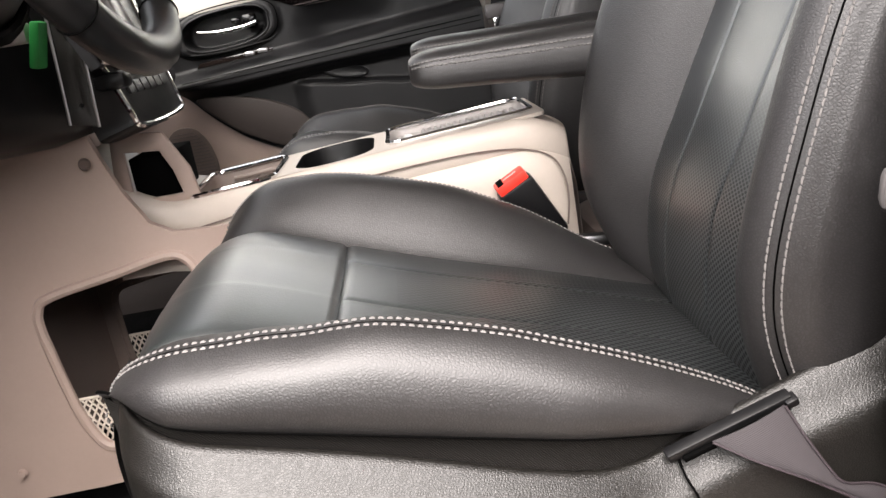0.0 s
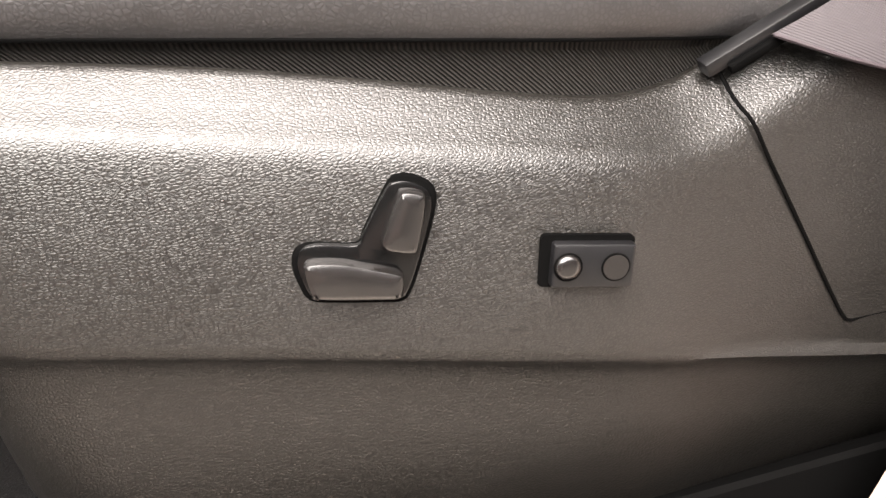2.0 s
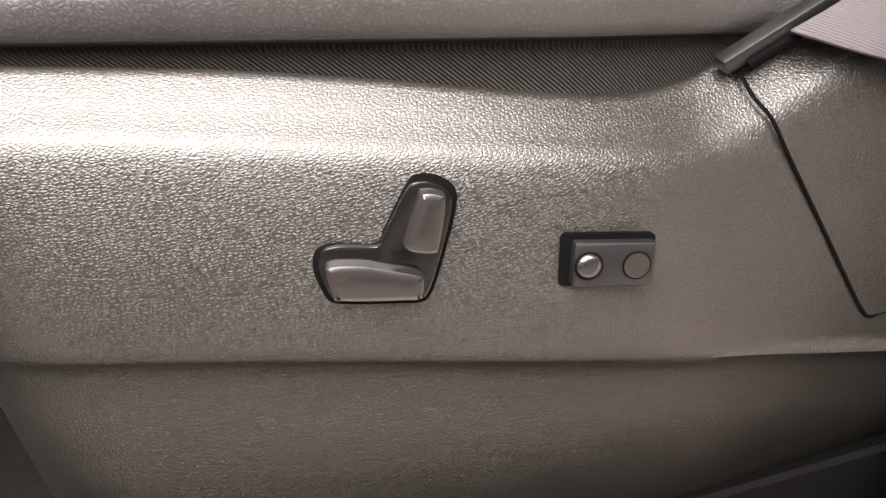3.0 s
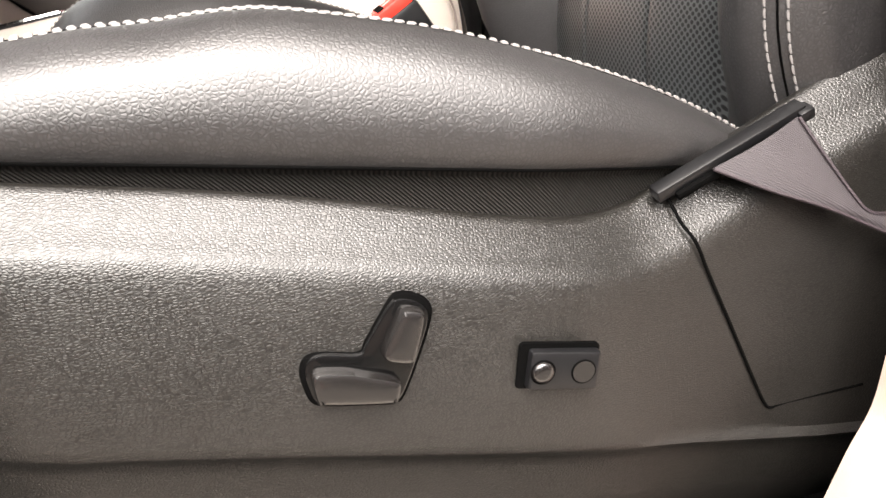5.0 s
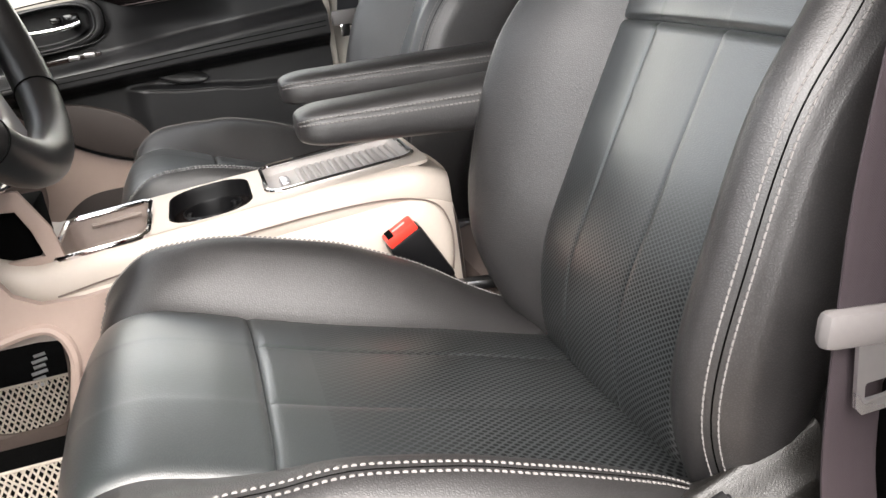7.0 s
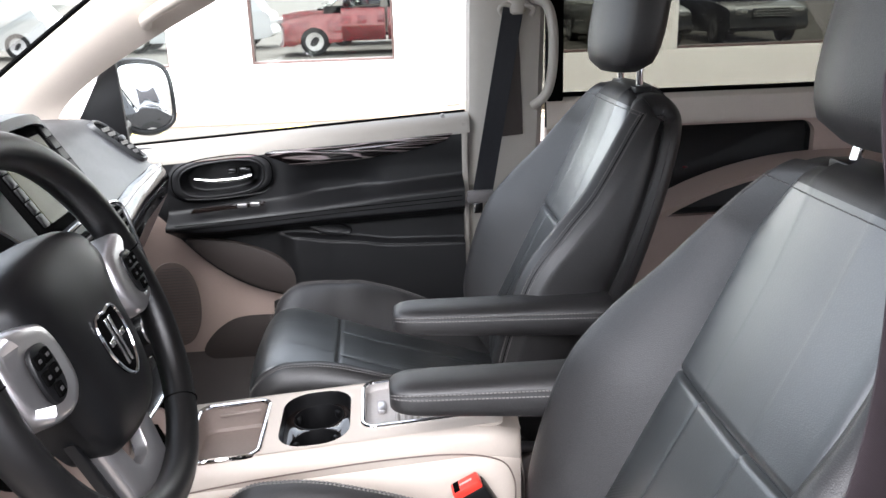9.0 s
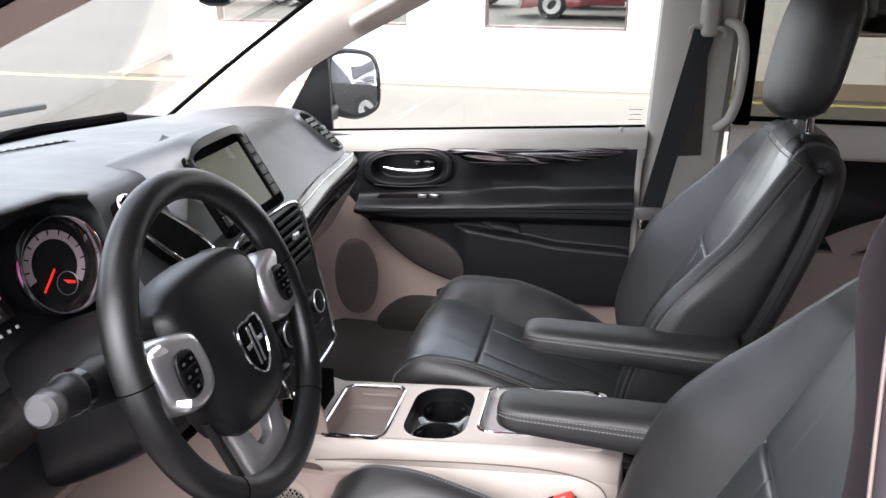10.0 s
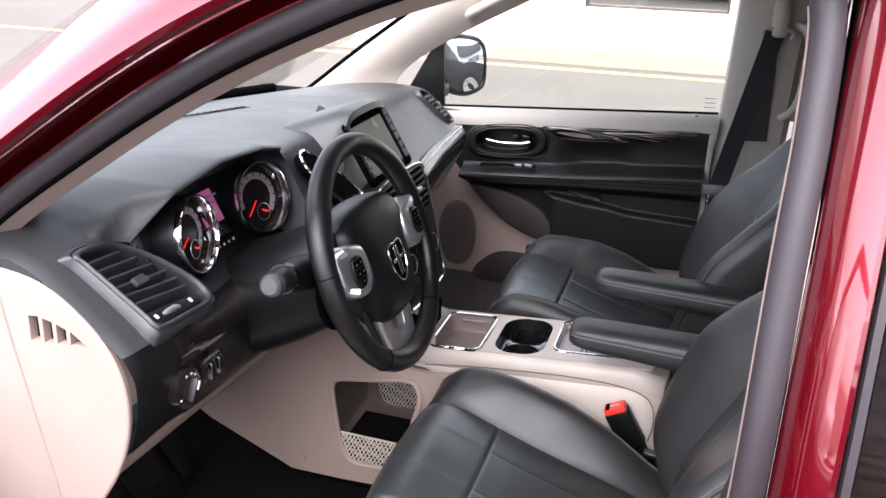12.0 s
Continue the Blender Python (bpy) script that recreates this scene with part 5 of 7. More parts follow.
# gauges
def gauge(cx, cy, cz, lean, yaw, R, needle, label):
    """Deep chrome-lipped cup facing the driver, with a dial at its bottom."""
    N0 = Vector((math.cos(yaw), math.sin(yaw), 0))
    U = Vector((-math.sin(yaw), math.cos(yaw), 0))
    V, N = Vector((0, 0, 1)) * math.cos(lean) - N0 * math.sin(lean), N0 * math.cos(lean) + Vector((0, 0, 1)) * math.sin(lean)
    C = Vector((cx, cy, cz)) - N * 0.006
    def P(a, r, h):
        return C + (U * math.cos(a) + V * math.sin(a)) * r + N * h
    def disc(r0, r1, h, a0=0.0, a1=2 * math.pi, n=40):
        return sheet([[P(a0 + (a1 - a0) * k / n, r, h) for r in (r0, r1)] for k in range(n + 1)], thick=0.0006)
    g = part("gauge", sheet([[P(2 * math.pi * k / 48, R + r, h) for r, h in ((-0.0062, -0.010), (-0.0050, 0.002), (-0.0032, 0.0058), (-0.0012, 0.006), (0.0, 0.004), (0.0, -0.004))] for k in range(49)]), M_CHROME, dash, label)
    part("cup", sheet([[P(2 * math.pi * k / 48, r, h) for r, h in ((R - 0.0062, -0.009), (0.0485, -0.0155))] for k in range(49)]), M_GLOSS, g, "gloss black cup")
    part("outer_shell", sheet([[P(2 * math.pi * k / 48, R + r, h) for r, h in ((-0.0006, -0.003), (0.001, -0.012), (0.001, -0.055))] for k in range(49)]), M_BLACK, g, "black gauge housing")
    part("dial", disc(0.0005, 0.049, -0.0155), M_DIAL, g)
    part("dial_ring", disc(0.030, 0.0405, -0.0140, radians(-50), radians(200)), M_DIALRING, g, "pale dial ring")
    for k in range(12):
        a = radians(200 - 250 * k / 11)
        part("tick", sheet([[P(a - 0.02, r, -0.0129) for r in (0.0345, 0.0405)], [P(a + 0.02, r, -0.0129) for r in (0.0345, 0.0405)]], thick=0.0005), M_GAP, g)
    a = radians(needle)
    part("needle", sheet([[P(a - 0.16, 0.006, -0.012), P(a - 0.03, 0.036, -0.012)], [P(a + 0.16, 0.006, -0.012), P(a + 0.03, 0.036, -0.012)]], thick=0.001), M_NEEDLE, g, "red needle")
    C2 = P(radians(-75), 0.026, 0)
    sub = part("small_dial", sheet([[C2 + (U * math.cos(2 * math.pi * k / 24) + V * math.sin(2 * math.pi * k / 24)) * r - N * 0.0125 for r in (0.0005, 0.0135)] for k in range(25)], thick=0.0008), M_DIAL, g)
    part("dial_edge", tube([C2 + (U * math.cos(2 * math.pi * k / 24) + V * math.sin(2 * math.pi * k / 24)) * 0.0138 - N * 0.012 for k in range(24)], 0.0005, 5, closed=True), M_SILVER, sub)
    part("needle", sheet([[C2 - N * 0.011 + U * 0.009 - V * 0.003, C2 - N * 0.011 + U * 0.0] , [C2 - N * 0.011 + U * 0.009, C2 - N * 0.011 - U * 0.005 + V * 0.006]], thick=0.0008), M_NEEDLE, sub, "red needle")
gauge(-0.0922, -0.504, 1.2183, radians(8.7), radians(8), 0.0573, 205, "chrome-ringed rev counter")
gauge(-0.0805, -0.3406, 1.2256, radians(13.4), radians(-14), 0.0583, 225, "chrome-ringed speedometer")
RL = Matrix.Rotation(radians(-27), 4, "Y")
lcd = part("display_frame", rbox(-0.128, -0.432, 1.222, 0.006, 0.062, 0.085, 0.003, RL), M_GLOSS, dash)
part("display", rbox(-0.124, -0.436, 1.232, 0.003, 0.046, 0.052, 0.001, RL), M_LCD, lcd, "pink driver display")
for k in range(4):
    part("display_bar", rbox(-0.1215, -0.430 + 0.0, 1.250 - k * 0.012, 0.0012, 0.026 - 0.005 * (k % 2), 0.003, 0.0, RL), M_DIALRING, lcd)
for k in range(4):
    part("mode_mark", rbox(-0.098 , -0.452 + 0.013 * k, 1.178, 0.001, 0.0038, 0.0038, 0.0, RL), M_GREY, lcd)

# left air vent
def vent_at(corners, n_slats, name_label):
    """Louvred vent in a frame: corners tl, tr, br, bl."""
    tl, tr, br, bl = [Vector(c) for c in corners]
    nrm = (tr - tl).cross(bl - tl).normalized()
    if nrm.x < 0:
        nrm = -nrm
    def P(u, v, h=0.0):
        return tl.lerp(tr, u).lerp(bl.lerp(br, u), v) + nrm * h
    loop = spline([(0.02, 0.06), (0.5, -0.05), (0.96, 0.10), (1.03, 0.5), (0.98, 0.96), (0.5, 1.03), (0.03, 0.98), (-0.03, 0.5)], 4, closed=True)
    def scaled(k, h):
        return [P(0.5 + (u - 0.5) * k, 0.5 + (v - 0.5) * k, h) for u, v in loop]
    vt = part("air_vent", sheet([scaled(1.10, -0.004), scaled(1.07, 0.006), scaled(1.03, 0.0095), scaled(0.98, 0.0090), scaled(0.95, 0.0050)], close_u=True), M_DASH, dash, name_label, sharp=60)
    part("vent_back", sheet([scaled(0.96, 0.0052), scaled(0.5, 0.0048), scaled(0.03, 0.0046)], close_u=True), M_GAP, vt)
    for i in range(n_slats):
        v = 0.10 + 0.76 * (i + 0.5) / n_slats
        inset = 0.06 + 0.05 * abs(2 * v - 1)
        a, b = P(inset, v, 0.0105), P(1 - inset, v, 0.0105)
        d = P(0.5, v + 0.060, 0.0) - P(0.5, v, 0.0)
        part("slat", sheet([[a, b], [a + d - nrm * 0.0050, b + d - nrm * 0.0050]], thick=0.0014), M_DASH, vt)
    mid = P(0.5, 0.5, 0.012)
    part("vent_tab", rbox(mid.x, mid.y, mid.z, 0.010, 0.026, 0.012, 0.003, nrm.to_track_quat("X", "Z").to_matrix().to_4x4()), M_BLACK, vt)
    return vt, P
vcu, vcv = 0.055, 0.075
def vring(loop, k, h):
    return [VM @ Vector((vcu + (u - vcu) * k, vcv + (v - vcv) * k, h)) for u, v in loop]
vt = part("air_vent", sheet([vring(vo, 1.22, -0.040), vring(vo, 1.13, -0.012), vring(vo, 1.08, -0.003), vring(vo, 1.035, 0.0), vring(vo, 1.02, -0.0015), vring(vo, 1.005, -0.0015), vring(vo, 0.99, 0.0035), vring(vo, 0.95, 0.0045), vring(vo, 0.915, 0.003), vring(vo, 0.90, -0.004), vring(vo, 0.89, -0.030)], close_u=True), M_DASH, dash, "dark grey air vent with black louvres", sharp=60)
part("vent_back", sheet([vring(vo, 0.895, -0.026), vring(vo, 0.5, -0.030), vring(vo, 0.03, -0.030)], close_u=True), M_GAP, vt)
for (ua, va), (ub, vb) in (((0.001, 0.1315), (0.062, 0.1295)), ((0.002, 0.1165), (0.080, 0.1125)), ((0.004, 0.1015), (0.092, 0.0945)), ((0.005, 0.0865), (0.101, 0.0770)), ((0.006, 0.0715), (0.107, 0.0600)), ((0.007, 0.0565), (0.112, 0.0440))):
    rowsv = []
    for k in range(7):
        q = k / 6
        u, v = ua + (ub - ua) * q, va + (vb - va) * q
        rowsv.append([VM @ Vector((u, v + a, h)) for a, h in ((0.0022, -0.0040), (0.0020, -0.0012), (0.0004, 0.0), (-0.0014, -0.0006), (-0.0030, -0.0035), (-0.0080, -0.0200), (-0.0060, -0.0200))])
    part("slat", loft(rowsv), M_DASH, vt)
part("vent_tab", prism(rrect(0.031, 0.073, 0.056, 0.087, 0.003), 0.006, VM @ Matrix.Translation((0, 0, -0.001)), r=0.002), M_DASH, vt)
part("control_strip", prism([(0.006, 0.0180), (0.008, 0.0400), (0.112, 0.0300), (0.1165, 0.0220), (0.108, 0.0155)], 0.004, VM @ Matrix.Translation((0, 0, -0.008)), r=0.001), M_BLACK, vt)
for u, v in ((0.0200, 0.0290), (0.0950, 0.0245)):
    part("vent_mark", prism(rrect(u - 0.003, v - 0.0035, u + 0.003, v + 0.0035, 0.0008, 3), 0.0006, VM @ Matrix.Translation((0, 0, -0.0040))), M_WHITEMARK, vt)
part("vent_wheel", tube([VM @ Vector((0.034 + 0.036 * k / 6, 0.0275 - 0.003 * k / 6, -0.006 + 0.0045 * math.sin(math.pi * k / 6))) for k in range(7)], [0.003, 0.0042, 0.0046, 0.0048, 0.0046, 0.0042, 0.003], 10), M_SILVER, vt, "silver thumb wheel")
vent_at([dash_pt(0.575, 4.55), dash_pt(0.640, 4.6), dash_pt(0.665, 6.35), dash_pt(0.610, 6.25)], 6, "narrow black louvred air vent")

# bare bracket and plug under the dash
brk = part("knee_bracket", prism([(0.061, 1.085), (0.088, 1.080), (0.082, 0.972), (0.055, 0.978)], 0.003, axes((0, -0.213, 0), (1, 0, 0), (0, 0, 1), (0, -1, 0)), r=0.0008, holes=[ring_of(0.075, 1.058, 0.0025, 0.0025, 10), ring_of(0.070, 0.995, 0.0022, 0.0022, 10)]), M_SHIELD, dash, "dark steel bracket with bolt holes")
for a, b in (((0.061, 1.085), (0.055, 0.978)), ((0.088, 1.080), (0.082, 0.972))):
    part("bracket_flange", tube([(a[0], -0.217, a[1]), (b[0], -0.217, b[1])], 0.0016, 6), M_SILVER, brk)
plug = part("wiring_plug", rbox(0.040, -0.250, 1.068, 0.030, 0.020, 0.018, 0.003), M_GREY, dash, "white wiring plug with a green clip")
part("plug_clip", rbox(0.060, -0.250, 1.056, 0.009, 0.022, 0.042, 0.002, Matrix.Rotation(radians(16), 4, "Y")), M_GREEN, plug, "green clip")

# light switch and dimmer
hc = Vector((-0.020, -0.668, 1.072))
hl = part("light_switch", tube([hc + Vector((-0.010, 0, 0)), hc + Vector((0.003, 0, 0.001)), hc + Vector((0.004, 0, 0.001))], [0.027, 0.027, 0.024], 28), M_GLOSS, dash, "round black light switch")
part("switch_grip", rbox(hc.x + 0.010, hc.y, hc.z, 0.014, 0.011, 0.034, 0.004, Matrix.Rotation(radians(-30), 4, "X")), M_BLACK, hl)
part("switch_mark", rbox(hc.x + 0.0172, hc.y + 0.003, hc.z + 0.007, 0.0008, 0.004, 0.012, 0.0, Matrix.Rotation(radians(-30), 4, "X")), M_WHITEMARK, hl)
for a in (100, 70, 45, 200, 320):
    part("switch_mark", rbox(hc.x + 0.0048, hc.y + 0.0205 * math.cos(radians(a)), hc.z + 0.0205 * math.sin(radians(a)), 0.0008, 0.0030, 0.0022, 0.0), M_WHITEMARK, hl)
dm = part("dimmer", rbox(-0.022, -0.608, 1.074, 0.012, 0.044, 0.034, 0.004), M_GLOSS, dash, "black dimmer panel with chrome wheels")
for k in range(4):
    part("dimmer_wheel", rbox(-0.0145, -0.622 + 0.0095 * k, 1.074, 0.006, 0.0035, 0.024, 0.001), M_CHROME if k % 2 == 0 else M_BLACK, dm)
part("ashtray_panel", sheet([[dash_pt(y, f) + Vector((0.0025, 0, 0.001)) for f in (7.25, 7.6, 8.0, 8.3)] for y in [-0.67 + 0.19 * i / 8 for i in range(9)]], thick=0.002), M_GLOSS, dash, "dark gloss trim panel")

# screen
SN = Vector((0.86, 0, 0.51)).normalized()
S0 = Vector((-0.008, -0.045, 1.250))
SY, SU = Vector((0, 1, 0)), Vector((-0.51, 0, 0.86)).normalized()
SM = Matrix(((SY.x, SU.x, SN.x, S0.x), (SY.y, SU.y, SN.y, S0.y), (SY.z, SU.z, SN.z, S0.z), (0, 0, 0, 1)))
hood = []
for j in range(13):
    v = -0.118 + 0.262 * j / 12
    arch = 0.010 * (1 - (v / 0.15) ** 2) - 0.010 * (abs(v) / 0.144) ** 4
    lift = 1 - (abs(v - 0.013) / 0.131) ** 8
    row = [(-0.20, S0.y + v, 1.262 + arch), (-0.12, S0.y + v * 0.95, 1.292 + arch), (-0.060, S0.y + v * 0.9, 1.312 + arch), (-0.036, S0.y + v * 0.88, 1.310 + arch), (-0.033, S0.y + v * 0.87, 1.301 + arch * 0.6)]
    hood.append([(x, y, 1.262 + lift * (z - 1.262) - 0.012 * (1 - lift) - 0.35 * (x + 0.12) * (1 - lift)) for x, y, z in row])
part("screen_hood", sheet(hood, thick=0.006), M_DASH, dash, "dark grey screen surround", sharp=60)
scr = part("screen_bezel", prism(rrect(-0.086, -0.066, 0.110, 0.062, 0.012), 0.010, SM @ Matrix.Translation((0, 0, -0.012)), r=0.003), M_GAP, dash, "black screen bezel")
# The screen's paleness is a reflection painted into its colour.
part("screen", prism(rrect(-0.064, -0.050, 0.068, 0.048, 0.003), 0.002, SM @ Matrix.Translation((0, 0, -0.0022))), M_SCREEN, scr, "switched-off touch screen with a pale reflection put into its colour")
for k in range(6):
    for u in (0.090, -0.075):
        part("screen_button", prism(rrect(u - (0.010 if u > 0 else 0.007), -0.050 + k * 0.018, u + (0.010 if u > 0 else 0.007), -0.0335 + k * 0.018, 0.002), 0.0030, SM @ Matrix.Translation((0, 0, -0.0022)), r=0.001), M_BLACK, scr)

# centre stack with vents, chrome line and controls
CN = Vector((0.965, 0, 0.26)).normalized()
CV = Vector((-0.26, 0, 0.965)).normalized()
C0 = Vector((0.052, -0.045, 1.075))
CM = Matrix(((0, CV.x, CN.x, C0.x), (1, CV.y, CN.y, C0.y), (0, CV.z, CN.z, C0.z), (0, 0, 0, 1)))
stack_o = [tuple(p) for p in spline([(-0.125, 0.085), (-0.115, 0.112), (-0.06, 0.122), (0.06, 0.122), (0.115, 0.112), (0.125, 0.085), (0.120, 0.0), (0.105, -0.10), (0.085, -0.125), (-0.085, -0.125), (-0.105, -0.10), (-0.120, 0.0)], 4, closed=True)]
stack = part("control_panel", prism(stack_o, 0.045, CM @ Matrix.Translation((0, 0, -0.030)), r=0.004), M_BLACK, dash, "black centre stack with chrome outline")
part("chrome_outline", tube([CM @ Vector((u * 0.985, v * 0.985, 0.015)) for u, v in stack_o], 0.0032, 8, closed=True), M_CHROME, stack, "chrome outline")
for c in (-0.062, 0.062):
    fr = part("centre_vent", prism(rrect(c - 0.046, 0.030, c + 0.046, 0.110, 0.010), 0.004, CM @ Matrix.Translation((0, 0, 0.0145)), r=0.001), M_GAP, stack, "black louvred centre vent")
    for k in range(6):
        part("slat", prism(rrect(c - 0.043, 0.036 + k * 0.0125, c + 0.043, 0.0415 + k * 0.0125, 0.001, 2), 0.005, CM @ Matrix.Translation((0, 0, 0.016)), r=0.001), M_BLACK, fr)
    part("vent_tab", prism(rrect(c - 0.008, 0.066, c + 0.008, 0.076, 0.002), 0.010, CM @ Matrix.Translation((0, 0, 0.016)), r=0.002), M_SILVER, fr)
part("hazard_switch", prism(rrect(-0.020, 0.004, 0.020, 0.020, 0.003), 0.004, CM @ Matrix.Translation((0, 0, 0.0145)), r=0.001), M_GLOSS, stack)
for c in (-0.062, 0.0, 0.062):
    dl = part("climate_dial", prism(ring_of(c, -0.040, 0.019, 0.019), 0.012, CM @ Matrix.Translation((0, 0, 0.0145)), r=0.002), M_BLACK, stack)
    part("dial_edge", tube([CM @ Vector((u, v, 0.026)) for u, v in ring_of(c, -0.040, 0.018, 0.018)], 0.0014, 6, closed=True), M_SILVER, dl)
for k in range(6):
    part("climate_button", prism(rrect(-0.078 + k * 0.027, -0.088, -0.056 + k * 0.027, -0.074, 0.002), 0.004, CM @ Matrix.Translation((0, 0, 0.0145)), r=0.001), M_SHIELD, stack)

# gear lever gate beside the wheel, with its lever
GV = Vector((-0.070, -0.068, 0.090)).normalized()
GN = Vector((0.78, 0.05, 0.62)).normalized()
GN = (GN - GV * GN.dot(GV)).normalized()
GU = GV.cross(GN)
G0 = Vector((-0.026, -0.222, 1.222))
GM = Matrix(((GU.x, GV.x, GN.x, G0.x), (GU.y, GV.y, GN.y, G0.y), (GU.z, GV.z, GN.z, G0.z), (0, 0, 0, 1)))
gate_o = [(p[0] * 1.35, p[1] * 1.12 - 0.006) for p in spline([(0.0, 0.070), (0.015, 0.062), (0.024, 0.025), (0.027, -0.030), (0.020, -0.062), (0.0, -0.070), (-0.018, -0.060), (-0.024, -0.010), (-0.016, 0.050)], 4, closed=True)]
gate = part("gear_gate", prism(gate_o, 0.016, GM @ Matrix.Translation((0, 0, -0.008)), r=0.003), M_GAP, dash, "black gear gate with a chrome edge")
part("chrome_edge", tube([GM @ Vector((u, v, 0.008)) for u, v in gate_o], 0.0028, 8, closed=True), M_CHROME, gate, "chrome edge")
part("gear_lever", tube([GM @ Vector((0.0, -0.050, -0.004)), GM @ Vector((0.002, -0.062, 0.022)), (0.070, -0.182, 1.105), (0.085, -0.165, 1.03)], [0.007, 0.008, 0.015, 0.020], 12), M_BLACK, gate)
part("lever_cap", rbox(0.088, -0.160, 1.012, 0.034, 0.032, 0.018, 0.006), M_BLACK, gate)

# ---- steering wheel ----
wheel = thing("steering_wheel", (0.10, -0.392, 1.155), "black leather steering wheel with satin silver spokes", "steering wheel")
LEAN = radians(20.4)
WS = 0.945
WN = Vector((math.cos(LEAN), 0, math.sin(LEAN)))
WV = Vector((-math.sin(LEAN), 0, math.cos(LEAN)))
WC = Vector((0.139, -0.393, 1.185))
WM = Matrix(((0, WV.x, WN.x, WC.x), (1, WV.y, WN.y, WC.y), (0, WV.z, WN.z, WC.z), (0, 0, 0, 1))) @ Matrix.Scale(WS, 4)
def wp(a, r, h=0.0):
    return WM @ Vector((r * math.cos(a), r * math.sin(a), h))
ringv = []
for k in range(72):
    a = 2 * math.pi * k / 72
    deg = math.degrees(a) % 360
    fat = 1.0 + 0.12 * (math.exp(-((deg - 35) / 18) ** 2) + math.exp(-((deg - 145) / 18) ** 2))
    ringv.append([wp(a, 0.1735 + 0.0172 * fat * math.cos(b), 0.0165 * fat * math.sin(b)) for b in [2 * math.pi * j / 14 for j in range(14)]])
rim_ob = part("rim", sheet(ringv, close_u=True, close_v=True), M_RIM, wheel, "black leather rim")
for deg in (8, 172, 232, 308):
    a = radians(deg)
    part("rim_seam", tube([wp(a, 0.1735 + 0.0176 * math.cos(b), 0.0169 * math.sin(b)) for b in [2 * math.pi * j / 20 for j in range(20)]], 0.0007, 5, closed=True), M_GAP, rim_ob)
hub_o = [tuple(p) for p in spline([(-0.098, 0.052), (-0.080, 0.076), (-0.035, 0.086), (0.035, 0.086), (0.080, 0.076), (0.098, 0.052), (0.082, 0.010), (0.078, -0.035), (0.060, -0.078), (0.030, -0.092), (-0.030, -0.092), (-0.060, -0.078), (-0.078, -0.035), (-0.082, 0.010)], 4, closed=True)]
hub_o = [(u * 1.06, v * 1.08 - 0.002) for u, v in hub_o]
rings = []
for sc, h in ((1.0, -0.045), (1.02, -0.024), (1.0, -0.008), (0.95, 0.004), (0.84, 0.012), (0.6, 0.018), (0.3, 0.0205), (0.05, 0.021)):
    rings.append([WM @ Vector((u * sc * (1.0 if h > -0.02 else 0.9), v * sc - 0.004, h + 0.001)) for u, v in hub_o])
pad = part("hub_pad", loft(rings), M_BLACK, wheel, "black padded hub")
sh_o = [(p[0] * 1.2, p[1] * 1.2) for p in spline([(-0.021, 0.017), (-0.010, 0.021), (0.0, 0.020), (0.010, 0.021), (0.021, 0.017), (0.022, -0.006), (0.013, -0.024), (0.0, -0.032), (-0.013, -0.024), (-0.022, -0.006)], 3, closed=True)]
EM = WM @ Matrix.Translation((0.004, -0.017, 0.0205))
emb = part("emblem", prism(sh_o, 0.003, EM, r=0.001), M_GAP, pad, "chrome-edged shield-shaped emblem")
part("emblem_edge", tube([EM @ Vector((u, v, 0.003)) for u, v in sh_o], 0.0016, 6, closed=True), M_CHROME, emb, "chrome edge")
for u0, v0, u1, v1 in ((-0.0072, -0.028, -0.0022, 0.019), (0.0022, -0.028, 0.0072, 0.019), (-0.019, -0.0050, -0.0085, 0.0010), (0.0085, -0.0050, 0.019, 0.0010)):
    part("emblem_bar", prism(rrect(u0, v0, u1, v1, 0.0012, 3), 0.0022, EM @ Matrix.Translation((0, 0, 0.002)), r=0.0006), M_CHROME, emb, "chrome bar")
for s in (-1, 1):
    sp_o = [(s * p[0], p[1] * 0.84 - 0.002) for p in spline([(0.080, 0.044), (0.098, 0.056), (0.130, 0.064), (0.147, 0.052), (0.150, 0.012), (0.145, -0.020), (0.122, -0.034), (0.096, -0.034), (0.078, -0.020), (0.074, 0.010)], 3, closed=True)]
    rings = [[WM @ Vector((s * 0.12 + (u - s * 0.12) * k, 0.012 + (v - 0.012) * k, h - (0.012 if abs(u) > 0.14 else 0.0))) for u, v in sp_o] for k, h in ((1.0, -0.015), (1.0, 0.010), (0.96, 0.016), (0.86, 0.0195), (0.70, 0.0205))]
    spk = part("spoke", loft(rings), M_SILVER, wheel, "satin silver spoke with buttons", sharp=50)
    bt_o = [(s * (p[0] * 0.9 + 0.010), p[1] * 0.84 - 0.002) for p in spline([(0.104, 0.034), (0.118, 0.040), (0.134, 0.036), (0.140, 0.010), (0.136, -0.012), (0.120, -0.016), (0.106, -0.008), (0.101, 0.012)], 3, closed=True)]
    pod2 = part("button_pod", prism(bt_o, 0.004, WM @ Matrix.Translation((0, 0, 0.0185)), r=0.0012), M_BLACK, spk)
    for cu, cv in ((0.1125, 0.0205), (0.1265, 0.0205), (0.1125, 0.0065), (0.1265, 0.0065), (0.1200, -0.0065)):
        bb = part("button", prism(rrect(s * cu - 0.0060, cv - 0.0055, s * cu + 0.0060, cv + 0.0055, 0.0018, 3), 0.0025, WM @ Matrix.Translation((0, 0, 0.0222)), r=0.0008), M_GAP, pod2)
        part("button_mark", prism(rrect(s * cu - 0.0024, cv - 0.0014, s * cu + 0.0024, cv + 0.0014, 0.0005, 2), 0.0004, WM @ Matrix.Translation((0, 0, 0.0247))), M_MIDGREY, bb)
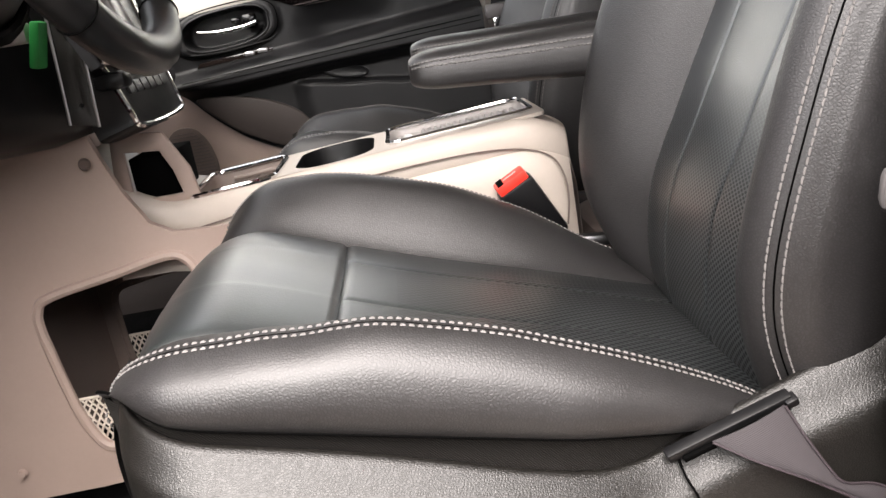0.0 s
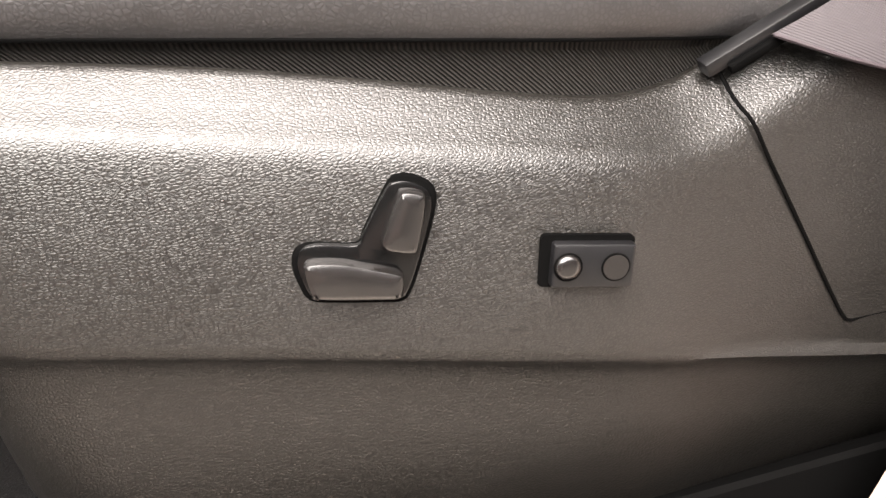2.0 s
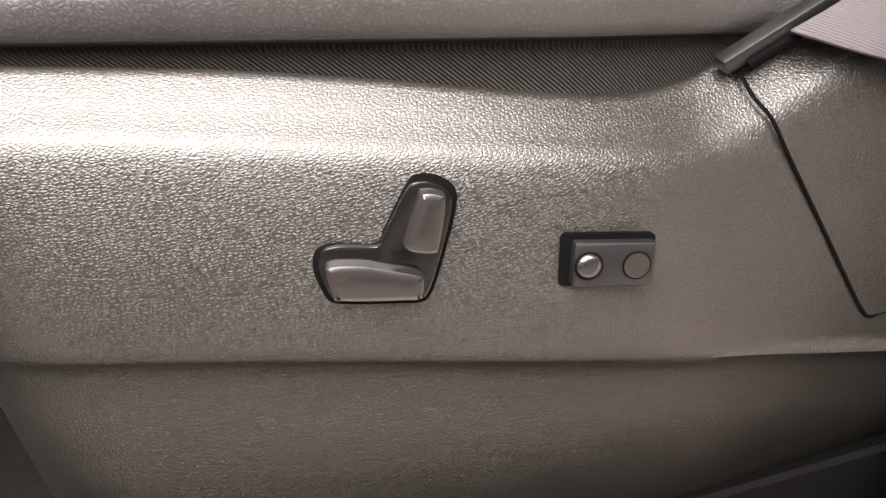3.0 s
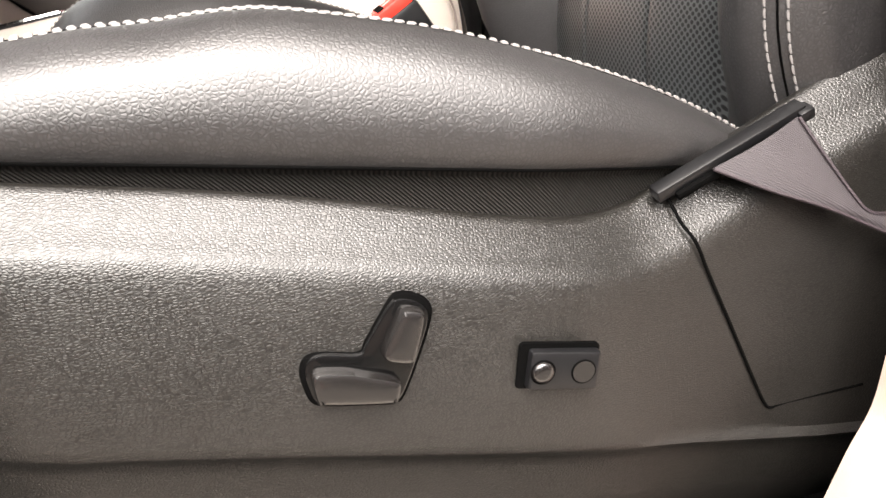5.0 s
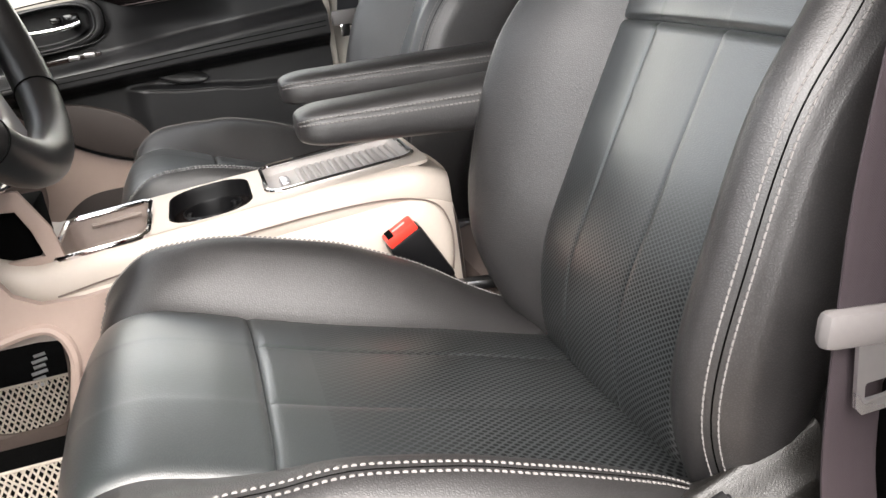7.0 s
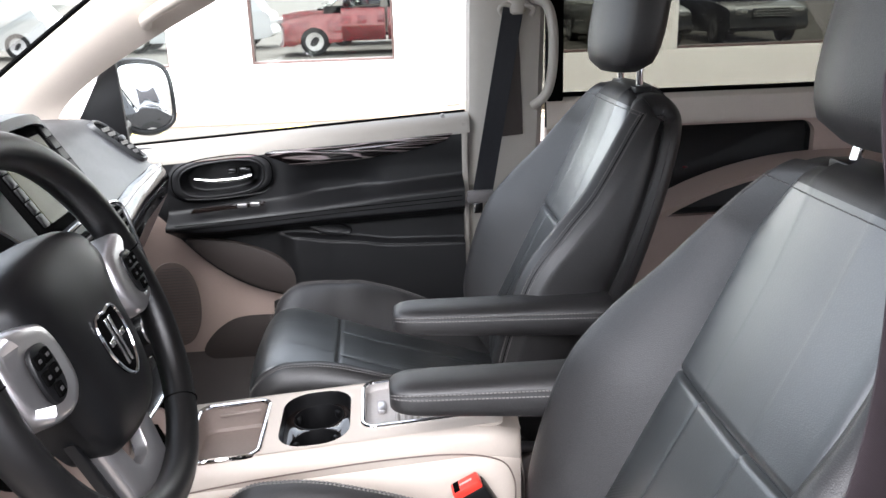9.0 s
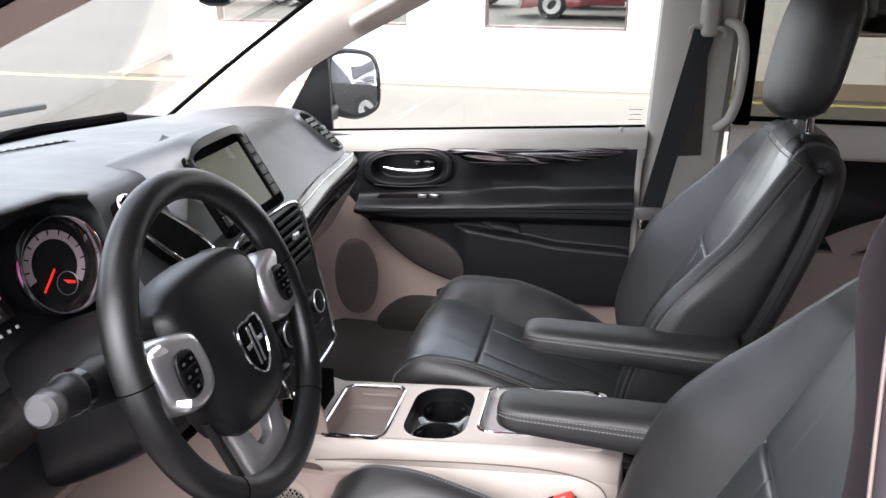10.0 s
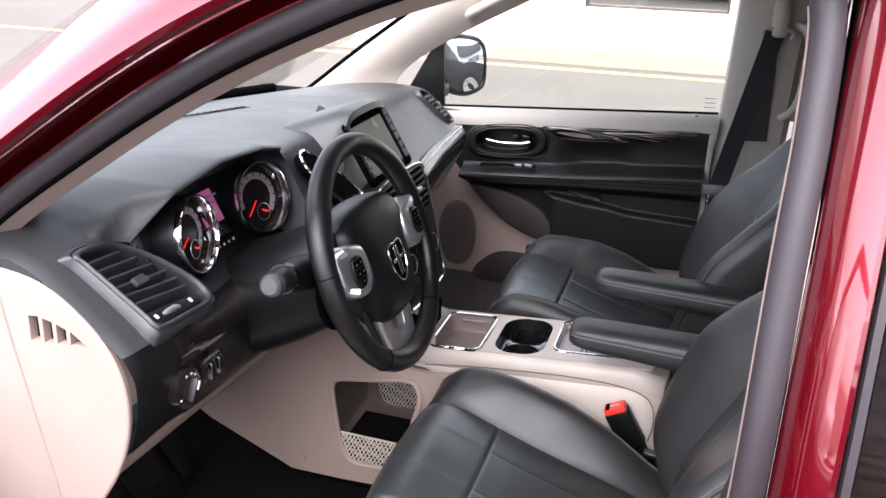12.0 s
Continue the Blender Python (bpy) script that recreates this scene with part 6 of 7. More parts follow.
fork = [(-0.060, -0.070), (-0.036, -0.076), (-0.026, -0.104), (-0.017, -0.130), (-0.010, -0.136), (0.010, -0.136), (0.017, -0.130), (0.026, -0.104), (0.036, -0.076), (0.060, -0.070),
        (0.055, -0.105), (0.050, -0.140), (0.046, -0.166), (0.0, -0.171), (-0.046, -0.166), (-0.050, -0.140), (-0.055, -0.105)]
part("lower_spoke", prism(fork, 0.014, WM @ Matrix.Translation((0, 0, -0.024)), r=0.004), M_SILVER, wheel, "satin silver forked lower spoke")
for s in (-1, 1):
    part("spoke_shoulder", prism([(s * 0.0635, -0.072), (s * 0.0585, -0.106), (s * 0.053, -0.142), (s * 0.050, -0.166), (s * 0.058, -0.168), (s * 0.066, -0.110), (s * 0.072, -0.070)], 0.010, WM @ Matrix.Translation((0, 0, -0.030)), r=0.003), M_BLACK, wheel)
part("hub_back", loft([[WM @ Vector((u * k, v * k - 0.006, h)) for u, v in ring_of(0, 0, 0.078, 0.082, 32)] for k, h in ((1.0, -0.030), (0.96, -0.060), (0.85, -0.085))]), M_BLACK, wheel, "black hub shroud")
col = thing("steering_column", (0.0, -0.392, 1.08), "black plastic steering column cover with a stalk", "steering column")
rings = []
for k, (x, z, ry, rz) in enumerate(((0.105, 1.160, 0.070, 0.062), (0.07, 1.142, 0.085, 0.075), (0.02, 1.118, 0.092, 0.082), (-0.04, 1.09, 0.095, 0.085), (-0.09, 1.07, 0.095, 0.085))):
    rings.append([(x - 0.3 * (rz * math.sin(a)) * 0.5, -0.392 + ry * math.copysign(abs(math.cos(a)) ** 0.7, math.cos(a)), z + rz * math.copysign(abs(math.sin(a)) ** 0.7, math.sin(a))) for a in [2 * math.pi * j / 28 for j in range(28)]])
part("column_cover", loft(rings), M_BLACK, col)
part("column_ring", tube([(0.085, -0.392 + 0.098 * math.cos(a), 1.150 + 0.090 * math.sin(a)) for a in [2 * math.pi * j / 28 for j in range(28)]], 0.006, 8, closed=True), M_GAP, col)
stk = part("stalk", tube([(0.055, -0.46, 1.165), (0.060, -0.52, 1.185), (0.066, -0.565, 1.196), (0.071, -0.590, 1.202)], [0.026, 0.024, 0.0175, 0.0170], 18), M_BLACK, col)
part("stalk_collar", tube([(0.0635, -0.545, 1.1915), (0.0650, -0.556, 1.1945)], [0.0215, 0.0205], 20), M_PIANO, stk)
part("stalk_knob", tube([(0.071, -0.588, 1.2015), (0.073, -0.602, 1.205), (0.0735, -0.606, 1.206)], [0.0150, 0.0148, 0.011], 20), M_MIDGREY, stk, "grey stalk end cap")

# ---- front passenger door ----
door = thing("door_1", (0.26, 0.80, 0.55), "black and beige front passenger door with chrome handle and gloss strip", "door", kind="structure")
def belt_z(x):
    return 1.133 + 0.060 * (x + 0.10)
def sweep_z(x):
    return lerp([(-0.16, 1.03), (-0.07, 0.925), (-0.03, 0.880), (0.005, 0.848), (0.05, 0.815), (0.113, 0.785), (0.2, 0.762), (0.3, 0.750), (0.42, 0.745), (0.60, 0.746)], x)
def bump(a, b, x, s):
    k = min(1.0, max(0.0, (x - a) / s)) * min(1.0, max(0.0, (b - x) / s))
    return k * k * (3 - 2 * k)
def ramp(a, b, x):
    k = min(1.0, max(0.0, (x - a) / (b - a)))
    return k * k * (3 - 2 * k)
ARM_TOP = [(-0.09, 0.970), (0.09, 0.986), (0.25, 1.000), (0.40, 1.014), (0.60, 1.030)]
POCKET_Z = [(0.12, 0.930), (0.202, 0.9215), (0.277, 0.9095), (0.345, 0.9035), (0.40, 0.8945), (0.50, 0.8905), (0.60, 0.8880)]
ARM_LOW = [(-0.09, 0.940), (-0.014, 0.934), (0.2, 0.945), (0.39, 0.954), (0.60, 0.962)]
def handle_q(x, z, ru, rv, p=2.8):
    """1 on an oval round the inner door handle that follows the panel's slope."""
    return (abs(x - 0.039) / ru) ** p + (abs(z - 1.059 - 0.085 * (x - 0.039)) / rv) ** p
def panel_y(x, z):
    """The trim's face: handle bowl, scooped upper part, armrest ledge and the part below it."""
    y = 0.812
    at, al = lerp(ARM_TOP, x), lerp(ARM_LOW, x)
    y += 0.020 * ramp(0.16, 0.26, x) * ramp(0.42, 0.34, x) * ramp(1.085, 1.030, z) * ramp(at - 0.02, at + 0.012, z)
    y += 0.006 * ramp(0.14, 0.30, x) * ramp(1.105 + 0.06 * (x - 0.2), 1.060, z)
    y -= 0.012 * ramp(1.2, 0.7, handle_q(x, z, 0.116, 0.051))
    y += 0.040 * ramp(1.15, 0.72, handle_q(x, z, 0.090, 0.036))
    ledge = ramp(at + 0.014, at - 0.016, z) * ramp(al - 0.016, al + 0.012, z)
    y -= 0.050 * ledge
    below = ramp(al + 0.004, al - 0.010, z)
    y -= 0.012 * below
    y -= 0.026 * ramp(0.150, 0.200, x) * ramp(lerp(POCKET_Z, x) + 0.004, lerp(POCKET_Z, x) - 0.008, z)
    return y
rows = []
for i in range(121):
    x = -0.090 + 0.676 * i / 120
    z0, z1 = sweep_z(x), belt_z(x) - 0.040
    rows.append([(x, panel_y(x, z0 + (z1 - z0) * j / 120), z0 + (z1 - z0) * j / 120) for j in range(121)])
blk = part("door_panel", sheet(rows), M_DOORBLK, door, "black soft door panel with armrest", sharp=70)
part("pocket_edge", tube([(x, panel_y(x, z) - 0.0015, z) for x, z in [(0.196 + 0.38 * i / 30, lerp(POCKET_Z, 0.196 + 0.38 * i / 30) - 0.005) for i in range(31)]], 0.0016, 8), M_DOORBLK, blk, "raised pocket edge")
refl = part("door_reflector", loft([[(0.274 + 0.050 * k * math.cos(a), 0.7985 + dy, 0.9300 - 0.008 * math.cos(a) + 0.0145 * k * math.sin(a)) for a in [2 * math.pi * j / 32 for j in range(32)]] for k, dy in ((1.0, 0.004), (1.0, -0.001), (0.94, -0.003), (0.86, -0.001), (0.7, 0.001))]), M_DOORBLK, blk, "small dark oval door reflector")
part("front_filler", rbox(-0.185, 0.836, 0.93, 0.24, 0.02, 0.40, 0.004), M_DOORBLK, door, "black door edge filler")
for off, rad in ((0.020, 0.0010), (0.030, 0.0008)):
    part("armrest_seam", tube([(x, panel_y(x, lerp(ARM_TOP, x) * 0.3 + (0.985 + 0.030 * (x + 0.07) / 0.65) * 0.7 - off) - 0.0004, lerp(ARM_TOP, x) * 0.3 + (0.985 + 0.030 * (x + 0.07) / 0.65) * 0.7 - off) for x in [-0.07 + 0.65 * i / 30 for i in range(31)]], rad, 6), M_GAP, blk)
rows = [[(x, y, z) for y, z in ((0.862, belt_z(x) + 0.002), (0.845, belt_z(x) + 0.001), (0.825, belt_z(x) - 0.004), (0.814, belt_z(x) - 0.016), (0.811, belt_z(x) - 0.0405))] for x in [-0.22 + 0.825 * i / 20 for i in range(21)]]
part("upper_trim", sheet(rows), M_TRIMGREY, door, "light beige upper door trim")
part("window_gasket", tube([(x, 0.862, belt_z(x) + 0.003) for x in [-0.20 + 0.80 * i / 16 for i in range(17)]], 0.0042, 8), M_GAP, door, "black rubber window gasket")
part("door_edge", rbox(0.593, 0.838, 0.84, 0.014, 0.05, 0.64, 0.003), M_TRIMGREY, door, "grey-beige door edge")
part("lock_pin", tube([(0.545, 0.836, belt_z(0.545) - 0.006), (0.545, 0.834, belt_z(0.545) + 0.006)], [0.006, 0.004], 10), M_GREY, door)
rows = []
for i in range(40):
    x = -0.30 + 0.886 * i / 39
    zt = sweep_z(x) + 0.004
    rows.append([(x, (0.806 if x > -0.1 else 0.806 - 0.10 * (-0.1 - x)) - 0.008 * math.sin(math.pi * j / 12), 0.50 + (zt - 0.50) * j / 12) for j in range(13)])
low = part("lower_panel", sheet(rows), M_BEIGE, door, "beige lower door panel")
foot_z = [(-0.32, 0.80), (-0.24, 0.715), (-0.19, 0.633), (-0.13, 0.600), (-0.03, 0.572), (0.05, 0.560), (0.30, 0.545), (0.60, 0.545)]
part("kick_strip", sheet([[(x, y, z) for y, z in ((0.7955, lerp(foot_z, x)), (0.7900, lerp(foot_z, x) - 0.003), (0.7880, lerp(foot_z, x) - 0.02), (0.7885, 0.50))] for x in [-0.30 + 0.88 * i / 30 for i in range(31)]]), M_POCKET, low, "dark taupe carpeted door foot")
def oval(cu, cv, ru, rv, n=36, p=2.2):
    out = []
    for k in range(n):
        a = 2 * math.pi * k / n
        out.append((cu + ru * math.copysign(abs(math.cos(a)) ** (2 / p), math.cos(a)), cv + rv * math.copysign(abs(math.sin(a)) ** (2 / p), math.sin(a))))
    return out
spk_m = axes((0, 0.795, 0), (1, 0, 0), (0, 0, 1), (0, -1, 0))
grille = part("speaker_grille", prism(oval(-0.098, 0.765, 0.058, 0.104), 0.004, spk_m, r=0.0015), M_TAUPE_SHADE, low, "taupe slotted speaker grille")
# Slots are flush bars; the shade inside them is put into a darker taupe.
for i in range(26):
    z = 0.675 + 0.0072 * i
    hwid = 0.052 * math.sqrt(max(0.0, 1 - ((z - 0.765) / 0.098) ** 2))
    if hwid > 0.008:
        part("grille_slot", rbox(-0.098, 0.7905, z, 2 * hwid, 0.0016, 0.0026, 0.0), M_GRILLE, grille)
pocket_o = [tuple(p) for p in spline([(-0.045, 0.640), (-0.02, 0.685), (0.03, 0.720), (0.09, 0.728), (0.16, 0.722), (0.24, 0.70), (0.26, 0.66), (0.20, 0.628), (0.08, 0.612), (0.0, 0.615)], 4, closed=True)]
part("map_pocket", prism(pocket_o, 0.003, axes((0, 0.794, 0), (1, 0, 0), (0, 0, 1), (0, -1, 0)), r=0.001), M_POCKET, low, "dark brown map pocket recess")
lob = [tuple(p) for p in spline([(-0.055, 0.920), (0.0, 0.922), (0.08, 0.905), (0.15, 0.872), (0.19, 0.825), (0.20, 0.775), (0.12, 0.792), (0.05, 0.826), (0.0, 0.862)], 4, closed=True)]
part("front_pad", prism(lob, 0.014, axes((0, 0.794, 0), (1, 0, 0), (0, 0, 1), (0, -1, 0)), r=0.006), M_POCKET, blk, "dark brown pad")
# handle recess, lever, switches, gloss strip
DM = axes((0, 0.8085, 0), (1, 0, 0), (0, 0, 1), (0, -1, 0))
def on_handle(ru, rv, lift, n=48):
    out = []
    for k in range(n):
        a = 2 * math.pi * k / n
        u = 0.039 + ru * math.copysign(abs(math.cos(a)) ** (2 / 2.8), math.cos(a))
        v = 1.059 + 0.085 * (u - 0.039) + rv * math.copysign(abs(math.sin(a)) ** (2 / 2.8), math.sin(a))
        out.append(Vector((u, panel_y(u, v) - lift, v)))
    return out
rec = part("handle_bezel", tube(on_handle(0.094, 0.039, 0.0012), 0.0022, 8, closed=True), M_DOORBLK, door, "black handle surround")
part("handle_trim", tube([DM @ Vector((u, v, 0.012)) for u, v in spline([(-0.045, 1.0150), (0.02, 1.0130), (0.09, 1.0185), (0.128, 1.0230), (0.146, 1.034)], 5)], 0.0010, 6), M_DOORBLK, rec, "thin trim line")
part("bowl_lip", tube(on_handle(0.113, 0.049, 0.0), 0.0014, 6, closed=True), M_GAP, rec)
lev = spline([(-0.020, 1.060), (0.015, 1.055), (0.050, 1.055), (0.085, 1.058), (0.108, 1.064)], 6)
nl = len(lev) - 1
part("handle_lever", tube([DM @ Vector((p[0], p[1], 0.012)) for p in lev], [0.0022 + 0.0034 * math.sin(math.pi * (0.10 + 0.78 * i / nl)) for i in range(nl + 1)], 12), M_CHROME, rec, "chrome pull lever")
part("lever_root", rbox(0.092, 0.812, 1.067, 0.030, 0.022, 0.030, 0.006), M_PIANO, rec)
part("lock_slider", rbox(0.062, 0.818, 1.072, 0.020, 0.016, 0.012, 0.004), M_PIANO, rec)
swp = part("switch_panel", prism([(-0.034, 0.9855), (0.132, 0.998), (0.134, 1.005), (0.122, 1.008), (-0.026, 0.9965)], 0.006, DM @ Matrix.Translation((0, 0, 0.030)), r=0.002), M_GLOSS, door, "black window switch panel")
for u in (0.083, 0.112):
    part("window_switch", rbox(u, 0.7715, 1.0005 + 0.075 * (u - 0.083), 0.022, 0.008, 0.010, 0.003), M_SILVER, swp, "silver-edged window switch")
dec_o = [tuple(p) for p in spline([(0.142, 1.112), (0.25, 1.118), (0.40, 1.126), (0.545, 1.136), (0.562, 1.1335), (0.535, 1.117), (0.45, 1.098), (0.32, 1.083), (0.215, 1.079), (0.170, 1.092)], 5, closed=True)]
gu, gv = sum(p[0] for p in dec_o) / len(dec_o), sum(p[1] for p in dec_o) / len(dec_o)
part("gloss_strip", loft([[DM @ Vector((gu + (u - gu) * k, gv + (v - gv) * k, h)) for u, v in dec_o] for k, h in ((1.0, 0.0), (1.0, 0.003), (0.93, 0.0065), (0.75, 0.0095), (0.45, 0.0115), (0.1, 0.012))]), M_FLAME, door, "gloss black strip with pale flame figure")
gl = part("window_pane", prism([(-0.26, 1.11), (0.605, 1.165), (0.63, 1.56), (0.20, 1.56), (-0.05, 1.42), (-0.18, 1.32)], 0.004, axes((0, 0.872, 0), (1, 0, 0), (0, 0, 1), (0, -0.999, 0.0)), r=0.0), M_GLASS, door, "clear window pane")
gl.visible_shadow = False
part("sail_panel", prism([(-0.30, 1.14), (-0.165, 1.135), (-0.170, 1.325), (-0.185, 1.335)], 0.012, axes((0, 0.855, 0), (1, 0, 0), (0, 0, 1), (0, -1, 0)), r=0.003), M_BLACK, door, "black mirror sail panel")
for k in range(3):
    part("etched_mark", rbox(0.575, 0.8665, 1.192 + 0.012 * k, 0.030 - 0.006 * (k % 2), 0.0006, 0.0018, 0.0), M_GREY, gl)
# door mirror
mir = thing("door_mirror", (-0.13, 0.98, 1.20), "black door mirror with a curved glass", "door mirror")
mo = [tuple(p) for p in spline([(-0.087, 0.073), (-0.063, 0.095), (0.011, 0.093), (0.072, 0.075), (0.094, 0.033), (0.092, -0.050), (0.072, -0.083), (0.011, -0.096), (-0.052, -0.082), (-0.078, -0.058), (-0.090, 0.006)], 4, closed=True)]
MM = axes((-0.178, 1.0756, 1.217), (0.6112, 0.7915, 0), (0, 0, 1), (0.7915, -0.6112, 0)) @ Matrix.Rotation(radians(5), 4, "Y") @ Matrix.Rotation(radians(-4), 4, "X") @ Matrix.Translation((0, 0, 0.016))
cu = sum(p[0] for p in mo) / len(mo)
cv = sum(p[1] for p in mo) / len(mo)
rings = [[MM @ Vector((cu + (u - cu) * k, cv + (v - cv) * k, w - 0.04)) for u, v in mo] for k, w in ((0.3, -0.085), (0.75, -0.06), (0.97, -0.015), (1.02, 0.02), (0.97, 0.029), (0.89, 0.029), (0.85, 0.018))]
part("housing", loft(rings), M_BLACK, mir)
part("mirror_pane", loft([[MM @ Vector((cu + (u - cu) * k, cv + (v - cv) * k, -0.0165 + w)) for u, v in mo] for k, w in ((0.855, 0.0), (0.855, 0.002), (0.5, 0.0035), (0.02, 0.004))]), M_MIRROR, mir, "mirror glass")
part("mirror_arm", rbox(-0.235, 0.95, 1.150, 0.06, 0.16, 0.045, 0.012), M_BLACK, mir)

# ---- van shell ----
van = thing("minivan", (0.9, 0.0, 0.0), "dark red minivan body with beige pillar trim", "car")
# passenger A-pillar trim
ws = [(-0.60, 1.13), (-0.525, 1.187), (-0.375, 1.302), (-0.18, 1.442), (0.0, 1.565), (0.06, 1.60)]
inn = [(-0.33, 1.12), (-0.290, 1.222), (-0.215, 1.292), (-0.075, 1.375), (0.077, 1.452), (0.24, 1.535)]
a1, a2 = spline(ws, 6), spline(inn, 6)
part("pillar_trim", sheet([[(p[0] + (q[0] - p[0]) * k, 0.745 + 0.06 * k - 0.018 * math.sin(math.pi * k), p[1] + (q[1] - p[1]) * k) for k in (0, 0.12, 0.3, 0.5, 0.7, 0.88, 1.0)] for p, q in zip(a1, a2)], thick=0.01), M_BEIGE2, van, "light beige pillar trim")
part("windscreen_edge", tube([(p[0] - 0.004, 0.742, p[1] + 0.004) for p in a1], 0.006, 6), M_GAP, van)
gh = part("grab_handle", tube(spline([(-0.075, 0.775, 1.400), (-0.055, 0.735, 1.418), (0.03, 0.728, 1.462), (0.12, 0.735, 1.505), (0.14, 0.775, 1.515)], 5), 0.013, 10), M_BEIGE2, van, "light beige grab handle")
# driver A-pillar: inner trim, seal, red outer skin
open_c = spline([(-0.30, 1.240), (-0.20, 1.315), (-0.10, 1.381), (0.0, 1.444), (0.10, 1.500), (0.20, 1.547), (0.30, 1.586), (0.42, 1.618), (0.55, 1.629), (0.615, 1.622), (0.642, 1.59), (0.646, 1.50), (0.643, 1.40), (0.640, 1.21), (0.636, 1.0), (0.640, 0.80), (0.60, 0.55), (0.50, 0.44)], 6)
def pillar_y(z):
    """Lean of the body side above the sill."""
    return lerp([(0.4, -0.82), (0.9, -0.845), (1.2, -0.825), (1.4, -0.775), (1.6, -0.715), (1.75, -0.69)], z)
def offset2(curve, d):
    out = []
    for i, p in enumerate(curve):
        t = curve[min(i + 1, len(curve) - 1)] - curve[max(i - 1, 0)]
        t = t / np.linalg.norm(t)
        out.append(np.array((p[0] - t[1] * d, p[1] + t[0] * d)))
    return out
def rim_row(i, offs):
    """Points across the edge of the door opening: (offset from the opening, y against the lean)."""
    y0 = -0.722 if i < 54 else pillar_y(open_c[i][1])
    if 48 <= i < 60:
        y0 = -0.722 + (pillar_y(open_c[i][1]) + 0.722) * (i - 48) / 12
    return [(RINGS[d][i][0], y0 + dy, RINGS[d][i][1]) for d, dy in offs]
RINGS = {d: offset2(open_c, d) for d in (-0.018, -0.008, -0.006, -0.005, -0.004, -0.002, 0.004, 0.014, 0.022, 0.024, 0.026, 0.036, 0.040, 0.045, 0.058, 0.09, 0.14, 0.043, 0.050, 0.062, 0.078, 0.096, 0.118)}
NR = len(open_c)
part("door_seal", sheet([rim_row(i, [(-0.004, 0.004), (-0.002, -0.003), (0.004, -0.008), (0.014, -0.010), (0.022, -0.006), (0.024, 0.004)]) for i in range(NR)], thick=0.002), M_SEAL, van, "mauve-grey rubber door seal")
part("seal_lip", tube([rim_row(i, [(-0.005, 0.003)])[0] for i in range(0, 56)], 0.0032, 8), M_GAP, van)
part("inner_trim", sheet([rim_row(i, [(-0.006, 0.004), (-0.018, 0.028), (-0.008, 0.06), (0.022, 0.09)]) for i in range(0, 56)], thick=0.002), M_BEIGE, van, "beige pillar trim")
part("trim_edge", tube([rim_row(i, [(-0.005, 0.003)])[0] for i in range(60, NR)], 0.0010, 6), M_TAUPE_SHADE, van)
part("door_jamb", sheet([rim_row(i, [(0.024, 0.004), (0.026, 0.035), (0.036, 0.025), (0.040, -0.045)]) for i in range(0, 60)], thick=0.002), M_RED, van, "dark red painted door jamb")
part("side_frame", sheet([rim_row(i, [(0.040, -0.045), (0.043, -0.056), (0.050, -0.060), (0.062, -0.056), (0.078, -0.042), (0.096, -0.018), (0.118, 0.022), (0.14, 0.070)]) for i in range(0, 58)], thick=0.004), M_RED, van, "dark red painted door frame")
def leaned(cols, zs):
    return [[(x + 0.1 * (pillar_y(z) + 0.84) - 0.004 * (z - 1.3), y + pillar_y(z) + 0.84, z) for x, y in cols] for z in zs]
ZS = (0.40, 0.6, 0.8, 1.0, 1.1, 1.2, 1.3, 1.4, 1.5, 1.6, 1.68)
part("side_pillar", sheet(leaned(((0.6620, -0.838), (0.6635, -0.852), (0.668, -0.868), (0.676, -0.882), (0.686, -0.892), (0.697, -0.896), (0.7015, -0.894), (0.7030, -0.884)), ZS), thick=0.003), M_RED, van, "dark red painted centre pillar")
part("pillar_groove", sheet(leaned(((0.6540, -0.846), (0.6540, -0.800), (0.662, -0.800), (0.662, -0.840)), ZS), thick=0.001), M_GAP, van)
part("window_gasket", sheet(leaned(((0.704, -0.886), (0.705, -0.897), (0.711, -0.898), (0.712, -0.886)), [z for z in ZS if z > 1.05]), thick=0.002), M_SEAL, van)
part("side_window", sheet(leaned([(0.714 + 0.2 * k, -0.889) for k in range(6)], [z for z in ZS if 1.05 < z < 1.65]), thick=0.005), M_GLOSS, van, "dark tinted side window")
part("side_panel", rbox(1.9, -0.895, 0.72, 2.38, 0.03, 0.74, 0.01), M_RED, van, "dark red painted body side")
for sd_ in (-1, 1):
    part("front_wing", sheet([[(x, sd_ * (0.90 - 0.06 * (k / 6) ** 3 - 0.10 * max(0.0, -1.2 - x) ** 1.5), 0.30 + 0.125 * k - 0.10 * max(0.0, -1.2 - x)) for k in range(7)] for x in (-1.75, -1.5, -1.3, -1.0, -0.7, -0.5, -0.36)], thick=0.01), M_RED, van, "dark red painted wing")
    for wx in (-1.02, 2.05):
        wh = part("wheel", tube([(wx, sd_ * 0.72, 0.335), (wx, sd_ * 0.92, 0.335)], 0.335, 32), M_TYRE, van, "black tyre")
        part("rim", tube([(wx, sd_ * 0.90, 0.335), (wx, sd_ * 0.925, 0.335), (wx, sd_ * 0.915, 0.335)], [0.225, 0.215, 0.05], 24), M_SILVER, wh, "silver wheel rim")
part("bonnet", sheet([[(x, y, 1.02 + 0.03 * (1 - (y / 0.9) ** 2) - 0.14 * (-0.75 - x) - 0.10 * max(0.0, -1.5 - x) ** 1.5) for y in [-0.88 + 0.22 * j for j in range(9)]] for x in (-1.85, -1.7, -1.4, -1.1, -0.9, -0.80)], thick=0.01), M_RED, van, "dark red painted bonnet")
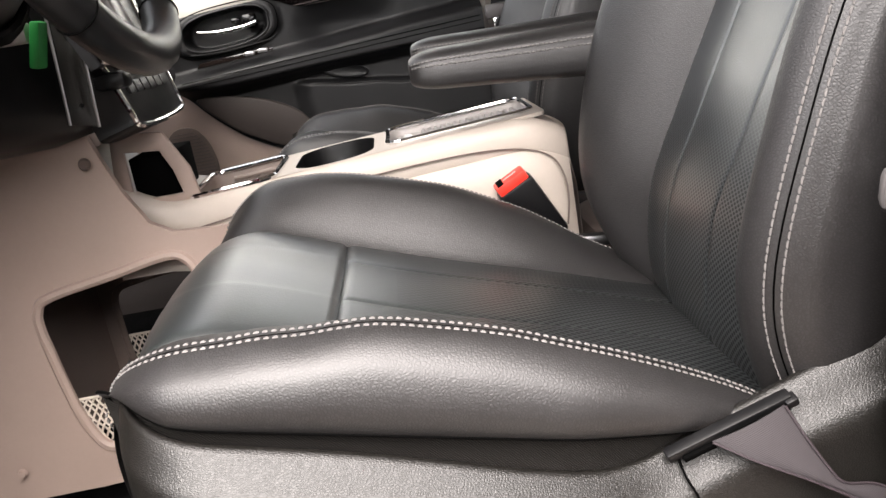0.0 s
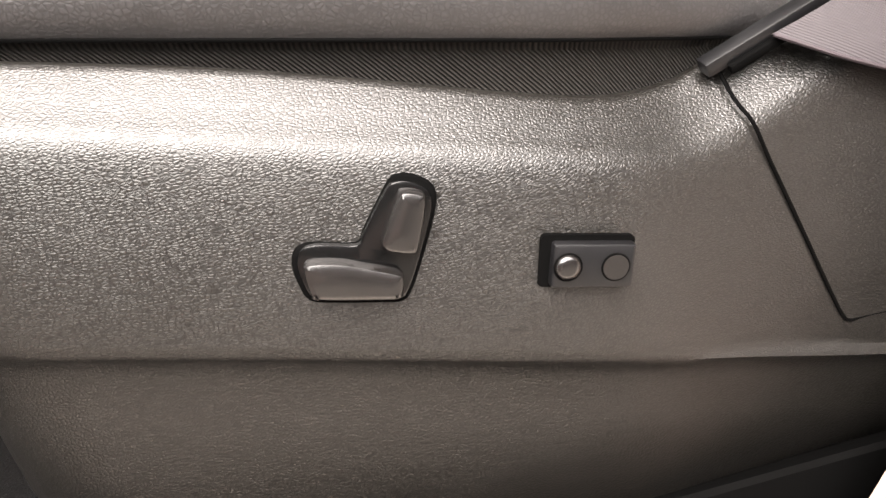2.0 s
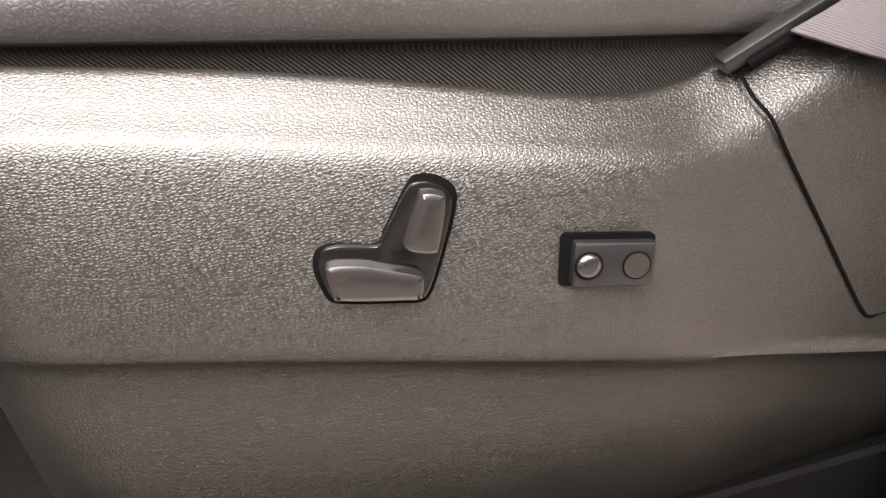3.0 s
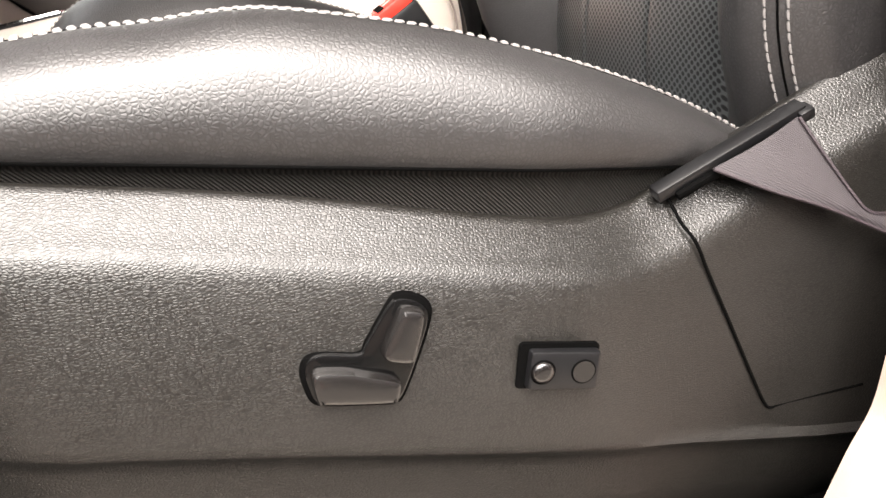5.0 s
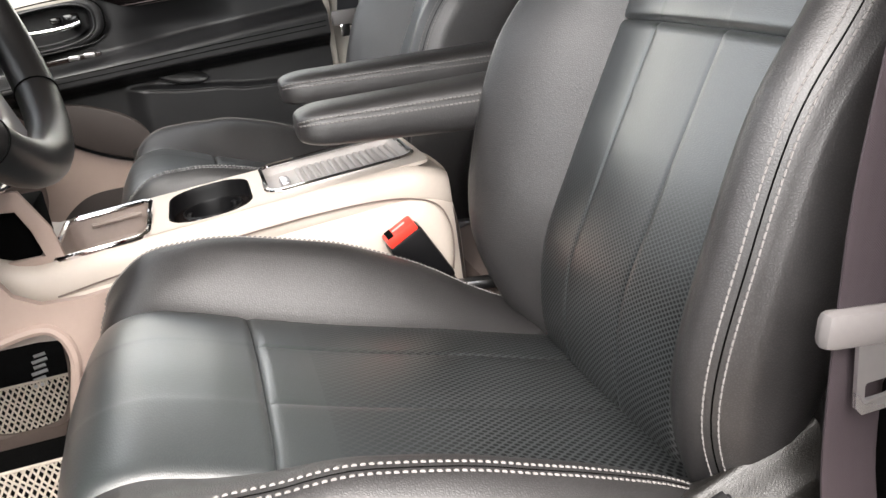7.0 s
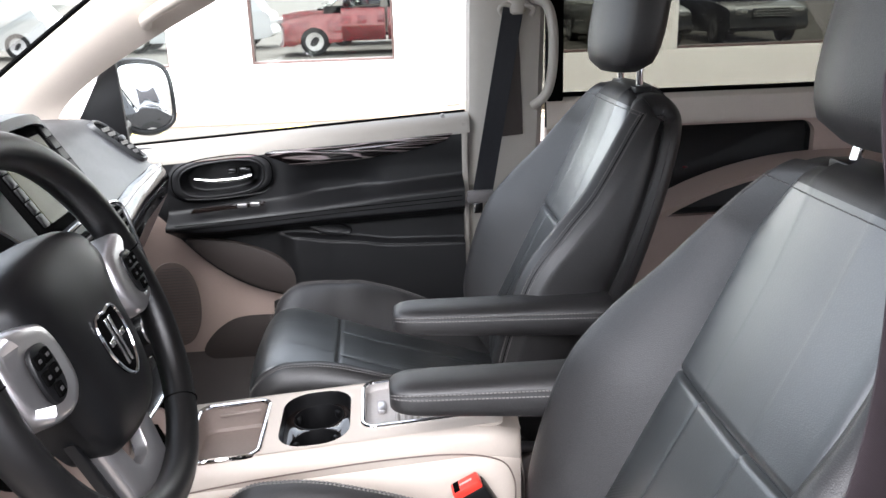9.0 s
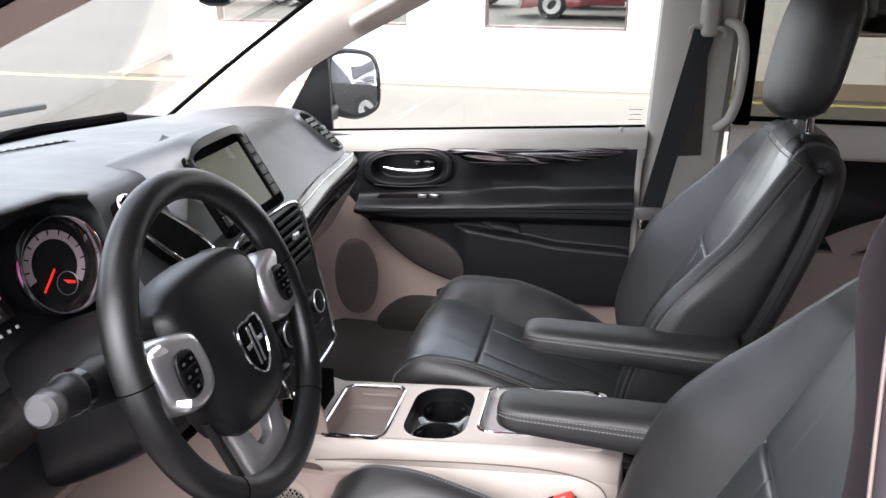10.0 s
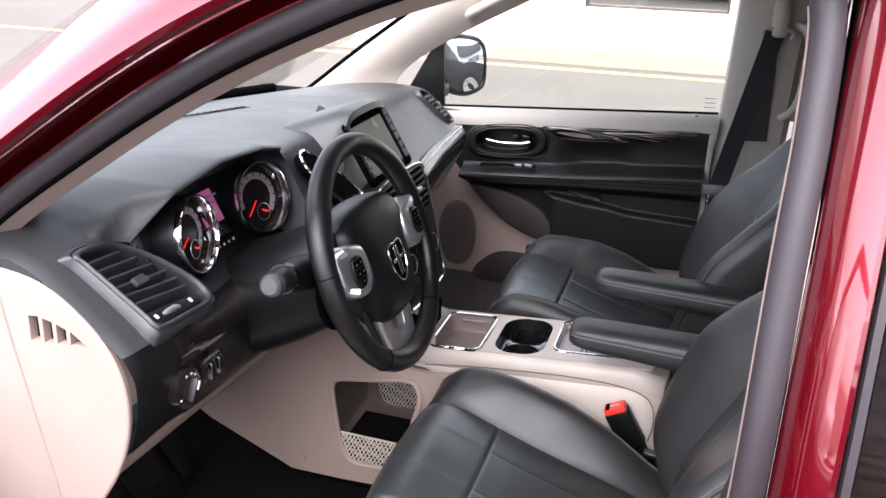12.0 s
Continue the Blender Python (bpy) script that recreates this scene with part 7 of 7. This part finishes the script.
part("front_bumper", loft([[(-1.80 - 0.16 * math.cos(a) ** 2 + 0.10 * (1 - b ** 2), 0.88 * math.sin(a) * (1 - 0.03 * abs(b)), 0.52 + 0.28 * b) for a in [-math.pi / 2 + math.pi * k / 12 for k in range(13)]] + [(-1.5, 0.85, 0.52 + 0.28 * b), (-1.5, -0.85, 0.52 + 0.28 * b)] for b in (-1, -0.6, 0, 0.6, 1)]), M_RED, van, "dark red painted bumper")
for sd_ in (-1, 1):
    part("headlamp", rbox(-1.82, sd_ * 0.66, 0.84, 0.16, 0.30, 0.14, 0.04), M_LAMP, van, "clear headlamp")
part("outer_door_skin", rbox(0.17, 0.905, 0.71, 1.06, 0.025, 0.76, 0.01), M_RED, van, "dark red painted door skin")
part("rear_door_skin", rbox(1.9, 0.915, 0.71, 2.30, 0.025, 0.76, 0.01), M_RED, van, "dark red painted door skin")
part("hinge_face", rbox(-0.38, -0.80, 0.80, 0.06, 0.12, 0.66, 0.02), M_GAP, van, "black hinge area")
part("roof", sheet([[(x, y, 1.70 + 0.05 * (1 - (y / 0.72) ** 2)) for y in [-0.72 + 0.18 * j for j in range(9)]] for x in (0.02, 0.5, 1.2, 2.0, 2.75)], thick=0.03), M_RED, van, "dark red painted roof")
part("headliner", sheet([[(x, y, 1.655 + 0.04 * (1 - (y / 0.72) ** 2)) for y in [-0.68 + 0.17 * j for j in range(9)]] for x in (0.10, 0.5, 1.2, 2.0, 2.75)], thick=0.01), M_LINER, van, "pale cloth headliner")
wsg = part("windscreen", sheet([[(-0.80 + 0.86 * k + 0.06 * (1 - (y / 0.75) ** 2) * -1, y * (1 - 0.06 * k), 1.10 + 0.52 * k) for y in [-0.78 + 0.156 * j for j in range(11)]] for k in (0, 0.25, 0.5, 0.75, 1.0)], thick=0.005), M_GLASS, van, "clear windscreen")
wsg.visible_shadow = False
part("windscreen_frit", tube([dash_pt(y, 0.0) + Vector((-0.012, 0, 0.010)) for y in [-0.70 + 1.32 * i / 20 for i in range(21)]], 0.013, 8), M_GAP, van, "black windscreen border")
for y0 in (-0.30, 0.34):
    part("wiper", tube([(-0.80, y0 - 0.34, 1.205), (-0.815, y0, 1.222), (-0.79, y0 + 0.26, 1.212)], 0.007, 6), M_BLACK, van, "black wiper")
    part("wiper_arm", tube([(-0.83, y0 - 0.36, 1.190), (-0.835, y0 - 0.10, 1.228), (-0.818, y0, 1.226)], 0.006, 6), M_DIMMETAL, van, "grey wiper arm")
rvm = thing("rear_view_mirror", (-0.06, -0.01, 1.56), "black rear-view mirror on the windscreen", "mirror")
part("housing", rbox(-0.02, -0.01, 1.531, 0.050, 0.24, 0.070, 0.016, Matrix.Rotation(radians(20), 4, "Z")), M_BLACK, rvm)
part("mirror_pane", rbox(0.0045, -0.019, 1.531, 0.004, 0.222, 0.056, 0.002, Matrix.Rotation(radians(20), 4, "Z")), M_MIRROR, rvm, "mirror glass")
part("stalk", tube([(-0.03, -0.01, 1.55), (-0.05, -0.01, 1.585), (-0.035, -0.01, 1.60)], 0.009, 8), M_BLACK, rvm)
part("cowl", rbox(-0.84, 0, 1.075, 0.16, 1.5, 0.05, 0.01), M_GAP, van)
# driver's door, standing open
d3 = thing("door_3", (-0.36, -0.92, 0.45), "driver door standing wide open, black inside and dark red outside", "door", kind="structure")
ODM = Matrix.Translation((-0.38, -0.93, 0)) @ Matrix.Rotation(radians(-50), 4, "Z")
def od(bm):
    bmesh.ops.transform(bm, matrix=ODM, verts=bm.verts[:])
    return bm
part("outer_skin", od(rbox(0.52, -0.05, 0.74, 1.02, 0.03, 0.74, 0.012)), M_RED, d3, "dark red painted skin")
part("inner_panel", od(rbox(0.52, 0.0, 0.76, 0.98, 0.07, 0.68, 0.025)), M_DOORBLK, d3, "black inner panel")
part("armrest", od(rbox(0.56, 0.06, 0.96, 0.62, 0.07, 0.06, 0.022)), M_DOORBLK, d3)
part("lower_panel", od(rbox(0.52, 0.005, 0.55, 0.94, 0.075, 0.24, 0.025)), M_BEIGE, d3, "beige lower panel")
gz = part("window_pane", od(prism([(0.10, 1.11), (1.02, 1.13), (1.00, 1.56), (0.62, 1.56), (0.30, 1.40)], 0.004, axes((0, -0.02, 0), (1, 0, 0), (0, 0, 1), (0, -1, 0)))), M_GLASS, d3, "clear window pane")
gz.visible_shadow = False
part("window_frame", od(tube([(0.05, -0.02, 1.11), (0.28, -0.02, 1.42), (0.61, -0.02, 1.585), (1.02, -0.02, 1.585), (1.04, -0.02, 1.12)], 0.022, 8)), M_RED, d3, "dark red window frame")
# passenger B-pillar, belt, handle
part("centre_pillar_trim", sheet([[(x, y, z) for x, y in ((0.598 + 0.05 * (z - 1.0) * 0.5, 0.872), (0.603 + 0.025 * (z - 1.0), 0.838), (0.622 + 0.03 * (z - 1.0), 0.822), (0.70 + 0.03 * (z - 1.0), 0.818), (0.758 + 0.03 * (z - 1.0), 0.825), (0.775 + 0.03 * (z - 1.0), 0.86))] for z in (0.5, 0.8, 1.0, 1.1, 1.2, 1.3, 1.4, 1.5, 1.62)], thick=0.006), M_TRIMGREY, van, "light beige centre pillar trim")
part("handle_loop", tube(spline([(0.752, 0.815, 1.425), (0.778, 0.792, 1.41), (0.790, 0.785, 1.36), (0.790, 0.785, 1.28), (0.778, 0.792, 1.22), (0.752, 0.815, 1.19)], 5), 0.011, 10), M_TRIMGREY, van, "light beige grab handle")
part("pillar_slot", prism([(0.672, 1.122), (0.728, 1.126), (0.722, 1.30), (0.716, 1.39), (0.704, 1.39)], 0.003, axes((0, 0.8165, 0), (1, 0, 0), (0, 0, 1), (0, -1, 0)), r=0.001), M_POCKET, van, "dark brown belt slot")
pb = thing("seat_belt", (0.66, 0.79, 1.0), "dark grey passenger seat belt hanging on its pillar", "seat belt", group="seat belts")
bl = []
for i in range(13):
    k = i / 12
    c = Vector((0.705 - 0.085 * k, 0.800 - 0.05 * k + 0.0, 1.405 - 0.42 * k))
    bl.append([(c.x + 0.023 * s, c.y + 0.006 * s, c.z - 0.004 * s) for s in (-1, 0, 1)])
part("webbing", sheet(bl, thick=0.0015), M_BELTB, pb)
part("upper_anchor", loft([[(0.714 + a * math.cos(w), 0.800 + d + b * math.sin(w), z) for w in [2 * math.pi * k / 20 for k in range(20)]] for z, a, b, d in ((1.392, 0.012, 0.008, 0.0), (1.397, 0.018, 0.013, 0.0), (1.43, 0.022, 0.016, 0.004), (1.47, 0.021, 0.015, 0.006), (1.487, 0.015, 0.010, 0.008), (1.491, 0.006, 0.005, 0.008))]), M_TRIMGREY, pb, "beige belt anchor cover")
part("anchor_ring", tube(spline([(0.680, 0.799, 1.392), (0.675, 0.797, 1.405), (0.688, 0.797, 1.413), (0.738, 0.797, 1.410), (0.750, 0.799, 1.400), (0.744, 0.800, 1.388)], 4), 0.0055, 8), M_TRIMGREY, pb, "beige belt ring")
tg = part("tongue", rbox(0.618, 0.735, 1.003, 0.062, 0.014, 0.030, 0.006), M_TONGUE, pb, "grey belt tongue")
part("latch_plate", rbox(0.612, 0.733, 0.980, 0.020, 0.003, 0.030, 0.001), M_CHROME, tg, "steel latch plate")
# driver belt
db = thing("seat_belt", (0.66, -0.70, 0.9), "grey driver seat belt hanging beside the seat", "seat belt", group="seat belts")
run = spline([(0.752, -0.655, 1.500), (0.712, -0.640, 1.462), (0.684, -0.640, 1.40), (0.694, -0.650, 1.30), (0.690, -0.655, 1.20), (0.668, -0.658, 1.09), (0.646, -0.660, 0.99), (0.643, -0.655, 0.915), (0.640, -0.654, 0.860), (0.638, -0.655, 0.79), (0.645, -0.662, 0.715)], 5)
part("webbing", sheet([[(c[0] + 0.0235 * s, c[1] + 0.004 * s - 0.0008 * (k_ % 2), c[2]) for k_, s in enumerate((-1, -0.75, -0.5, -0.25, 0, 0.25, 0.5, 0.75, 1))] for c in run], thick=0.0015), M_BELTD, db)
tg = part("tongue", rbox(0.646, -0.662, 0.9020, 0.080, 0.014, 0.024, 0.0065, Matrix.Rotation(radians(8), 4, "Y")), M_TONGUE, db, "grey belt tongue")
part("latch_plate", prism([(-0.0155, 0.0), (0.0155, 0.0), (0.0155, -0.045), (0.011, -0.051), (-0.011, -0.051), (-0.0155, -0.045)], 0.003, axes((0.645, -0.664, 0.898), (1, 0, 0.0), (0, 0, 1), (0, -1, 0)), holes=[rrect(-0.0095, -0.042, 0.0095, -0.030, 0.002, 3)]), M_SILVER, tg, "steel latch plate")
part("anchor_cover", rbox(0.745, -0.668, 1.50, 0.05, 0.03, 0.09, 0.012), M_BEIGE2, db)
part("pillar_cover", sheet([[(x, y, z) for x, y in ((0.668, pillar_y(z)), (0.668, pillar_y(z) + 0.05), (0.676, pillar_y(z) + 0.082), (0.71, pillar_y(z) + 0.09), (0.76, pillar_y(z) + 0.08))] for z in (0.5, 0.8, 1.0, 1.1, 1.2, 1.3, 1.4, 1.5, 1.62)], thick=0.006), M_BEIGE2, van, "light beige centre pillar trim")
sill = []
for x in [-0.33 + 1.0 * i / 14 for i in range(15)]:
    rise = max(0.0, x - 0.42) ** 1.5 * 1.2 + max(0.0, -0.15 - x) ** 1.5 * 2
    sill.append([(x, -0.715, 0.47 + rise), (x, -0.735, 0.525 + rise), (x, -0.765, 0.540 + rise), (x, -0.80, 0.536 + rise), (x, -0.83, 0.50 + rise * 0.5), (x, -0.845, 0.42)])
part("sill_trim", sheet(sill, thick=0.004), M_BEIGE2, van, "light beige sill trim")
# rounded foot of the driver-side pillar trim
foot = [tuple(p) for p in spline([(0.515, 0.560), (0.534, 0.588), (0.557, 0.630), (0.570, 0.651), (0.577, 0.676), (0.583, 0.700), (0.589, 0.716), (0.602, 0.732), (0.63, 0.742), (0.680, 0.748)], 5)] + [(0.680, 0.50), (0.48, 0.50)]
part("pillar_foot", prism(foot, 0.030, axes((0, -0.676, 0), (1, 0, 0), (0, 0, 1), (0, -1, 0)), r=0.006), M_BEIGE, van, "light beige pillar foot trim", sharp=40)
# sliding door side and rear
for sg in (-1, 1):
    part("roof_rail", sheet([[(x, sg * y, z) for y, z in ((0.66, 1.672), (0.74, 1.655), (0.80, 1.615), (0.838, 1.575), (0.878, 1.568), (0.872, 1.62), (0.82, 1.672), (0.72, 1.702))] for x in ([0.16, 0.40, 0.70, 1.2, 1.9, 2.75] if sg > 0 else [0.72, 1.2, 1.9, 2.75])]), M_LINER, van, "pale cloth-covered roof rail")
sd = thing("door_2", (1.25, 0.86, 0.55), "sliding side door with dark panel and tinted window", "door", kind="structure")
part("front_frame", rbox(0.812, 0.872, 1.36, 0.040, 0.030, 0.52, 0.006), M_GAP, sd, "black front window frame")
part("sill_trim", sheet([[(x, y, z) for y, z in ((0.884, 1.200), (0.866, 1.198), (0.852, 1.188), (0.846, 1.165), (0.846, 1.128), (0.852, 1.124))] for x in (0.79, 1.0, 1.2, 1.4, 1.6, 1.87)]), M_BEIGE2, sd, "beige window sill trim")
part("sill_gasket", rbox(1.32, 0.880, 1.203, 1.06, 0.016, 0.012, 0.004), M_GAP, sd)
part("door_panel", prism([(0.79, 0.50), (1.87, 0.50), (1.87, 1.13), (0.79, 1.13)], 0.02, axes((0, 0.866, 0), (1, 0, 0), (0, 0, 1), (0, -1, 0)), holes=[[tuple(p) for p in rrect(0.86, 0.90, 1.445, 1.124, 0.035, 6)]]), M_BEIGE, sd, "beige sliding door panel")
part("door_recess", sheet([[Vector((cu_ + (u - cu_) * k, y, cv_ + (v - cv_) * k)) for u, v in rrect(0.855, 0.895, 1.45, 1.129, 0.035, 6)] for cu_, cv_ in ((1.15, 1.01),) for y, k in ((0.8475, 1.0), (0.890, 0.98), (0.900, 0.90), (0.902, 0.02))], close_u=True), M_DOORBLK, sd, "black door recess")
part("armrest_trim", sheet([[(1.03 + 0.60 * k, 0.845 - 0.10 * j, 0.86 + 0.19 * math.sin(math.pi * min(1.0, 0.15 + k * 1.2) * 0.5) ** 0.6 - 0.01 * j ** 2) for j in (0, 0.3, 0.7, 1.0)] for k in [i / 12 for i in range(13)]], thick=0.012), M_BEIGE, sd, "beige armrest trim")
gp = part("window_pane", rbox(1.32, 0.885, 1.39, 1.10, 0.005, 0.44, 0.0), M_PRIVACY, sd, "tinted window pane")
gp.visible_shadow = False
part("upper_rail", rbox(1.32, 0.87, 1.62, 1.2, 0.05, 0.06, 0.01), M_BEIGE2, sd)
part("rear_frame", rbox(1.90, 0.86, 1.1, 0.10, 0.06, 1.1, 0.01), M_BEIGE2, sd)
part("kick_panel", rbox(-0.52, 0.845, 0.80, 0.50, 0.02, 0.70, 0.004), M_CARPET, van, "black kick panel")
part("quarter_panel", rbox(2.35, 0.88, 1.05, 0.85, 0.05, 1.2, 0.01), M_BEIGE, van, "beige rear quarter trim")
part("tailgate", rbox(2.76, 0, 1.05, 0.06, 1.76, 1.25, 0.02), M_BEIGE, van, "beige tailgate trim")
part("side_liner", rbox(1.75, -0.86, 0.80, 2.05, 0.04, 0.72, 0.01), M_BEIGE, van, "beige rear side trim")

# ---- outside ----
tagged(part("ground", rbox(0, 0, -0.25, 900, 900, 0.5, 0.0), M_ASPHALT), "pale worn asphalt car park", "ground", kind="structure")
tagged(part("pavement", rbox(17.0, 9.45, 0.008, 46, 1.3, 0.016, 0.004), M_PAVE), "tan concrete pavement along the building", "pavement", kind="structure")
tagged(part("road_line", rbox(0, 8.47, 0.004, 80, 0.11, 0.008, 0.0), M_YELLOW), "faded yellow painted line on the asphalt", "road marking", kind="structure")
def parked_car(x, y, turn, paint, length, height, label):
    """A parked car, nose towards -x before it is turned."""
    car = thing("parked_car", (0, 0, 0), label, "car", group="parked cars")
    L, H, W = length, height, 0.92
    low = spline([(-0.50 * L, 0.34), (-0.505 * L, 0.60), (-0.47 * L, 0.82), (-0.22 * L, 0.98), (0.30 * L, 1.02), (0.48 * L, 1.00), (0.50 * L, 0.62), (0.495 * L, 0.34), (0.30 * L, 0.26), (-0.30 * L, 0.26)], 4, closed=True)
    part("body", loft([[(p[0] * (1 - 0.05 * k * k), W * k, p[1]) for p in low] for k in (-1, -0.94, -0.6, 0, 0.6, 0.94, 1)]), paint, car)
    cab = [(-0.25 * L, 0.97), (-0.10 * L, H - 0.06), (-0.02 * L, H), (0.36 * L, H - 0.02), (0.47 * L, 1.0)]
    part("cabin", loft([[(u * (1 - 0.06 * abs(k)), W * 0.93 * k * (1 - 0.16 * (v - 0.97) / (H - 0.97)), v) for u, v in cab] for k in (-1, -0.6, 0, 0.6, 1)]), paint, car)
    for s in (-1, 1):
        for u0, u1, u2, u3 in ((-0.17, -0.065, 0.06, 0.06), (0.075, 0.075, 0.20, 0.20), (0.215, 0.215, 0.34, 0.40)):
            part("side_window", prism([(u0 * L, 1.02), (u1 * L, H - 0.09), (u2 * L, H - 0.08), (u3 * L, 1.02)][::1], 0.006, axes((0, s * W * 0.875, 0.0), (1, 0, 0), (0, -s * 0.16, 1), (0, s, 0))), M_GLOSS, car, "dark window glass")
        part("headlamp", rbox(-0.475 * L, s * 0.66, 0.74, 0.20, 0.34, 0.16, 0.05), M_LAMP, car)
        for wx in (-0.31 * L, 0.30 * L):
            wh = part("wheel", tube([(wx, s * (W - 0.20), 0.34), (wx, s * (W + 0.012), 0.34)], 0.34, 28), M_TYRE, car, "black tyre")
            part("rim", tube([(wx, s * (W - 0.02), 0.34), (wx, s * (W + 0.018), 0.34), (wx, s * (W + 0.008), 0.34)], [0.235, 0.22, 0.05], 20), M_SILVER, wh, "silver wheel rim")
    part("windscreen", prism([(-0.78, 0), (0.78, 0), (0.64, 1), (-0.64, 1)], 0.01, axes((-0.248 * L, 0, 1.0), (0, 1, 0), (0.145 * L, 0, H - 1.08), (-1, 0, 0.6))), M_GLOSS, car, "dark windscreen glass")
    gr = part("grille", rbox(-0.503 * L, 0, 0.70, 0.06, 0.90, 0.22, 0.02), M_GAP, car)
    for k in range(3):
        part("grille_bar", rbox(-0.512 * L, 0, 0.64 + 0.06 * k, 0.05, 0.86, 0.022, 0.006), M_CHROME, gr)
    car.matrix_world = Matrix.Translation((x, y, 0)) @ Matrix.Rotation(radians(turn), 4, "Z")
    return car


parked_car(-4.7, -3.6, 0, M_WHITECAR, 4.7, 1.72, "white crossover parked across the lane")
parked_car(1.2, -3.7, 2, M_DARKCAR, 5.3, 1.92, "black pickup-height car parked behind the van")
parked_car(7.0, -3.9, -3, M_SILVERCAR, 4.8, 1.66, "silver car parked in the same row")
parked_car(-10.4, -2.8, 1, M_WHITECAR, 4.6, 1.66, "white car parked at the row's end")
parked_car(6.6, 0.4, -90, M_DARKCAR, 5.2, 1.86, "black truck-nosed car facing the building")
parked_car(14.5, 3.4, 0, M_SILVERCAR, 4.7, 1.62, "silver car parked behind the van")
parked_car(21.0, 4.4, 0, M_DARKCAR, 4.8, 1.70, "dark car parked farther behind the van")
parked_car(9.4, 0.2, -90, M_DARKCAR, 5.2, 1.86, "black car facing the building beside another")
bld = thing("showroom_building", (0, 10.2, 0), "white showroom building with large dark windows", "building", kind="structure")
WINS = [(-5.05, -2.25), (-1.2, 0.665), (2.75, 4.27), (4.47, 7.4), (9.0, 12.0)]
wall_holes = [[(a, 0.58), (b, 0.58), (b, 2.6), (a, 2.6)] for a, b in WINS]
part("wall", prism([(-5.75, -0.3), (30, -0.3), (30, 4.5), (-5.75, 4.5)], 0.30, axes((0, 10.4, 0), (1, 0, 0), (0, 0, 1), (0, -1, 0)), holes=wall_holes), M_WALL, bld, "white painted wall")
part("roof", rbox(12.1, 14, 4.55, 36.2, 8.5, 0.2, 0.02), M_WALL, bld)
part("end_wall", rbox(-5.65, 14.1, 2.1, 0.2, 7.4, 4.8, 0.0), M_WALL, bld, "white painted end wall")
for a, b in WINS:
    wd = part("window", rbox((a + b) / 2, 10.27, 1.59, b - a, 0.02, 2.02, 0.0), M_SHOPGLASS, bld, "mirror-coated shop window")
    for u0, u1, v0, v1 in ((a, b, 0.58, 0.615), (a, a + 0.03, 0.615, 2.6), (b - 0.03, b, 0.615, 2.6), (a, b, 2.56, 2.6)):
        part("window_frame", rbox((u0 + u1) / 2, 10.22, (v0 + v1) / 2, u1 - u0, 0.08, v1 - v0, 0.004), M_FRAME, wd)
